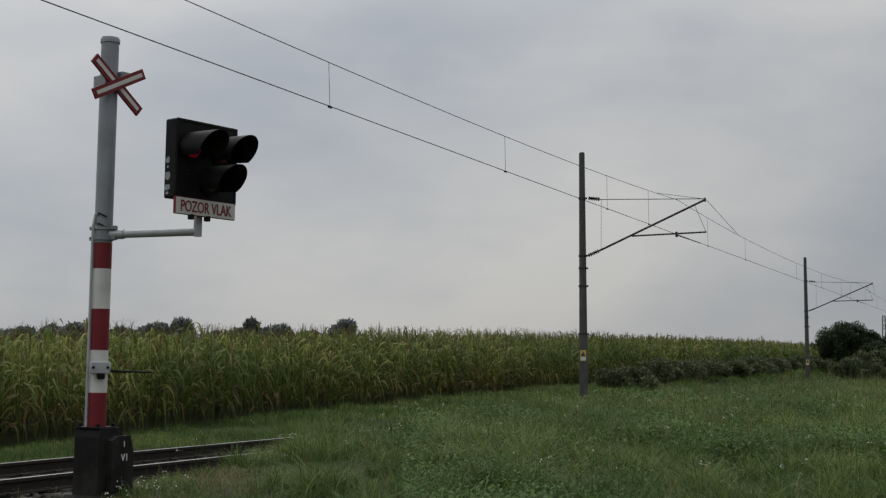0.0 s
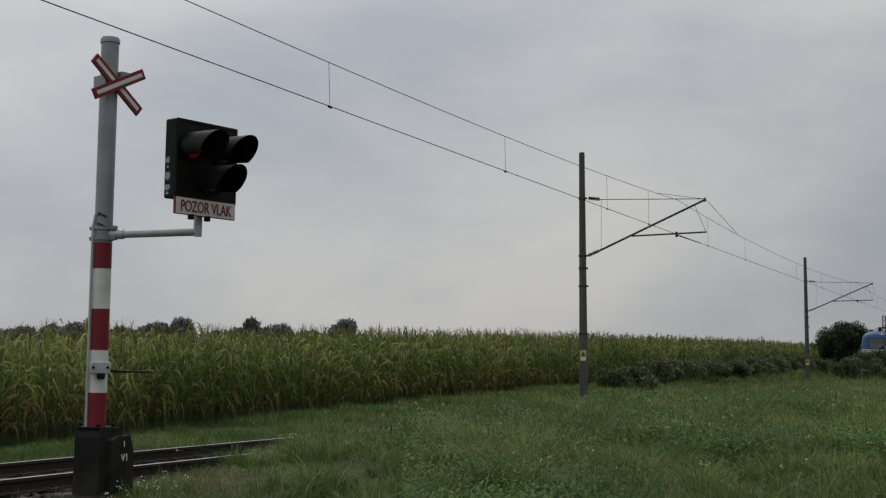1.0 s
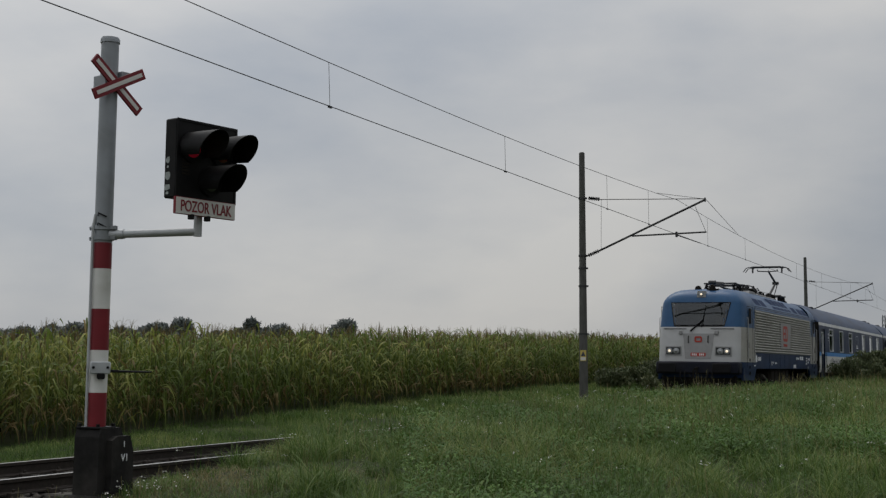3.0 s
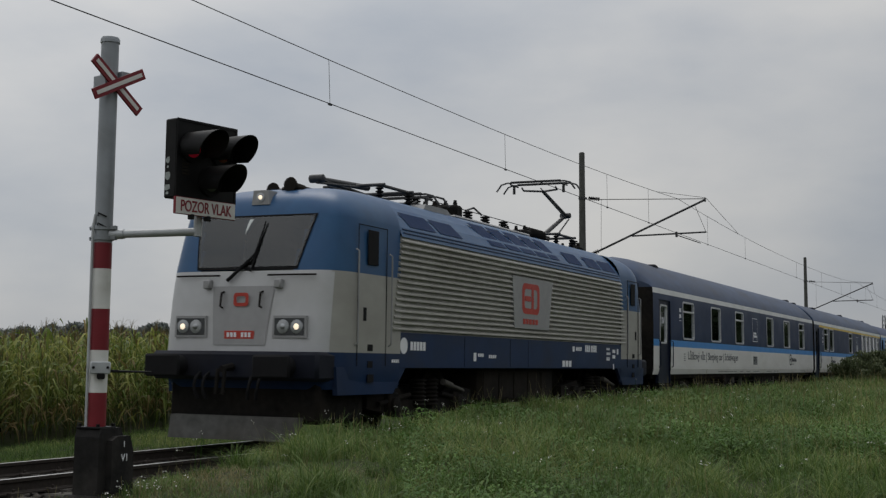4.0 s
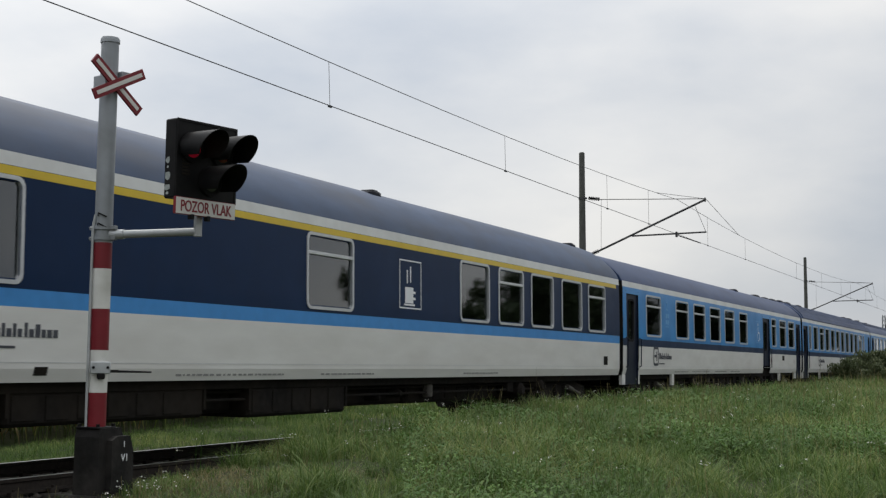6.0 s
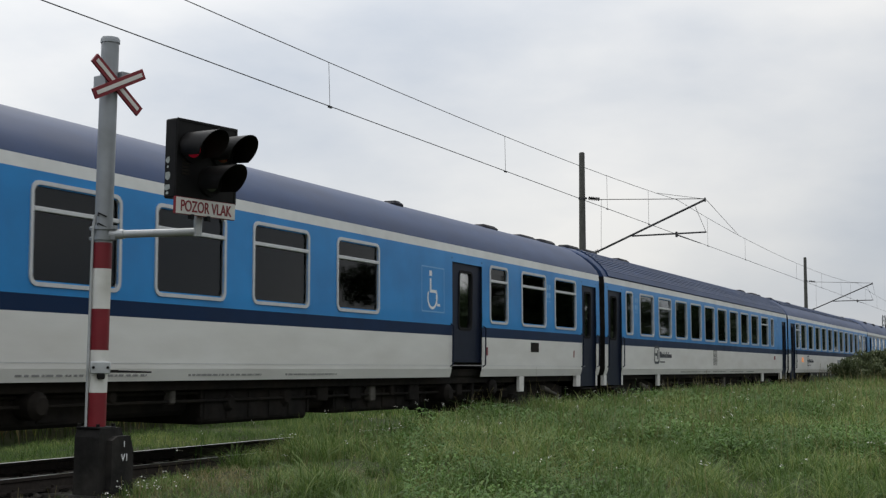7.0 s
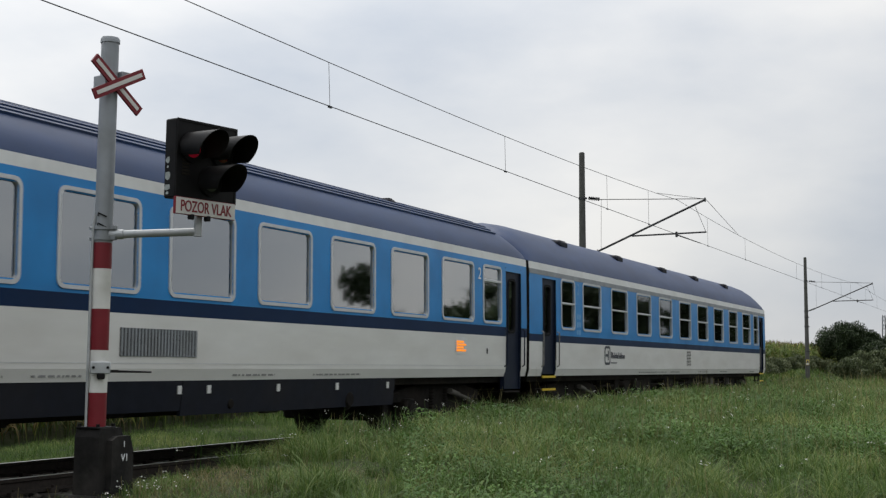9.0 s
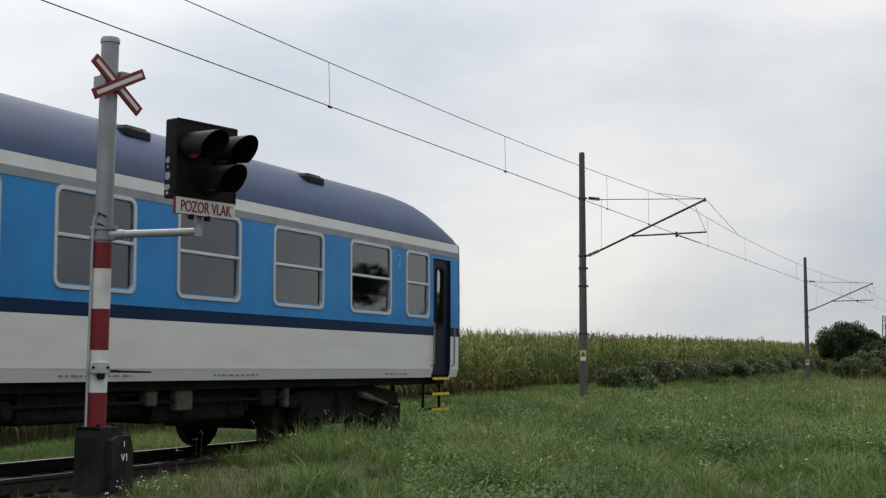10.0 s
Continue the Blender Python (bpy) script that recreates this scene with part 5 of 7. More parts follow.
def front_frame(xb, xt, z0, z1, w, out, n=12):
    """A four-sided frame on the nose, narrower below, with sides w wide."""
    g = Geo()

    def half(z):
        return xb + (xt - xb) * (z - z0) / (z1 - z0)

    rims = []
    for inner in (0, 1):
        d = w * inner
        ring = []
        for i in range(n):
            z = z0 + d + (z1 - z0 - 2 * d) * i / n
            ring.append((half(z) - d, z))
        for i in range(n):
            ring.append(((half(z1 - d) - d) * (1 - 2 * i / n), z1 - d))
        for i in range(n):
            z = z1 - d - (z1 - z0 - 2 * d) * i / n
            ring.append((-half(z) + d, z))
        for i in range(n):
            ring.append((-(half(z0 + d) - d) * (1 - 2 * i / n), z0 + d))
        rims.append([(x, cab_y(x, z) - out, z) for x, z in ring])
    m = len(rims[0])
    return g.add(rims[0] + rims[1], [(i, (i + 1) % m, m + (i + 1) % m, m + i) for i in range(m)])


def build_cab(loco, turned, lit):
    """One driving end; the far one is turned round."""
    cab = part("cab", cab_mesh(), None, loco, "blue, white and grey driving cab with rounded nose")
    if turned:
        cab.location, cab.rotation_euler = (0, LOCO_L, 0), (0, 0, math.pi)
    g = Geo()
    g.prism([(-1.3, 1.3), (1.3, 1.3), (1.25, 3.2), (0.85, 3.6), (-0.85, 3.6), (-1.25, 3.2)], 2.05, 2.1)
    g.box(-1.2, 1.2, 0.55, 1.1, 1.4, 2.42, 0.05)
    part("cab_interior", g, M_INTERIOR, cab, "grey driver's desk and rear bulkhead", smooth=False)
    part("windscreen_seal", front_frame(0.88, 1.05, 2.45, 3.29, 0.06, 0.012), M_RUBBER, cab)
    part("windscreen", front_patch(-1.02, 1.02, 2.49, 3.26, 0.018, 16, 6, 0.155), M_SCREEN, cab, "wide grey-green windscreen")
    part("access_panel", front_patch(-0.54, 0.54, 1.33, 2.2, 0.012, 8, 4, 0.17), M_LPANEL, cab, "grey trapezoid access panel")
    for x0, x1 in ((-1.22, -0.42), (0.42, 1.22)):
        g = Geo()
        pts = [(x0 + (x1 - x0) * i / 6, cab_y(x0 + (x1 - x0) * i / 6, 2.36) - 0.06, 2.36) for i in range(7)]
        g.path(pts, 0.014, 6)
        part("grab_bar", g, M_UNDER, cab)
        g = Geo()
        xm = 0.62 if x0 > 0 else -0.62
        g.box(xm - 0.06, xm + 0.06, cab_y(xm, 2.2) - 0.1, cab_y(xm, 2.2) + 0.05, 2.16, 2.3, 0.02)
        part("spray_nozzle", g, M_LPANEL, cab)
    for sx in (-1, 1):
        xm = sx * 0.86
        y = cab_y(xm, 1.62)
        g = Geo()
        g.prism([(xm - 0.29, 1.44), (xm + 0.29, 1.44), (xm + 0.27, 1.76), (xm - 0.27, 1.76)], y - 0.035, y + 0.2)
        lamp = part("headlight", g, M_LPANEL, cab, "recessed headlight cluster", smooth=False)
        part("bezel", Geo().box(xm - 0.25, xm + 0.25, y - 0.042, y - 0.03, 1.475, 1.725, 0.004), M_BEZEL, lamp)
        for dx, mt in ((0.13 * sx, M_HEAD if lit else M_REFLECT), (-0.1 * sx, M_REFLECT)):
            g = Geo().lathe((xm + dx, y - 0.04, 1.6), (0, -1, 0), [(0, 0.105), (0.012, 0.1), (0.018, 0.05)], 18)
            part("reflector", g, M_REFLECT, lamp)
            g = Geo().lathe((xm + dx, y - 0.058, 1.6), (0, -1, 0), [(0, 0.045), (0.01, 0.03)], 14)
            part("lamp", g, mt, lamp)
    y = cab_y(0, 3.56)
    g = Geo().prism([(-0.16, 3.46), (0.16, 3.46), (0.13, 3.68), (-0.13, 3.68)], y - 0.09, y + 0.3)
    top = part("headlight", g, M_LPANEL, cab, "small headlight in the cab roof", smooth=False)
    part("reflector", Geo().lathe((0, y - 0.09, 3.57), (0, -1, 0), [(0, 0.075), (0.012, 0.07), (0.015, 0.04)], 16), M_REFLECT, top)
    g = Geo().lathe((0, y - 0.105, 3.57), (0, -1, 0), [(0, 0.035), (0.008, 0.025)], 12)
    part("lamp", g, M_HEAD if lit else M_REFLECT, top)
    # number plate as plain bars, mark, handles
    g = Geo()
    yy = cab_y(0, 1.5) - 0.016
    g.box(-0.26, 0.26, yy - 0.006, yy + 0.02, 1.42, 1.54, 0.004)
    pl = part("number_plate", g, M_MARK, cab, "red plate with white bars")
    g = Geo()
    for k in range(7):
        if k != 3:
            g.box(-0.21 + k * 0.062, -0.17 + k * 0.062, yy - 0.01, yy - 0.006, 1.445, 1.515)
    part("number_bars", g, M_LETTERWHITE, pl, smooth=False)
    g = Geo()
    ym = cab_y(0, 1.9) - 0.035
    o, i = rounded(0.26, 0.2, 0.05), rounded(0.16, 0.1, 0.03)
    n = len(o)
    g.add([(p[0], ym, 2.0 + p[1]) for p in o] + [(p[0], ym, 2.0 + p[1]) for p in i], [(j, (j + 1) % n, n + (j + 1) % n, n + j) for j in range(n)])
    part("front_mark", g, M_MARK, cab, smooth=False)
    for sx in (-0.34, 0.34):
        g = Geo().path([(sx, cab_y(sx, 1.88), 1.88), (sx, cab_y(sx, 1.9) - 0.07, 1.9), (sx, cab_y(sx, 2.1) - 0.07, 2.1), (sx, cab_y(sx, 2.12), 2.12)], 0.016, 6)
        part("handle", g, M_UNDER, cab)
    # wiper
    g = Geo()
    g.tube((-0.28, cab_y(-0.28, 2.3) - 0.06, 2.28), (0.12, cab_y(0.12, 2.66) - 0.06, 2.66), 0.03, 0.02, 8)
    g.tube((0.10, cab_y(0.1, 2.45) - 0.05, 2.42), (0.2, cab_y(0.2, 3.15) - 0.045, 3.18), 0.018, 0.012, 6)
    g.tube((0.12, cab_y(0.12, 2.66) - 0.06, 2.66), (0.17, cab_y(0.17, 2.9) - 0.05, 2.9), 0.012, n=6)
    part("wiper", g, M_RUBBER, cab, "long black windscreen wiper")
    # buffer beam, buffers, coupling, plough
    g = Geo()
    g.box(-1.44, 1.44, -0.16, 0.5, 0.82, 1.24, 0.05)
    part("buffer_beam", g, M_SKIRT, cab, "dark blue buffer beam")
    for sx in (-0.93, 0.93):
        g = Geo()
        g.lathe((sx, -0.15, 1.02), (0, -1, 0), [(0, 0.16), (0.25, 0.14), (0.4, 0.12)], 16)
        g.box(sx - 0.31, sx + 0.31, -0.6, -0.54, 0.86, 1.19, 0.03)
        part("buffer", g, M_RUBBER, cab, "black rectangular buffer")
    g = Geo()
    g.tube((0, -0.1, 1.02), (0, -0.42, 0.98), 0.06, 0.05, 8)
    g.path([(-0.06, -0.42, 0.98), (-0.06, -0.46, 0.62), (0.06, -0.46, 0.62), (0.06, -0.42, 0.98)], 0.03, 8)
    part("coupling", g, M_UNDER, cab, "screw coupling hanging from its hook")
    for sx in (-0.55, -0.4, 0.4, 0.55):
        h = Geo().path([(sx, -0.15, 0.92), (sx, -0.26, 0.86), (sx, -0.31, 0.74), (sx * 0.95, -0.31, 0.63), (sx * 0.9, -0.27, 0.55)], 0.025, 6)
        part("air_hose", h, M_RUBBER, cab)
    g = Geo()
    g.prism([(-0.05, -0.04), (-0.16, -0.04), (-0.1, 0.3), (0.05, 0.3)], -1.1, 1.1, axis="x")
    part("snow_plough", g, M_LDARKGREY, cab, "grey snow plough above the rails", smooth=False)
    g = Geo()
    g.box(-1.3, 1.3, 0.12, 1.5, 0.2, 0.9, 0.06)
    part("apron", g, M_UNDER, cab)
    # side doors, windows and steps on both flanks
    for sx in (1, -1):
        x = sx * 1.5
        a, b = (x, x + sx * 0.012)
        lo, hi = min(a, b), max(a, b)
        g = Geo().box(lo, hi, 1.16, 1.5, 2.57, 3.1, 0.004)
        part("side_window", g, M_RUBBER, cab, "narrow dark cab side window")
        g = Geo()
        for y0, y1, z0, z1 in ((0.86, 0.88, 1.05, 3.15), (1.78, 1.8, 1.05, 3.15), (0.86, 1.8, 3.15, 3.165)):
            g.box(lo, lo + 0.004 if sx > 0 else hi, y0, y1, z0, z1)
        part("door_joint", g, M_RUBBER, cab, smooth=False)
        for yy in (0.8, 1.88):
            g = Geo().path([(x, yy, 1.35), (x + sx * 0.05, yy, 1.38), (x + sx * 0.05, yy, 2.75), (x, yy, 2.78)], 0.014, 6)
            part("grab_rail", g, M_LPANEL, cab)
        g = Geo()
        for y0, z0, w, h in ((1.2, 1.27, 0.16, 0.10), (1.2, 1.02, 0.16, 0.10), (1.2, 0.8, 0.2, 0.12), (1.05, 1.72, 0.09, 0.2)):
            g.box(lo, hi - 0.004 if sx > 0 else lo + 0.008, y0, y0 + w, z0, z0 + h)
        part("step_recess", g, M_RUBBER, cab, smooth=False)
        g = Geo()
        g.prism([(0.35, 0.62), (2.1, 0.62), (2.55, 1.03), (0.3, 1.03)], min(sx * 1.40, sx * 1.48), max(sx * 1.40, sx * 1.48), axis="x")
        part("cab_skirt", g, M_LDARK, cab, smooth=False)
    return cab


def pantograph(loco, y0, s, raised):
    """Half-pantograph: knee towards s along y."""
    name = "pantograph"
    knee = (0, y0 + s * 1.55, 4.78) if raised else (0, y0 + s * 1.75, 4.08)
    head_y, head_z = (y0 - s * 0.35, 5.25) if raised else (y0 - s * 1.1, 4.02)
    g = Geo()
    for sx in (-0.5, 0.5):
        g.tube((sx, y0 - 0.5, 4.12), (sx, y0 + 0.6, 4.12), 0.03, n=8)
    for yy in (y0 - 0.5, y0 + 0.6):
        g.tube((-0.6, yy, 4.12), (0.6, yy, 4.12), 0.03, n=8)
    p = part(name, g, M_TUBE, loco, "raised black pantograph" if raised else "folded black pantograph")
    g = Geo()
    g.tube((0, y0, 4.15), knee, 0.055, 0.045, 10)
    g.tube((0.12, y0 + s * 0.45, 4.1), (0.05, knee[1] + s * 0.1, knee[2] - 0.08), 0.02, n=6)
    g.lathe((-0.14, knee[1], knee[2]), (1, 0, 0), [(0, 0.04), (0.02, 0.07), (0.26, 0.07), (0.28, 0.04)], 12)
    part("lower_arm", g, M_TUBE, p)
    g = Geo()
    fork = (0, head_y + s * 0.3, head_z - 0.06)
    g.tube(knee, fork, 0.05, 0.04, 8)
    for sx in (-0.42, 0.42):
        g.path([fork, (sx, head_y + s * 0.12, head_z - 0.05), (sx, head_y, head_z)], 0.024, 6)
    g.tube((0.08, knee[1] - s * 0.2, knee[2] - 0.1), (0.05, head_y, head_z - 0.02), 0.014, n=6)
    part("upper_arm", g, M_TUBE, p)
    g = Geo()
    for dy in (-0.22, 0.22):
        z = head_z + 0.1
        pts = [(-0.98, head_y + dy, z - 0.2), (-0.86, head_y + dy, z - 0.04), (-0.72, head_y + dy, z), (0.72, head_y + dy, z), (0.86, head_y + dy, z - 0.04), (0.98, head_y + dy, z - 0.2)]
        g.path(pts, 0.02, 6)
        g.box(-0.62, 0.62, head_y + dy - 0.025, head_y + dy + 0.025, z, z + 0.035, 0.006)
    for sx in (-0.62, 0.62):
        g.tube((sx, head_y - 0.25, head_z + 0.06), (sx, head_y + 0.25, head_z + 0.06), 0.02, n=6)
        g.tube((sx, head_y, head_z - 0.14), (sx, head_y, head_z + 0.06), 0.035, n=8)
    part("collector_head", g, M_TUBE, p, "twin-strip collector head with horns")
    for sx in (-0.5, 0.5):
        for yy in (y0 - 0.5, y0 + 0.6):
            g = Geo().lathe((sx, yy, 3.8), (0, 0, 1), [(0.06 * k + q, w) for k in range(5) for q, w in ((0, 0.04), (0.02, 0.08), (0.045, 0.04))], 10)
            part("insulator", g, M_RUBBER, p)


def build_loco():
    loco = thing("electric_locomotive", "blue and grey electric express locomotive with ribbed sides", "locomotive")
    # flank: lower blue band and the plate behind the ribs
    for sx in (1, -1):
        g = Geo()
        g.add([(sx * 1.5, CAB_Y, 1.03), (sx * 1.5, LOCO_L - CAB_Y, 1.03), (sx * 1.5, LOCO_L - CAB_Y, 1.58), (sx * 1.5, CAB_Y, 1.58)], [(0, 1, 2, 3)], 1)
        g.add([(sx * 1.47, CAB_Y, 1.58), (sx * 1.47, LOCO_L - CAB_Y, 1.58), (sx * 1.47, LOCO_L - CAB_Y, 3.12), (sx * 1.47, CAB_Y, 3.12)], [(0, 1, 2, 3)], 2)
        prof = BODY_W[1:]
        for (x0, z0), (x1, z1) in zip(prof[:-1], prof[1:]):
            g.add([(sx * x0, CAB_Y, z0), (sx * x0, LOCO_L - CAB_Y, z0), (sx * x1, LOCO_L - CAB_Y, z1), (sx * x1, CAB_Y, z1)], [(0, 1, 2, 3)], 0)
        g.box(min(sx * 1.47, sx * 1.5), max(sx * 1.47, sx * 1.5), CAB_Y - 0.02, LOCO_L - CAB_Y + 0.02, 1.02, 1.04, 0, 1)
        part("flank", g, [M_LBLUE, M_LDARK, M_LGREY], loco, smooth=False)
        # louvre ribs, each a long wedge; their ends lean, and a plain panel wider at its top breaks the middle ones
        for k in range(16):
            z = 1.6 + k * 0.0935
            y0 = 2.0 + 0.32 * (z - 1.58) / 1.5
            y1 = LOCO_L - y0
            q = (z - 1.79) / 1.0
            spans = ((y0, 7.1 - 0.13 * q), (9.0 + 0.2 * q, y1)) if 1.75 < z < 2.78 else ((y0, y1),)
            for ya, yb in spans:
                g = Geo().prism([(sx * 1.46, z + 0.004), (sx * 1.528, z + 0.016), (sx * 1.528, z + 0.034), (sx * 1.468, z + 0.086)], ya, yb)
                part("louvre_rib", g, M_LGREY, loco, smooth=False)
        g = Geo().prism([(7.1, 1.79), (9.0, 1.79), (9.2, 2.79), (6.97, 2.79)], min(sx * 1.46, sx * 1.53), max(sx * 1.46, sx * 1.53), axis="x")
        pan = part("name_panel", g, M_LPANEL, loco, "plain grey panel carrying a red mark", smooth=False)
        g = Geo()
        xx = sx * 1.534
        o, i = rounded(0.95, 0.6, 0.14), rounded(0.70, 0.38, 0.08)
        n = len(o)
        g.add([(xx, 7.95 + p[0], 2.38 + p[1]) for p in o] + [(xx, 7.95 + p[0], 2.38 + p[1]) for p in i], [(j, (j + 1) % n, n + (j + 1) % n, n + j) for j in range(n)])
        g.box(xx - 0.002, xx + 0.002, 7.62, 7.94, 2.33, 2.43)
        g.box(xx - 0.002, xx + 0.002, 7.98, 8.1, 2.16, 2.62)
        for k in range(5):
            g.box(xx - 0.002, xx + 0.002, 7.53 + k * 0.17, 7.66 + k * 0.17, 1.88, 1.98)
        part("red_mark", g, M_MARK, pan, "red rounded company mark", smooth=False)
        # dark panels of the sloping roof edge
        for y0, y1, lean in ((2.74, 3.75, 0.2), (3.92, 4.85, 0.25), (6.2, 6.95, 0.6), (7.05, 7.75, 0.6), (7.85, 8.55, 0.55), (8.65, 9.3, 0.5), (9.4, 9.95, 0.45), (10.5, 11.45, 0.18), (11.85, 12.8, 0.15), (12.94, 13.9, 0.12)):
            z0, z1 = 3.30, 3.53
            xa = float(np.interp(z0, [p[1] for p in BODY_W], [p[0] for p in BODY_W])) + 0.012
            xb = float(np.interp(z1, [p[1] for p in BODY_W], [p[0] for p in BODY_W])) + 0.03
            if 6 < y0 < 10:
                z1, xb = 3.68, xb - 0.13
            g = Geo().add([(sx * xa, y0, z0), (sx * xa, y1, z0), (sx * xb, y1 - lean, z1), (sx * xb, y0 - lean, z1)], [(0, 1, 2, 3)])
            part("roof_grille", g, M_GRILLE, loco, smooth=False)
        g = Geo()
        for z in (3.17, 3.23):
            xa = float(np.interp(z, [p[1] for p in BODY_W], [p[0] for p in BODY_W]))
            g.tube((sx * (xa + 0.004), CAB_Y + 0.1, z), (sx * (xa + 0.004), LOCO_L - CAB_Y - 0.1, z), 0.012, n=5)
        part("gutter", g, M_LDARK, loco)
        g = Geo()
        for yy in (4.8, 6.95, 7.9):
            g.box(min(sx * 1.5, sx * 1.503), max(sx * 1.5, sx * 1.503), yy, yy + 0.015, 1.04, 1.56)
        part("panel_joint", g, M_RUBBER, loco, smooth=False)
        g = Geo()
        r = random.Random(5)
        x = sx * 1.503
        for y0, z, n, w, h in ((10.55, 1.38, 1, 0.13, 0.11), (10.78, 1.40, 5, 0.06, 0.08), (11.4, 1.38, 3, 0.09, 0.15), (11.8, 1.38, 4, 0.08, 0.15), (9.9, 1.05, 3, 0.16, 0.13), (12.95, 1.2, 2, 0.1, 0.08), (12.95, 1.33, 3, 0.08, 0.06), (12.95, 1.44, 2, 0.1, 0.05), (13.4, 1.38, 1, 0.22, 0.08), (13.4, 1.25, 1, 0.22, 0.08), (13.75, 1.35, 1, 0.12, 0.13), (13.45, 1.0, 1, 0.08, 0.12),
                               (2.65, 1.30, 5, 0.09, 0.14), (5.4, 1.22, 3, 0.07, 0.06), (5.9, 1.2, 4, 0.07, 0.06), (5.2, 1.14, 1, 0.12, 0.15), (2.0, 1.1, 4, 0.05, 0.05)):
            for k in range(n):
                g.box(min(x, x + sx * 0.002), max(x, x + sx * 0.002), y0 + k * w * 1.3, y0 + k * w * 1.3 + w, z, z + h)
        part("white_marking_bars", g, M_LETTERWHITE, loco, "white bars of small markings", smooth=False)
        g = Geo().lathe((sx * 1.5, 2.42, 1.37), (sx, 0, 0), [(0, 0.13), (0.004, 0.13)], 20)
        part("round_maker_mark", g, M_LETTERWHITE, loco, smooth=False)
    build_cab(loco, False, True)
    build_cab(loco, True, False)
    # roof gear
    g = Geo()
    for y, w, h in ((5.2, 0.4, 0.14),):
        g.box(-0.7, 0.7, y, y + w, 3.78, 3.78 + h, 0.04)
    g.box(-0.8, 0.8, 5.9, 9.8, 3.8, 3.87, 0.03)
    g.prism([(4.3, 3.68), (5.9, 3.68), (5.4, 3.9), (4.5, 3.9)], -0.85, 0.85, axis="x")
    part("roof_box", g, M_LPANEL, loco, "grey roof equipment boxes", smooth=False)
    for y, x in ((0.85, 0.3), (1.3, -0.3)):
        g = Geo()
        g.lathe((x, y + 0.4, 3.8), (0, -1, 0), [(0, 0.04), (0.25, 0.05), (0.4, 0.12), (0.42, 0.11)], 14)
        g.box(x - 0.2, x + 0.2, y + 0.05, y + 0.4, 3.68, 3.78, 0.02)
        part("roof_horn", g, M_UNDER, loco)
    for k, y in enumerate((5.3, 6.5, 7.7, 8.6, 9.6, 11.2, 14.2)):
        g = Geo()
        g.lathe((0.25, y, 3.82), (0, 0, 1), [(0.055 * j + q, w) for j in range(6) for q, w in ((0, 0.05), (0.015, 0.1), (0.04, 0.1), (0.05, 0.05))], 12)
        part("roof_insulator", g, M_RUBBER, loco)
    g = Geo()
    g.path([(0.25, 4.6, 4.16), (0.25, 7.7, 4.16), (0.25, 11.6, 4.16)], 0.01, 6)
    g.path([(0.6, 6.8, 4.05), (0.6, 7.2, 4.15), (0.6, 7.6, 4.05)], 0.02, 6)
    part("roof_busbar", g, M_TUBE, loco)
    # switchgear: dark boxes, a breaker lying along the roof, coiled leads
    for y, x, w, h in ((5.35, 0.3, 0.5, 0.16), (6.05, 0.45, 0.3, 0.24), (10.3, 0.2, 0.35, 0.2), (13.95, 0.2, 0.3, 0.14)):
        g = Geo().box(x - 0.3, x + 0.3, y, y + w, 3.8, 3.84 + h, 0.04)
        for k in range(3):
            g.tube((x - 0.2 + 0.2 * k, y + w / 2, 3.84 + h), (x - 0.2 + 0.2 * k, y + w / 2, 3.94 + h), 0.05, 0.03, 8)
        part("switchgear", g, M_UNDER, loco)
    g = Geo().lathe((0.35, 10.7, 4.0), (0, 1, 0), [(0, 0.1)] + [(0.06 + 0.05 * k, 0.14 if k % 2 else 0.1) for k in range(18)] + [(1.0, 0.08)], 14)
    part("breaker", g, M_UNDER, loco, "dark ribbed circuit breaker")
    part("roof_lead", Geo().path([(0.35, 11.7, 4.0), (0.4, 12.0, 3.95), (0.3, 12.3, 4.05), (0.1, 12.6, 4.1)], 0.025, 6), M_UNDER, loco)
    pantograph(loco, 3.9, -1, False)
    pantograph(loco, 12.75, 1, True)
    # underframe
    g = Geo()
    g.box(-1.3, 1.3, 6.0, 9.9, 0.35, 1.05, 0.08)
    for k in range(5):
        g.box(1.3, 1.32, 6.1 + k * 0.76, 6.7 + k * 0.76, 0.45, 0.95, 0.01)
    g.box(-1.42, 1.42, 0.8, LOCO_L - 0.8, 1.0, 1.1)
    part("underframe", g, M_UNDER, loco, smooth=False)
    for y in (3.75, LOCO_L - 3.75):
        m = bogie_meshes()
        g = Geo()
        for sx in (-1, 1):
            x = sx * 1.12
            g.prism([(-2.0, 0.55), (-1.6, 0.5), (-0.8, 0.38), (0.8, 0.38), (1.6, 0.5), (2.0, 0.55), (2.0, 0.8), (1.0, 0.92), (0.6, 0.66), (-0.6, 0.66), (-1.0, 0.92), (-2.0, 0.8)], x - 0.09, x + 0.09, axis="x")
            g.tube((sx * 1.25, 0.6, 0.75), (sx * 1.25, 1.7, 0.62), 0.04, n=8)
            g.tube((sx * 1.25, -0.6, 0.75), (sx * 1.25, -1.7, 0.62), 0.04, n=8)
        g.box(-1.0, 1.0, -0.5, 0.5, 0.4, 0.9, 0.05)
        bo = part("bogie", g, M_UNDER, loco, "heavy black locomotive bogie", smooth=False)
        bo.location = (0, y, RAIL_Z)
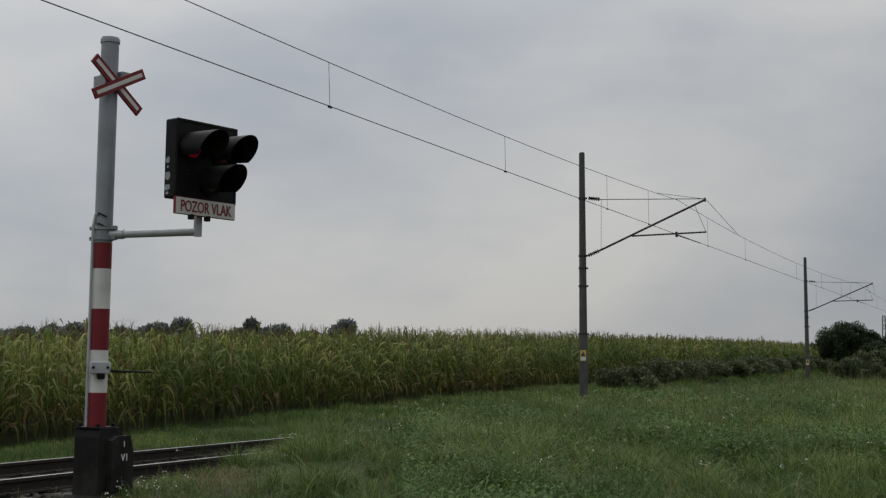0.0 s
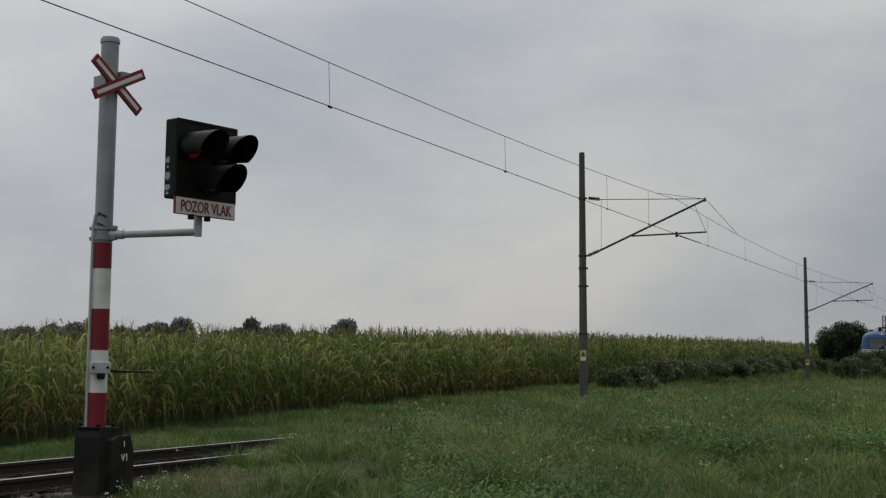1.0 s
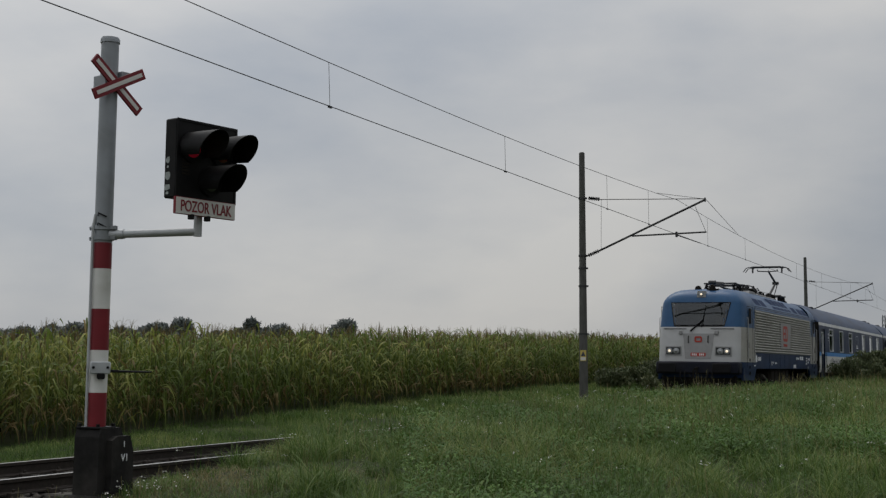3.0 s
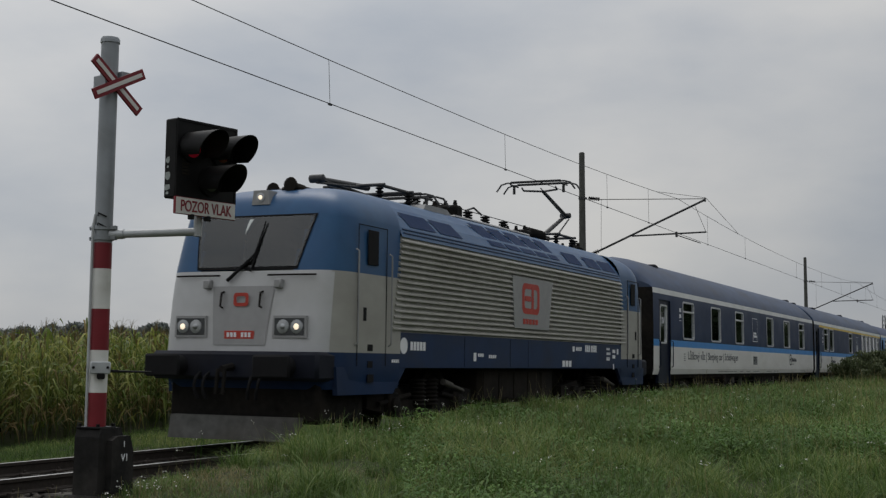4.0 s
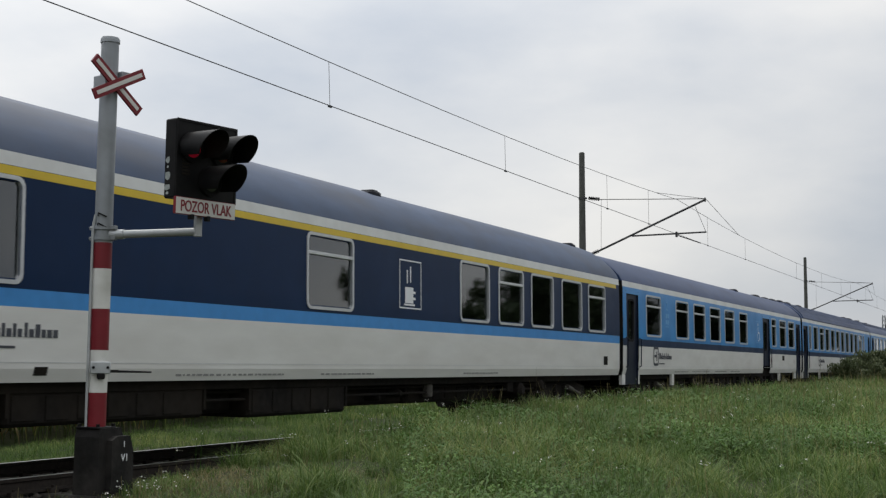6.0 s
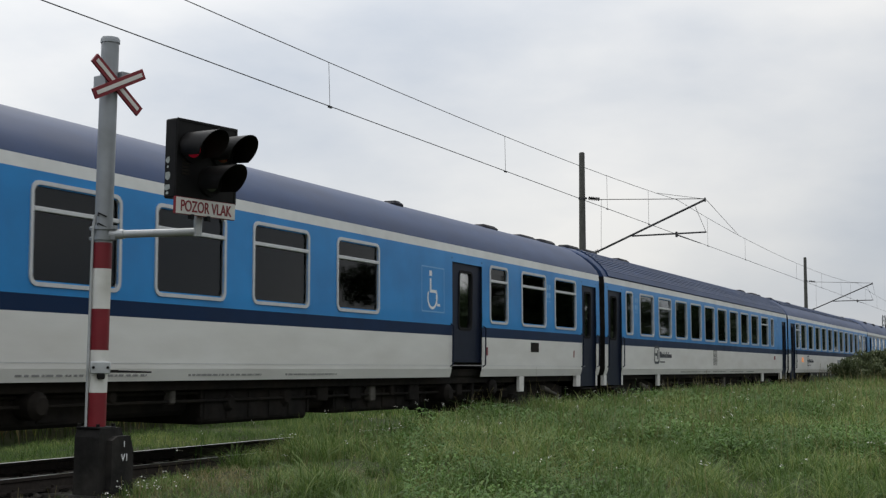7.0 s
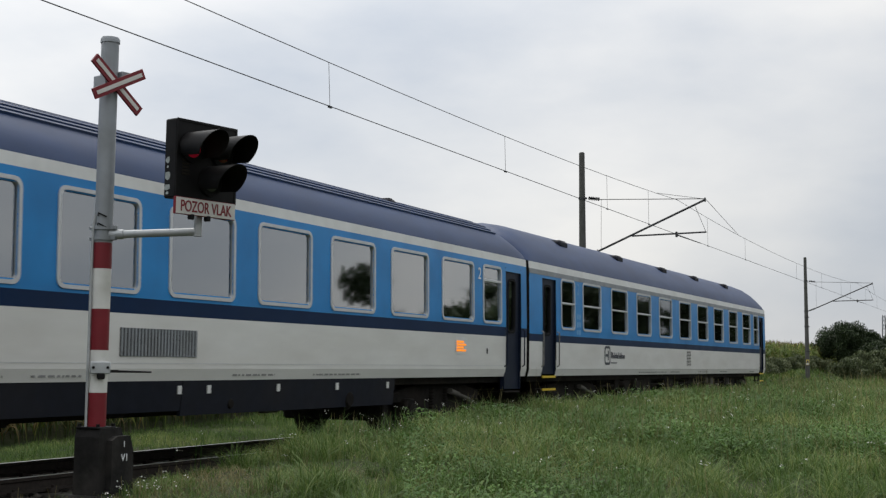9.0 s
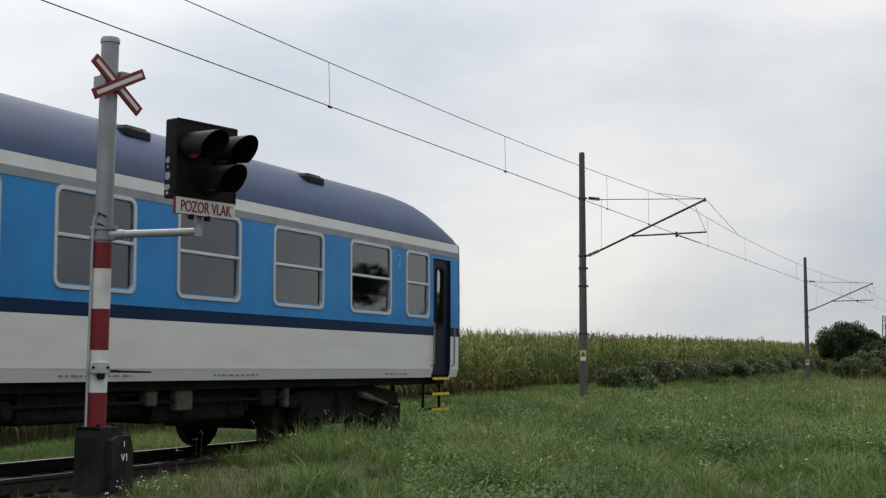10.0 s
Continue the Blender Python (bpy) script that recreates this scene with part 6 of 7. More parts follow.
        for k in (-1, 1):
            w = part("wheelset", m["wheelset"], None, bo)
            w.location, w.scale = (0, k * 1.25, 0.6), (1, 1.3, 1.3)
            for sx in (1, -1):
                ab = part("axle_box", m["axle_box"], None, bo)
                ab.location = (sx * 1.15, k * 1.25, 0.6)
                ab.rotation_euler = (0, 0, 0 if sx > 0 else math.pi)
        for sx in (1, -1):
            for dy in (-0.24, 0.24):
                sp = part("coil_spring", m["coil_spring"], None, bo)
                sp.location, sp.scale = (sx * 1.22, dy, 0.55), (1.5, 1.5, 1.35)
            dm = part("damper", m["damper"], None, bo)
            dm.location = (sx * 1.32, 1.0, 0.85)
    return loco


loco = build_loco()

# ---------------------------------------------------------------- overhead line
def mast(y):
    x = TRACK_X - 3.15
    z0 = float(land(x, y))
    m = thing("catenary_mast", "weathered concrete catenary mast with a hinged bracket", "catenary mast", "masts along the track", at=(x, y, 0))
    g = Geo().lathe((-0.02, 0, z0 - 0.3), (-0.013, 0, 1), [(0, 0.15), (8.2 - z0 + 0.3, 0.095), (8.23 - z0 + 0.3, 0.07)], 18)
    part("pole", g, M_MAST, m)
    for z in (2.1, 3.7, 4.3, 4.72, 6.66):
        r = 0.15 - 0.0066 * z
        g = Geo().lathe((0, 0, z - 0.03), (0, 0, 1), [(0, r), (0, r + 0.02), (0.06, r + 0.02), (0.06, r)], 14)
        g.box(r, r + 0.06, -0.04, 0.04, z - 0.03, z + 0.03, 0.005)
        cl = part("clamp", g, M_TUBE, m)
        cl.location = (-0.02 - 0.013 * (z - z0 + 0.3), 0, 0)
    g = Geo()
    g.tube((0.1, 0, 4.72), (0.5, 0, 4.88), 0.022, n=8)
    g.tube((0.5, 0, 4.88), (4.08, 0, 6.46), 0.036, n=10)
    part("bracket_tube", g, M_TUBE, m)
    part("steady_tube", Geo().tube((1.62, 0, 5.34), (4.1, 0, 5.40), 0.028, n=8), M_TUBE, m)
    part("hanger_rod", Geo().path([(3.72, 0, 6.28), (4.08, 0, 5.42)], 0.008, 5), M_WIRE, m)
    part("top_tie", Geo().path([(0.1, 0, 6.66), (0.55, 0, 6.60), (4.08, 0, 6.48)], 0.013, 6), M_TUBE, m)
    part("drop_rod", Geo().path([(0.56, 0, 6.6), (0.56, 0, 4.9)], 0.006, 5), M_WIRE, m)
    for a, b in (((0.12, 0, 6.66), (0.52, 0, 6.61)), ((0.12, 0, 4.73), (0.5, 0, 4.88))):
        a, b = Vector(a), Vector(b)
        ins = Geo()
        ins.lathe(a, b - a, [((b - a).length * k / 6 + q, w) for k in range(6) for q, w in ((0, 0.025), (0.01, 0.062), (0.03, 0.062), (0.04, 0.025))], 12)
        part("insulator", ins, M_RUBBER, m)
    g = Geo()
    g.box(3.09, 3.15, -0.05, 0.05, 5.26, 5.44, 0.01)
    part("clip", g, M_TUBE, m)
    part("registration_arm", Geo().path([(3.15, 0.0, 5.32), (3.18, 3.0, 5.33)], 0.017, 6), M_TUBE, m)
    g = Geo()
    g.box(-0.02, 0.02, -0.04, 0.04, 6.38, 6.52, 0.008)
    cl = part("tip_clamp", g, M_TUBE, m)
    cl.location = (4.06, 0, 0)
    # yellow danger plate facing along the track towards the crossing
    g = Geo().box(-0.105, 0.105, -0.160, -0.150, 1.20, 1.56, 0.004)
    pl = part("warning_plate", g, M_SIGNYELLOW, m, "small white and yellow electric danger plate")
    g = Geo().prism([(-0.085, 1.36), (0.085, 1.36), (0, 1.53)], -0.164, -0.159)
    part("warning_triangle", g, M_LETTER, pl, smooth=False)
    g = Geo().box(-0.09, 0.09, -0.164, -0.159, 1.225, 1.33)
    part("warning_text_bar", g, M_SIGN, pl, smooth=False)
    return m


M_SIGNYELLOW = material("yellow_sign_enamel", (0.5, 0.40, 0.10), 0.5, spread=0.08)
MASTS = [-4.0, 41.2, 86.4, 138.0, 186.0]
for y in MASTS:
    mast(y)

CONTACT_Z = 5.325


def carrier_z(y):
    """The carrier wire: slack in mid span, lifted at each mast."""
    i = max(0, min(len(MASTS) - 2, sum(1 for m in MASTS if m <= y) - 1))
    q = 2 * (y - MASTS[i]) / (MASTS[i + 1] - MASTS[i]) - 1
    return 6.08 + 0.40 * abs(q) ** 2.2


wire = Geo().tube((TRACK_X, -30, CONTACT_Z + 0.03), (TRACK_X, MASTS[-1], CONTACT_Z), 0.0085, n=6)
contact_wire = tagged(new("contact_wire", mesh_of("contact_wire", wire, M_WIRE)), "taut dark copper contact wire above the track", "overhead wire")
carrier_wire = thing("carrier_wire", "slack carrier wire with droppers above the track", "overhead wire")
g = Geo()
ys = np.arange(-4, 186.1, 2.26)
g.path([(TRACK_X, float(y), carrier_z(float(y))) for y in ys], 0.0075, 6)
part("wire", g, M_WIRE, carrier_wire)
for y0 in MASTS[:-1]:
    for d in (4.2, 10.6, 22.5, 30.3, 37.7, 41.8):
        y = y0 + d
        g = Geo().tube((TRACK_X, y - 0.05, carrier_z(y)), (TRACK_X, y + 0.02, CONTACT_Z), 0.0045, n=5)
        g.box(TRACK_X - 0.015, TRACK_X + 0.015, y - 0.03, y + 0.07, CONTACT_Z - 0.005, CONTACT_Z + 0.03)
        part("dropper", g, M_WIRE, carrier_wire, smooth=False)
for y0 in MASTS[1:-1]:
    x = TRACK_X - 3.15 + 4.08
    g = Geo()
    g.path([(TRACK_X, y0 - 2.6, carrier_z(y0 - 2.6)), (x, y0, 6.47), (TRACK_X, y0 + 9.4, carrier_z(y0 + 9.4))], 0.0075, 6)
    part("bridle_wire", g, M_WIRE, carrier_wire)

# ---------------------------------------------------------------- crossing signal
SIG = Vector((-7.4, 8.92, 0.0))
HEAD, CROSS = Vector((-6.43, 9.06, 0)) - SIG, Vector((-7.25, 9.02, 0)) - SIG
TURN = radians(-12.65)
signal = thing("crossing_signal", "level crossing light signal on a red and white post", "crossing signal", at=SIG)


def on_head(name, geo, mats, parent, label="", at=HEAD, smooth=True):
    ob = part(name, geo, mats, parent, label, smooth)
    if parent is signal:
        ob.location, ob.rotation_euler = at, (0, 0, TURN)
    return ob


def build_signal():
    R0 = 0.079
    for z0, z1, mt, nm in ((0.45, 0.824, M_RED, "red"), (0.824, 1.188, M_POLEWHITE, "white"), (1.188, 1.544, M_RED, "red"), (1.544, 1.892, M_POLEWHITE, "white"), (1.892, 2.118, M_RED, "red")):
        part("post_band", Geo().lathe((0, 0, z0), (0, 0, 1), [(0, R0), (z1 - z0, R0)], 28), mt, signal, nm + " painted band of the post")
    part("post", Geo().lathe((0, 0, 2.118), (0, 0, 1), [(0, R0 - 0.001), (1.5, R0 - 0.001), (1.78, R0 - 0.002)], 28), M_POLEGREY, signal, "grey painted steel post")
    part("post_cap", Geo().lathe((0, 0, 3.885), (0, 0, 1), [(0, R0 + 0.006), (0.03, R0 + 0.006), (0.05, R0 - 0.004), (0.058, 0.03)], 28), M_POLEGREY, signal)
    g = Geo().path([(-0.045, -0.085, 0.5), (-0.045, -0.085, 2.25), (-0.03, -0.075, 2.36)], 0.012, 6)
    part("cable_conduit", g, M_ARMGREY, signal)
    for dz in (2.26, 2.35):
        part("clip", Geo().path([(0.0, -0.08, dz), (0.02, -0.105, dz + 0.02), (0.07, -0.05, dz - 0.01)], 0.007, 5), M_BLACK, signal)
    # arm and clamp
    end = Vector((-6.523, 9.08, 2.203)) - SIG
    d = Vector((end.x, end.y, 0)).normalized()
    g = Geo().tube(d * 0.06 + Vector((0, 0, 2.19)), (end.x, end.y, 2.205), 0.034, n=16)
    g.tube(d * 0.07 + Vector((0, 0, 2.19)), d * 0.2 + Vector((0, 0, 2.192)), 0.042, n=16)
    arm = part("arm", g, M_ARMGREY, signal, "galvanised horizontal tube arm")
    part("arm_riser", Geo().tube((end.x, end.y, 2.165), (end.x, end.y, 2.36), 0.036, n=16), M_ARMGREY, arm)
    g = Geo()
    for dz in (0.0, 0.09):
        g.lathe((0, 0, 2.14 + dz), (0, 0, 1), [(0, R0), (0, R0 + 0.012), (0.035, R0 + 0.012), (0.035, R0)], 24)
        for s in (-1, 1):
            g.box(s * 0.11 - 0.03, s * 0.11 + 0.03, -0.02, 0.02, 2.14 + dz, 2.175 + dz, 0.004)
        g.tube((-0.10, -0.06, 2.157 + dz), (-0.10, 0.06, 2.157 + dz), 0.009, n=6)
    part("arm_clamp", g, M_POLEGREY, signal, smooth=False)
    # small terminal box with a rod
    g = Geo().box(-0.085, 0.085, -0.115, -0.07, 0.985, 1.09, 0.008)
    bx = part("terminal_box", g, M_ARMGREY, signal, "small grey bracket on the post")
    bx.rotation_euler = (0, 0, radians(48))
    for x in (-0.06, 0.06):
        g = Geo().lathe((x, -0.115, 1.04), (0, -1, 0), [(0, 0.013), (0.012, 0.013), (0.014, 0.008)], 6)
        part("bolt", g, M_BLACK, bx, smooth=False)
    part("lug", Geo().box(-0.03, 0.04, -0.125, -0.1, 0.94, 0.99, 0.01), M_BLACK, bx, smooth=False)
    g = Geo().tube((0.04, 0.04, 1.008), (0.13, 0.56, 1.0), 0.013, 0.008, n=6)
    g.box(0.035, 0.075, 0.04, 0.18, 0.998, 1.02, 0.003)
    part("rod", g, M_BLACK, signal)
    # footing
    g = Geo()
    g.prism([(-0.135, -0.05), (0.2, -0.05), (0.19, 0.45), (0.15, 0.525), (-0.1, 0.525), (-0.13, 0.45)], -0.12, 0.14, axis="x")
    ft = part("footing", g, M_BASE, signal, "black tarred block footing", smooth=False)
    g = Geo()
    g.prism([(-0.03, -0.05), (0.27, -0.05), (0.255, 0.33), (0.21, 0.455), (0.04, 0.455), (-0.03, 0.42)], 0.0, 0.2, axis="x")
    part("front_block", g, M_BASE, ft, smooth=False)
    g = Geo().box(-0.2, 0.24, -0.2, 0.3, -0.2, -0.04, 0.03)
    part("plinth", g, M_BASE, ft, smooth=False)
    g = Geo()
    for x, y in ((-0.1, -0.1), (0.1, -0.1), (0.1, 0.1), (-0.1, 0.1)):
        g.tube((x, y, 0.52), (x, y, 0.56), 0.016, n=6)
    g.box(-0.12, 0.12, -0.12, 0.12, 0.515, 0.535, 0.005)
    part("base_plate", g, M_BLACK, ft, smooth=False)
    lettering("V1", 0.09, M_LETTERWHITE, ft, "number_mark", (0.202, 0.09, 0.24))
    lettering("1", 0.075, M_LETTERWHITE, ft, "number_mark", (0.202, 0.11, 0.36))
    # crossbuck
    P = [Vector((0, -0.375, 3.70)), Vector((0, 0.128, 3.30)), Vector((0, -0.385, 3.375)), Vector((0, 0.142, 3.645))]
    for k, (a, b) in enumerate(((P[0], P[1]), (P[2], P[3]))):
        d = (b - a).normalized()
        n = Vector((0, -d.z, d.y))
        xo = -0.03 + 0.024 * k
        def bar(w, cut, xa, xb, mat_):
            pts = [a + d * cut - n * w * 0.6, a + d * cut * 0 + n * w, b - d * cut + n * w * 0.6, b - n * w]
            pts = [a + d * cut - n * w, a + d * cut + n * w, b - d * cut + n * w, b - d * cut - n * w]
            return Geo().prism([(p.y, p.z) for p in pts], xa, xb, axis="x")
        board = on_head("crossbuck_board", bar(0.047, 0.0, xo, xo + 0.022, None), M_RED, signal, "red-edged board of the crossbuck", CROSS, False)
        part("white_stripe", bar(0.017, 0.03, xo + 0.022, xo + 0.026, None), M_SIGN, board, smooth=False)
    g = Geo()
    g.box(-0.2, -0.036, -0.24, -0.2, 3.46, 3.58, 0.006)
    g.box(-0.2, -0.036, -0.06, 0.05, 3.56, 3.64, 0.006)
    g.lathe((-0.12, -0.1, 3.46), (0, 0, 1), [(0, 0.085), (0.0, 0.1), (0.05, 0.1), (0.05, 0.085)], 20)
    br = part("crossbuck_bracket", g, M_POLEGREY, signal, smooth=False)
    br.location, br.rotation_euler = CROSS, (0, 0, TURN)
    # signal head
    g = Geo().box(-0.15, 0.0, -0.345, 0.335, 2.46, 3.13, 0.012)
    hd = on_head("signal_head", g, M_BLACK, signal, "black square signal head with flaking paint", smooth=False)
    g = Geo()
    g.box(0.0, 0.006, -0.345, -0.325, 2.46, 3.13)
    g.box(0.0, 0.006, 0.315, 0.335, 2.46, 3.13)
    g.box(0.0, 0.006, -0.325, 0.315, 3.11, 3.13)
    part("rim", g, M_BLACK, hd, smooth=False)
    r = random.Random(3)
    for y, z, w, h in ((-0.347, 2.55, 0.05, 0.07), (-0.347, 2.65, 0.04, 0.09), (-0.347, 2.78, 0.03, 0.08), (-0.347, 2.50, 0.02, 0.03), (-0.347, 2.72, 0.015, 0.03)):
        pts = [(-0.1 + w * r.uniform(0.6, 1) * math.cos(i * 0.785), z + h * 0.5 * r.uniform(0.6, 1) * math.sin(i * 0.785)) for i in range(8)]
        g = Geo().add([(p[0], y, p[1]) for p in pts], [tuple(range(8))])
        part("flaked_patch", g, M_FLAKE, hd, smooth=False)
    for y, z, mt, lb in ((-0.19, 2.893, M_LIT, "glowing red lens"), (0.145, 2.893, M_LENS, "dark red lens"), (0.025, 2.63, M_CLEARLENS, "dark clear lens")):
        ring = part("lens_ring", Geo().lathe((0, y, z), (1, 0, 0), [(0, 0.125), (0.03, 0.125), (0.03, 0.105)], 28), M_BLACK, hd)
        part("lens", Geo().lathe((0.0, y, z), (1, 0, 0), [(0, 0.104), (0.02, 0.1), (0.04, 0.07), (0.048, 0.02)], 24), mt, ring, lb)
        g = Geo()
        n = 22
        for rr in (0.132, 0.125):
            for i in range(n + 1):
                a = radians(-36 + 252 * i / n)
                low = (1 - math.sin(a)) / 2
                L = 0.39 - 0.2 * low
                g.v.append((0.02, y + rr * math.cos(a), z + rr * math.sin(a)))
                g.v.append((L, y + rr * 1.04 * math.cos(a), z - 0.01 + rr * 1.0 * math.sin(a)))
        m = 2 * (n + 1)
        for i in range(n):
            g.f.append((2 * i, 2 * i + 1, 2 * i + 3, 2 * i + 2))
            g.f.append((m + 2 * i, m + 2 * i + 2, m + 2 * i + 3, m + 2 * i + 1))
            g.f.append((2 * i + 1, m + 2 * i + 1, m + 2 * i + 3, 2 * i + 3))
        g.m = [0] * len(g.f)
        part("visor", g, M_BLACK, ring, "black hood over the lens")
    g = Geo()
    for k in range(5):
        g.box(0.0, 0.008, -0.28, -0.2, 2.66 + k * 0.028, 2.676 + k * 0.028)
    part("vent_slot", g, M_UNDER, hd, smooth=False)
    # text plate
    g = Geo().box(-0.02, 0.012, -0.347, 0.325, 2.325, 2.47, 0.004)
    pl = on_head("text_plate", g, M_TEXTRED, signal, "white plate warning of trains in red letters", smooth=False)
    part("plate_face", Geo().box(0.012, 0.015, -0.342, 0.320, 2.330, 2.465), M_SIGN, pl, smooth=False)
    lettering("POZOR VLAK", 0.132, M_TEXTRED, pl, "plate_letters", (0.0175, -0.012, 2.353), squeeze=0.71, align="CENTER", bold=0.0015)
    g = Geo()
    for y in (-0.16, 0.02):
        g.box(-0.03, 0.02, y - 0.02, y + 0.02, 2.29, 2.335, 0.005)
    part("plate_clip", g, M_BLACK, pl, smooth=False)


build_signal()

# ---------------------------------------------------------------- markings and fittings of the coaches
def outline_sign(parent, y0, y1, z0, z1, mat, name, label):
    """A thin upright rectangle on the side, the frame of a pictogram."""
    g = Geo()
    t = 0.022
    for a, b, c, d in ((y0, y1, z0, z0 + t), (y0, y1, z1 - t, z1), (y0, y0 + t, z0 + t, z1 - t), (y1 - t, y1, z0 + t, z1 - t)):
        g.add([(side_x(c) + 0.004, a, c), (side_x(c) + 0.004, b, c), (side_x(d) + 0.004, b, d), (side_x(d) + 0.004, a, d)], [(0, 1, 2, 3)])
    return part(name, g, mat, parent, label, smooth=False)


def side_quads(parent, quads, mat, name, label=""):
    g = Geo()
    for y0, y1, z0, z1 in quads:
        g.add([(side_x(z0) + 0.0045, y0, z0), (side_x(z0) + 0.0045, y1, z0), (side_x(z1) + 0.0045, y1, z1), (side_x(z1) + 0.0045, y0, z1)], [(0, 1, 2, 3)])
    return part(name, g, mat, parent, label, smooth=False)


def side_ring(parent, y, z, r, w, mat, name, a0=0, a1=360):
    g = Geo()
    n = 24
    pts = [radians(a0 + (a1 - a0) * i / n) for i in range(n + 1)]
    for a, b in zip(pts[:-1], pts[1:]):
        g.add([(side_x(z) + 0.0045, y + q * math.cos(t), z + q * math.sin(t)) for q, t in ((r, a), (r, b), (r - w, b), (r - w, a))], [(0, 1, 2, 3)])
    return part(name, g, mat, parent, smooth=False)


def grille(parent, y0, y1, z0, z1, slats, mat, label, upright=False):
    """A framed grille with single slats."""
    x = side_x((z0 + z1) / 2)
    g = Geo()
    g.box(x, x + 0.004, y0, y1, z0, z1)
    gr = part("grille", g, M_UNDER, parent, label, smooth=False)
    for k in range(slats):
        if upright:
            y = y0 + (y1 - y0) * (k + 0.2) / slats
            g = Geo().box(x + 0.004, x + 0.014, y, y + (y1 - y0) * 0.55 / slats, z0, z1)
        else:
            z = z0 + (z1 - z0) * (k + 0.2) / slats
            g = Geo().box(x + 0.004, x + 0.014, y0, y1, z, z + (z1 - z0) * 0.5 / slats)
        part("slat", g, mat, gr, smooth=False)
    return gr


def fit_lettering(words, y0, y1, z, height, mat, parent, name, label):
    """Letters squeezed to run from y0 to y1."""
    ob = lettering(words, height, mat, parent, name, (side_x(z) + 0.002, y0, z), label, bold=0.001)
    xs = [v.co.y for v in ob.data.vertices]
    k = (y1 - y0) / (max(xs) - min(xs))
    for v in ob.data.vertices:
        v.co.y = (v.co.y - min(xs)) * k
    return ob


def sill_line(parent, L, z=1.06):
    g = Geo().box(side_x(z) - 0.002, side_x(z) + 0.003, 2.0, L - 1.2, z, z + 0.008)
    part("sill_seam", g, M_ALU, parent, smooth=False)


# sleeping car
fit_lettering("Lůžkový vůz | Sleeping car | Schlafwagen", 3.8, 10.52, 1.28, 0.32, M_LETTER, sleeping_car, "side_lettering", "dark grey words along the white side")
side_quads(sleeping_car, [(3.3, 3.5, 1.42, 1.44), (3.3, 3.5, 1.3, 1.32), (3.3, 3.5, 1.36, 1.38), (3.3, 3.5, 1.24, 1.26)], M_LETTER, "small_pictogram_bars")
outline_sign(sleeping_car, 13.0, 13.85, 1.97, 2.80, M_LETTERWHITE, "bed_sign", "white outlined bed pictogram")
side_quads(sleeping_car, [(13.12, 13.16, 2.02, 2.32), (13.16, 13.72, 2.12, 2.2), (13.68, 13.72, 2.02, 2.12), (13.2, 13.66, 2.23, 2.3)], M_LETTERWHITE, "bed_pictogram")
side_quads(sleeping_car, [(12.55, 12.56, 1.05, 1.56), (14.3, 14.31, 1.05, 1.56), (12.55, 14.31, 1.055, 1.065)], M_ALU, "hatch_seam")
grille(sleeping_car, 13.1, 13.75, 1.16, 1.45, 10, M_POLEGREY, "square grey ventilation grille")
logo(sleeping_car, 20.5, 1.38, 0.44, M_LETTER)
small_print(sleeping_car, [(7.7, 10.4), (10.9, 11.4), (12.0, 12.6), (13.2, 14.2), (15.6, 16.6), (17.0, 18.0), (23.0, 24.2)], 0.915, 0.10, M_PRINT)
pictograms(sleeping_car, 2.85, 2.72, M_LETTERWHITE, 4, 0.22)
sill_line(sleeping_car, 26.4)
side_quads(sleeping_car, [(0.16, 0.64, 1.62, 1.8)], M_BAND, "end_band")
side_quads(sleeping_car, [(0.16, 0.64, 0.95, 1.6)], M_WHITE, "end_panel", "white panel beside the door")
# dining car
outline_sign(bistro_car, 14.4, 15.2, 1.97, 2.76, M_LETTERWHITE, "cup_sign", "white outlined coffee cup pictogram")
side_quads(bistro_car, [(14.6, 14.9, 2.06, 2.32), (14.9, 14.98, 2.22, 2.26), (14.9, 14.98, 2.12, 2.16), (14.56, 14.96, 2.02, 2.05), (14.66, 14.7, 2.38, 2.6), (14.78, 14.82, 2.4, 2.66)], M_LETTERWHITE, "cup_pictogram")
logo(bistro_car, 5.2, 1.38, 0.42, M_LETTER)
lettering("1", 0.34, M_LETTERWHITE, bistro_car, "class_numeral", (side_x(2.6) + 0.004, 2.45, 2.58), "white class numeral")
pictograms(bistro_car, 2.45, 2.5, M_LETTERWHITE, 4, 0.26)
small_print(bistro_car, [(8.6, 11.0), (12.0, 13.6), (17.0, 18.6)], 0.915, 0.10, M_PRINT)
side_quads(bistro_car, [(2.1, 2.2, 1.3, 1.5), (25.0, 25.3, 1.1, 1.3), (6.2, 6.4, 0.93, 1.02)], M_UNDER, "side_fitting")
sill_line(bistro_car, 26.4)
# open coach
outline_sign(family_car, 16.36, 17.26, 1.95, 2.72, M_LETTERBLUE, "wheelchair_sign", "pale blue outlined wheelchair pictogram")
side_ring(family_car, 16.78, 2.2, 0.2, 0.045, M_LETTERWHITE, "wheelchair_wheel", 150, 380)
side_quads(family_car, [(16.68, 16.74, 2.28, 2.52), (16.74, 16.94, 2.28, 2.33), (16.66, 16.76, 2.56, 2.65), (16.92, 16.97, 2.1, 2.3), (16.96, 17.08, 2.06, 2.1)], M_LETTERWHITE, "wheelchair_pictogram")
logo(family_car, 3.1, 1.34, 0.5, M_LETTER)
lettering("2", 0.34, M_LETTERBLUE, family_car, "class_numeral", (side_x(2.6) + 0.004, 4.15, 2.6), "pale blue class numeral")
pictograms(family_car, 4.1, 2.5, M_LETTERBLUE, 4, 0.36)
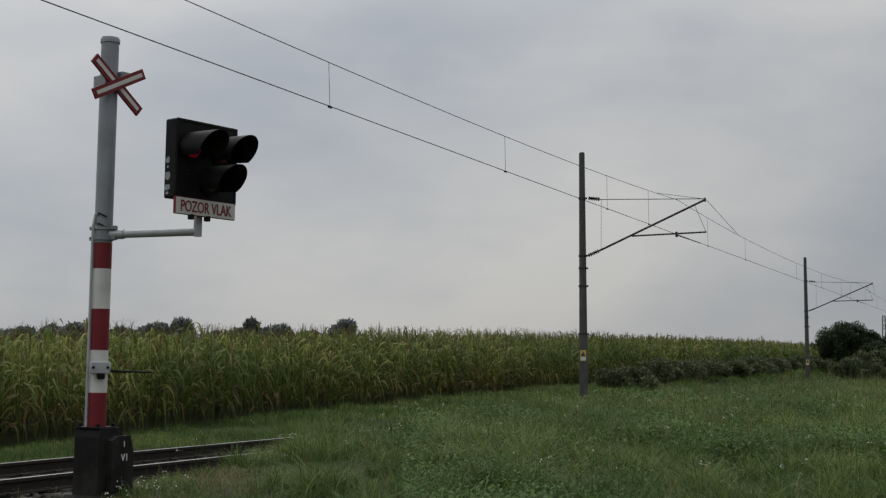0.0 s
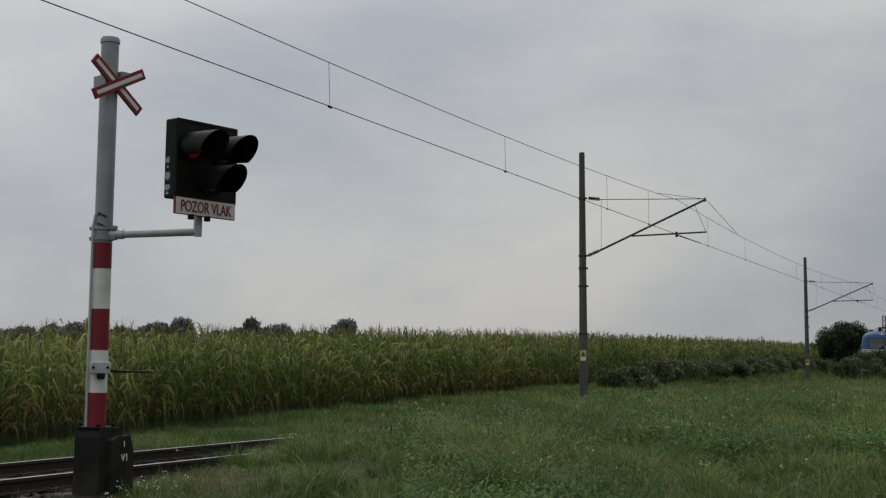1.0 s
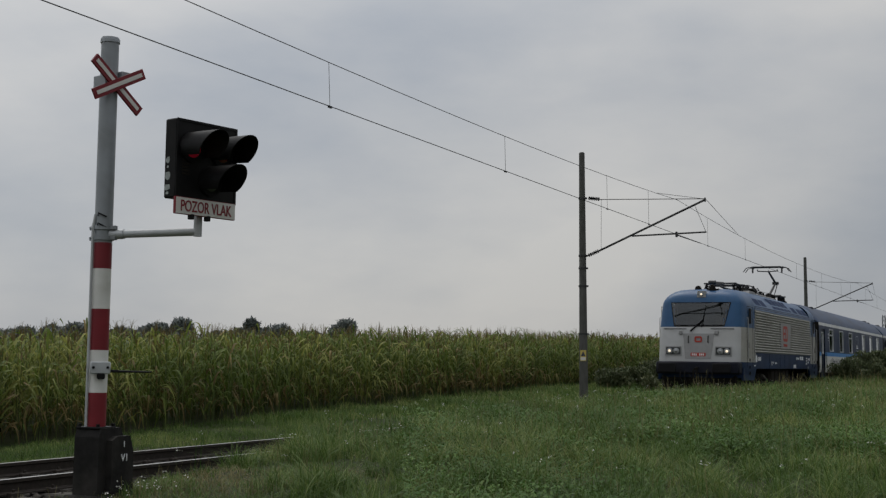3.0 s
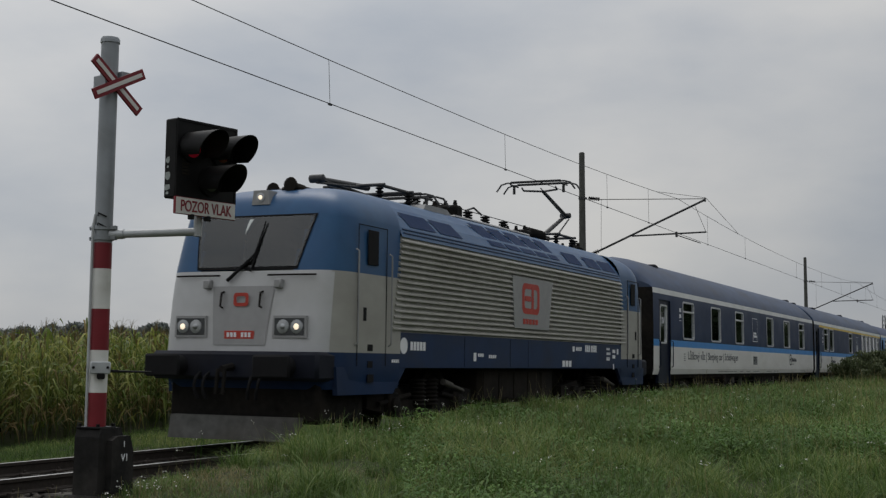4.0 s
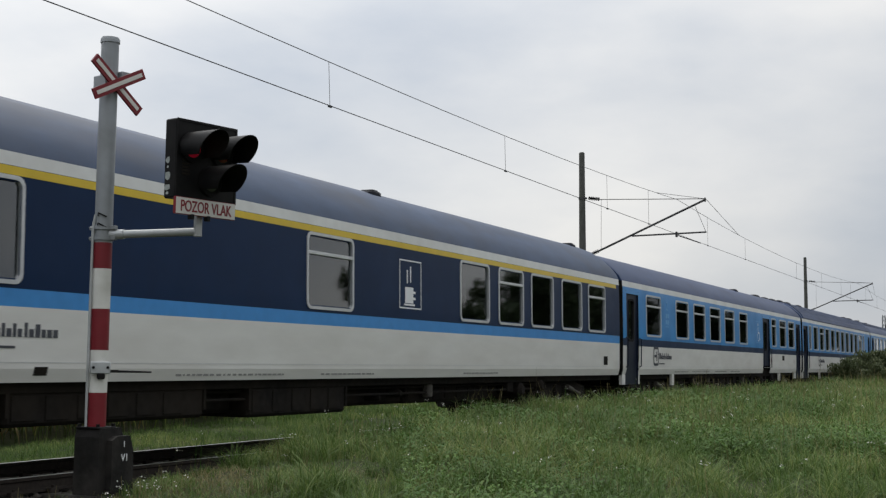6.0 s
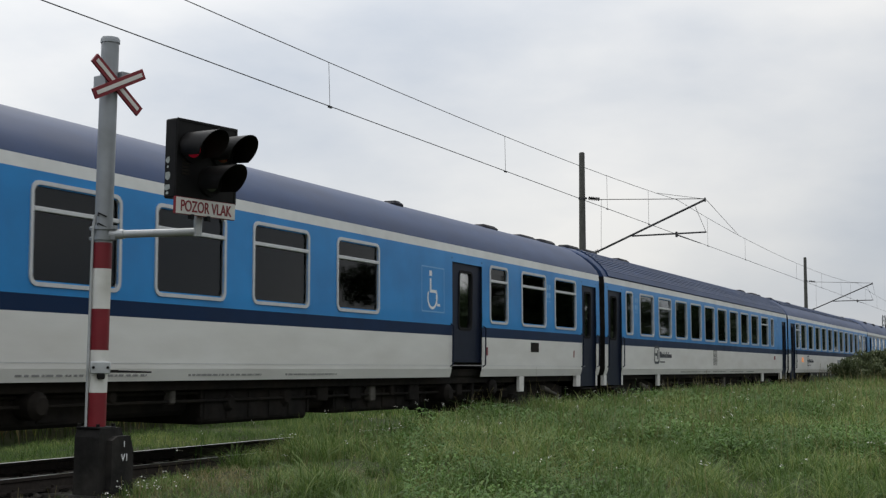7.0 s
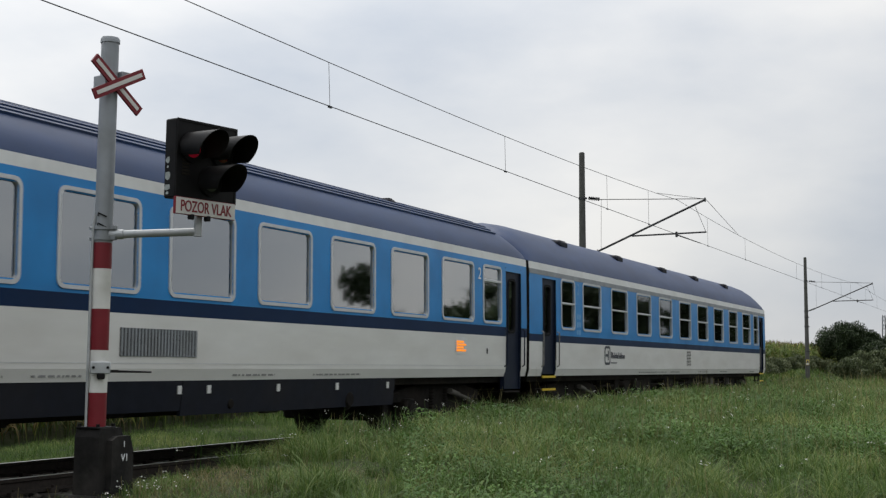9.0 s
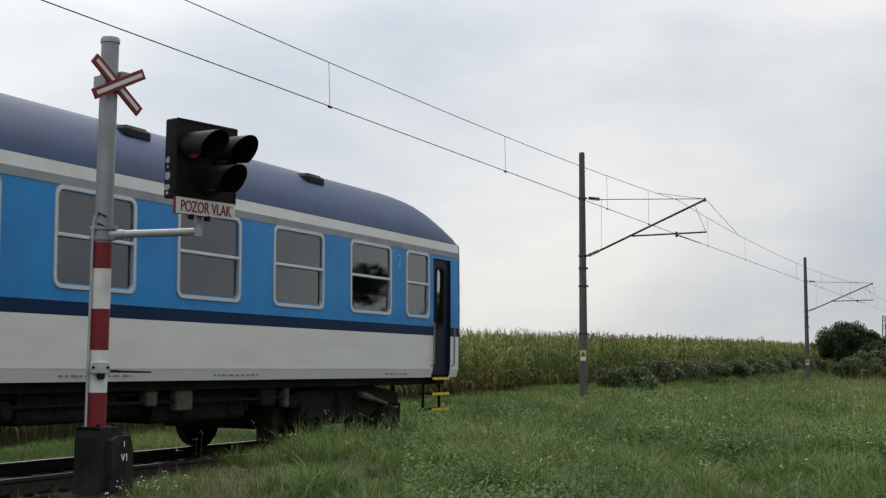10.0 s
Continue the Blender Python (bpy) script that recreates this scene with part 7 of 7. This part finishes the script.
pictograms(family_car, 22.32, 2.75, M_LETTERBLUE, 5, 0.26)
small_print(family_car, [(5.1, 6.6), (7.1, 9.2), (10.0, 11.6), (12.2, 13.6)], 0.915, 0.11, M_PRINT)
side_quads(family_car, [(21.4, 21.86, 1.34, 1.53)], M_UNDER, "side_display", "dark destination display")
side_quads(family_car, [(19.1, 19.2, 1.25, 1.4), (24.0, 24.06, 1.25, 1.4)], M_RED, "side_fitting")
sill_line(family_car, 26.0)
# ribbed coach
logo(ribbed_car, 4.62, 1.38, 0.48, M_LETTER)
pictograms(ribbed_car, 2.62, 2.78, M_LETTERBLUE, 5, 0.28)
pictograms(ribbed_car, 21.75, 2.78, M_LETTERBLUE, 5, 0.36)
grille(ribbed_car, 11.16, 11.65, 1.12, 1.58, 12, M_WHITE, "white ventilation louvre")
small_print(ribbed_car, [(7.2, 10.8), (11.2, 13.0), (13.6, 15.6), (16.2, 17.4)], 0.91, 0.11, M_PRINT)
side_quads(ribbed_car, [(21.1, 21.4, 1.36, 1.5)], M_RED, "side_fitting")
sill_line(ribbed_car, 24.15, 1.0)
# air-conditioned coach
logo(modern_car, 4.86, 1.36, 0.46, M_LETTER)
gr = grille(modern_car, 13.75, 15.2, 1.14, 1.46, 24, M_POLEGREY, "long grey air intake grille", True)
for y, z in ((3.24, 1.3), (22.85, 1.3)):
    side_quads(modern_car, [(y - 0.04, y + 0.48, z - 0.04, z + 0.26)], M_STRIPE, "display_frame")
    g = Geo()
    for k in range(4):
        g.box(0, 0.004, 0.0, 0.4 - 0.1 * (k % 2), 0.012 + 0.05 * k, 0.045 + 0.05 * k)
    d = part("destination_display", g, M_AMBER, modern_car, "lit amber destination display", smooth=False)
    d.location = (side_x(z) + 0.008, y, z)
lettering("2", 0.36, M_LETTERWHITE, modern_car, "class_numeral", (side_x(2.6) + 0.004, 2.88, 2.6), "white class numeral")
pictograms(modern_car, 2.86, 2.5, M_LETTERWHITE, 4, 0.22)
lettering("2", 0.3, M_LETTERWHITE, modern_car, "class_numeral", (side_x(2.6) + 0.004, 23.8, 2.64), "white class numeral")
small_print(modern_car, [(8.5, 10.2), (10.6, 12.0), (12.4, 13.2), (16.0, 17.0), (18.0, 19.4)], 0.91, 0.10, M_PRINT)
side_quads(modern_car, [(2.1, 2.16, 1.3, 1.4), (24.2, 24.26, 1.28, 1.38)], M_UNDER, "side_fitting")
sill_line(modern_car, 26.4)
# last coach
logo(last_car, 5.25, 1.32, 0.44, M_LETTER)
lettering("2", 0.34, M_LETTERBLUE, last_car, "class_numeral", (side_x(2.6) + 0.004, 3.06, 2.64), "pale blue class numeral")
pictograms(last_car, 3.04, 2.2, M_LETTERBLUE, 3, 0.3)
lettering("2", 0.3, M_LETTERBLUE, last_car, "class_numeral", (side_x(2.6) + 0.004, 21.93, 2.62), "pale blue class numeral")
grille(last_car, 12.75, 13.2, 1.1, 1.52, 10, M_WHITE, "white ventilation louvre")
small_print(last_car, [(7.9, 10.6), (11.0, 12.0), (14.2, 15.4), (17.0, 18.0), (21.6, 22.4)], 0.91, 0.11, M_PRINT)
sill_line(last_car, 24.4, 1.0)


# ---------------------------------------------------------------- movement
def motions():
    train = [(loco, 126.3), (sleeping_car, 143.45), (bistro_car, 170.0), (family_car, 196.4), (ribbed_car, 222.5), (modern_car, 246.65), (last_car, 272.9)]
    behind = [(0.0, 0.8), (1.5, 0.8), (2.5, 0.75), (3.5, 0.4), (4.0, 0.3), (4.5, 0.05), (5.0, 0.0), (5.5, -0.12), (6.0, -0.08), (7.0, 0.02), (8.0, 0.0), (9.0, 0.0), (10.0, 0.0)]
    for vehicle, start in train:
        walk(vehicle, [(t, pose(TRACK_X, start + late - SPEED * t, 0)) for t, late in behind])
    # the wires rise a little while the pantograph passes under them
    lift = [(0.0, 0.0), (3.0, 0.0), (3.8, 0.03), (4.4, 0.06), (5.0, 0.05), (6.0, 0.01), (7.0, 0.0), (10.0, 0.0)]
    for wire_ in (contact_wire, carrier_wire):
        walk(wire_, [(t, pose(0, 0, z)) for t, z in lift])


motions()
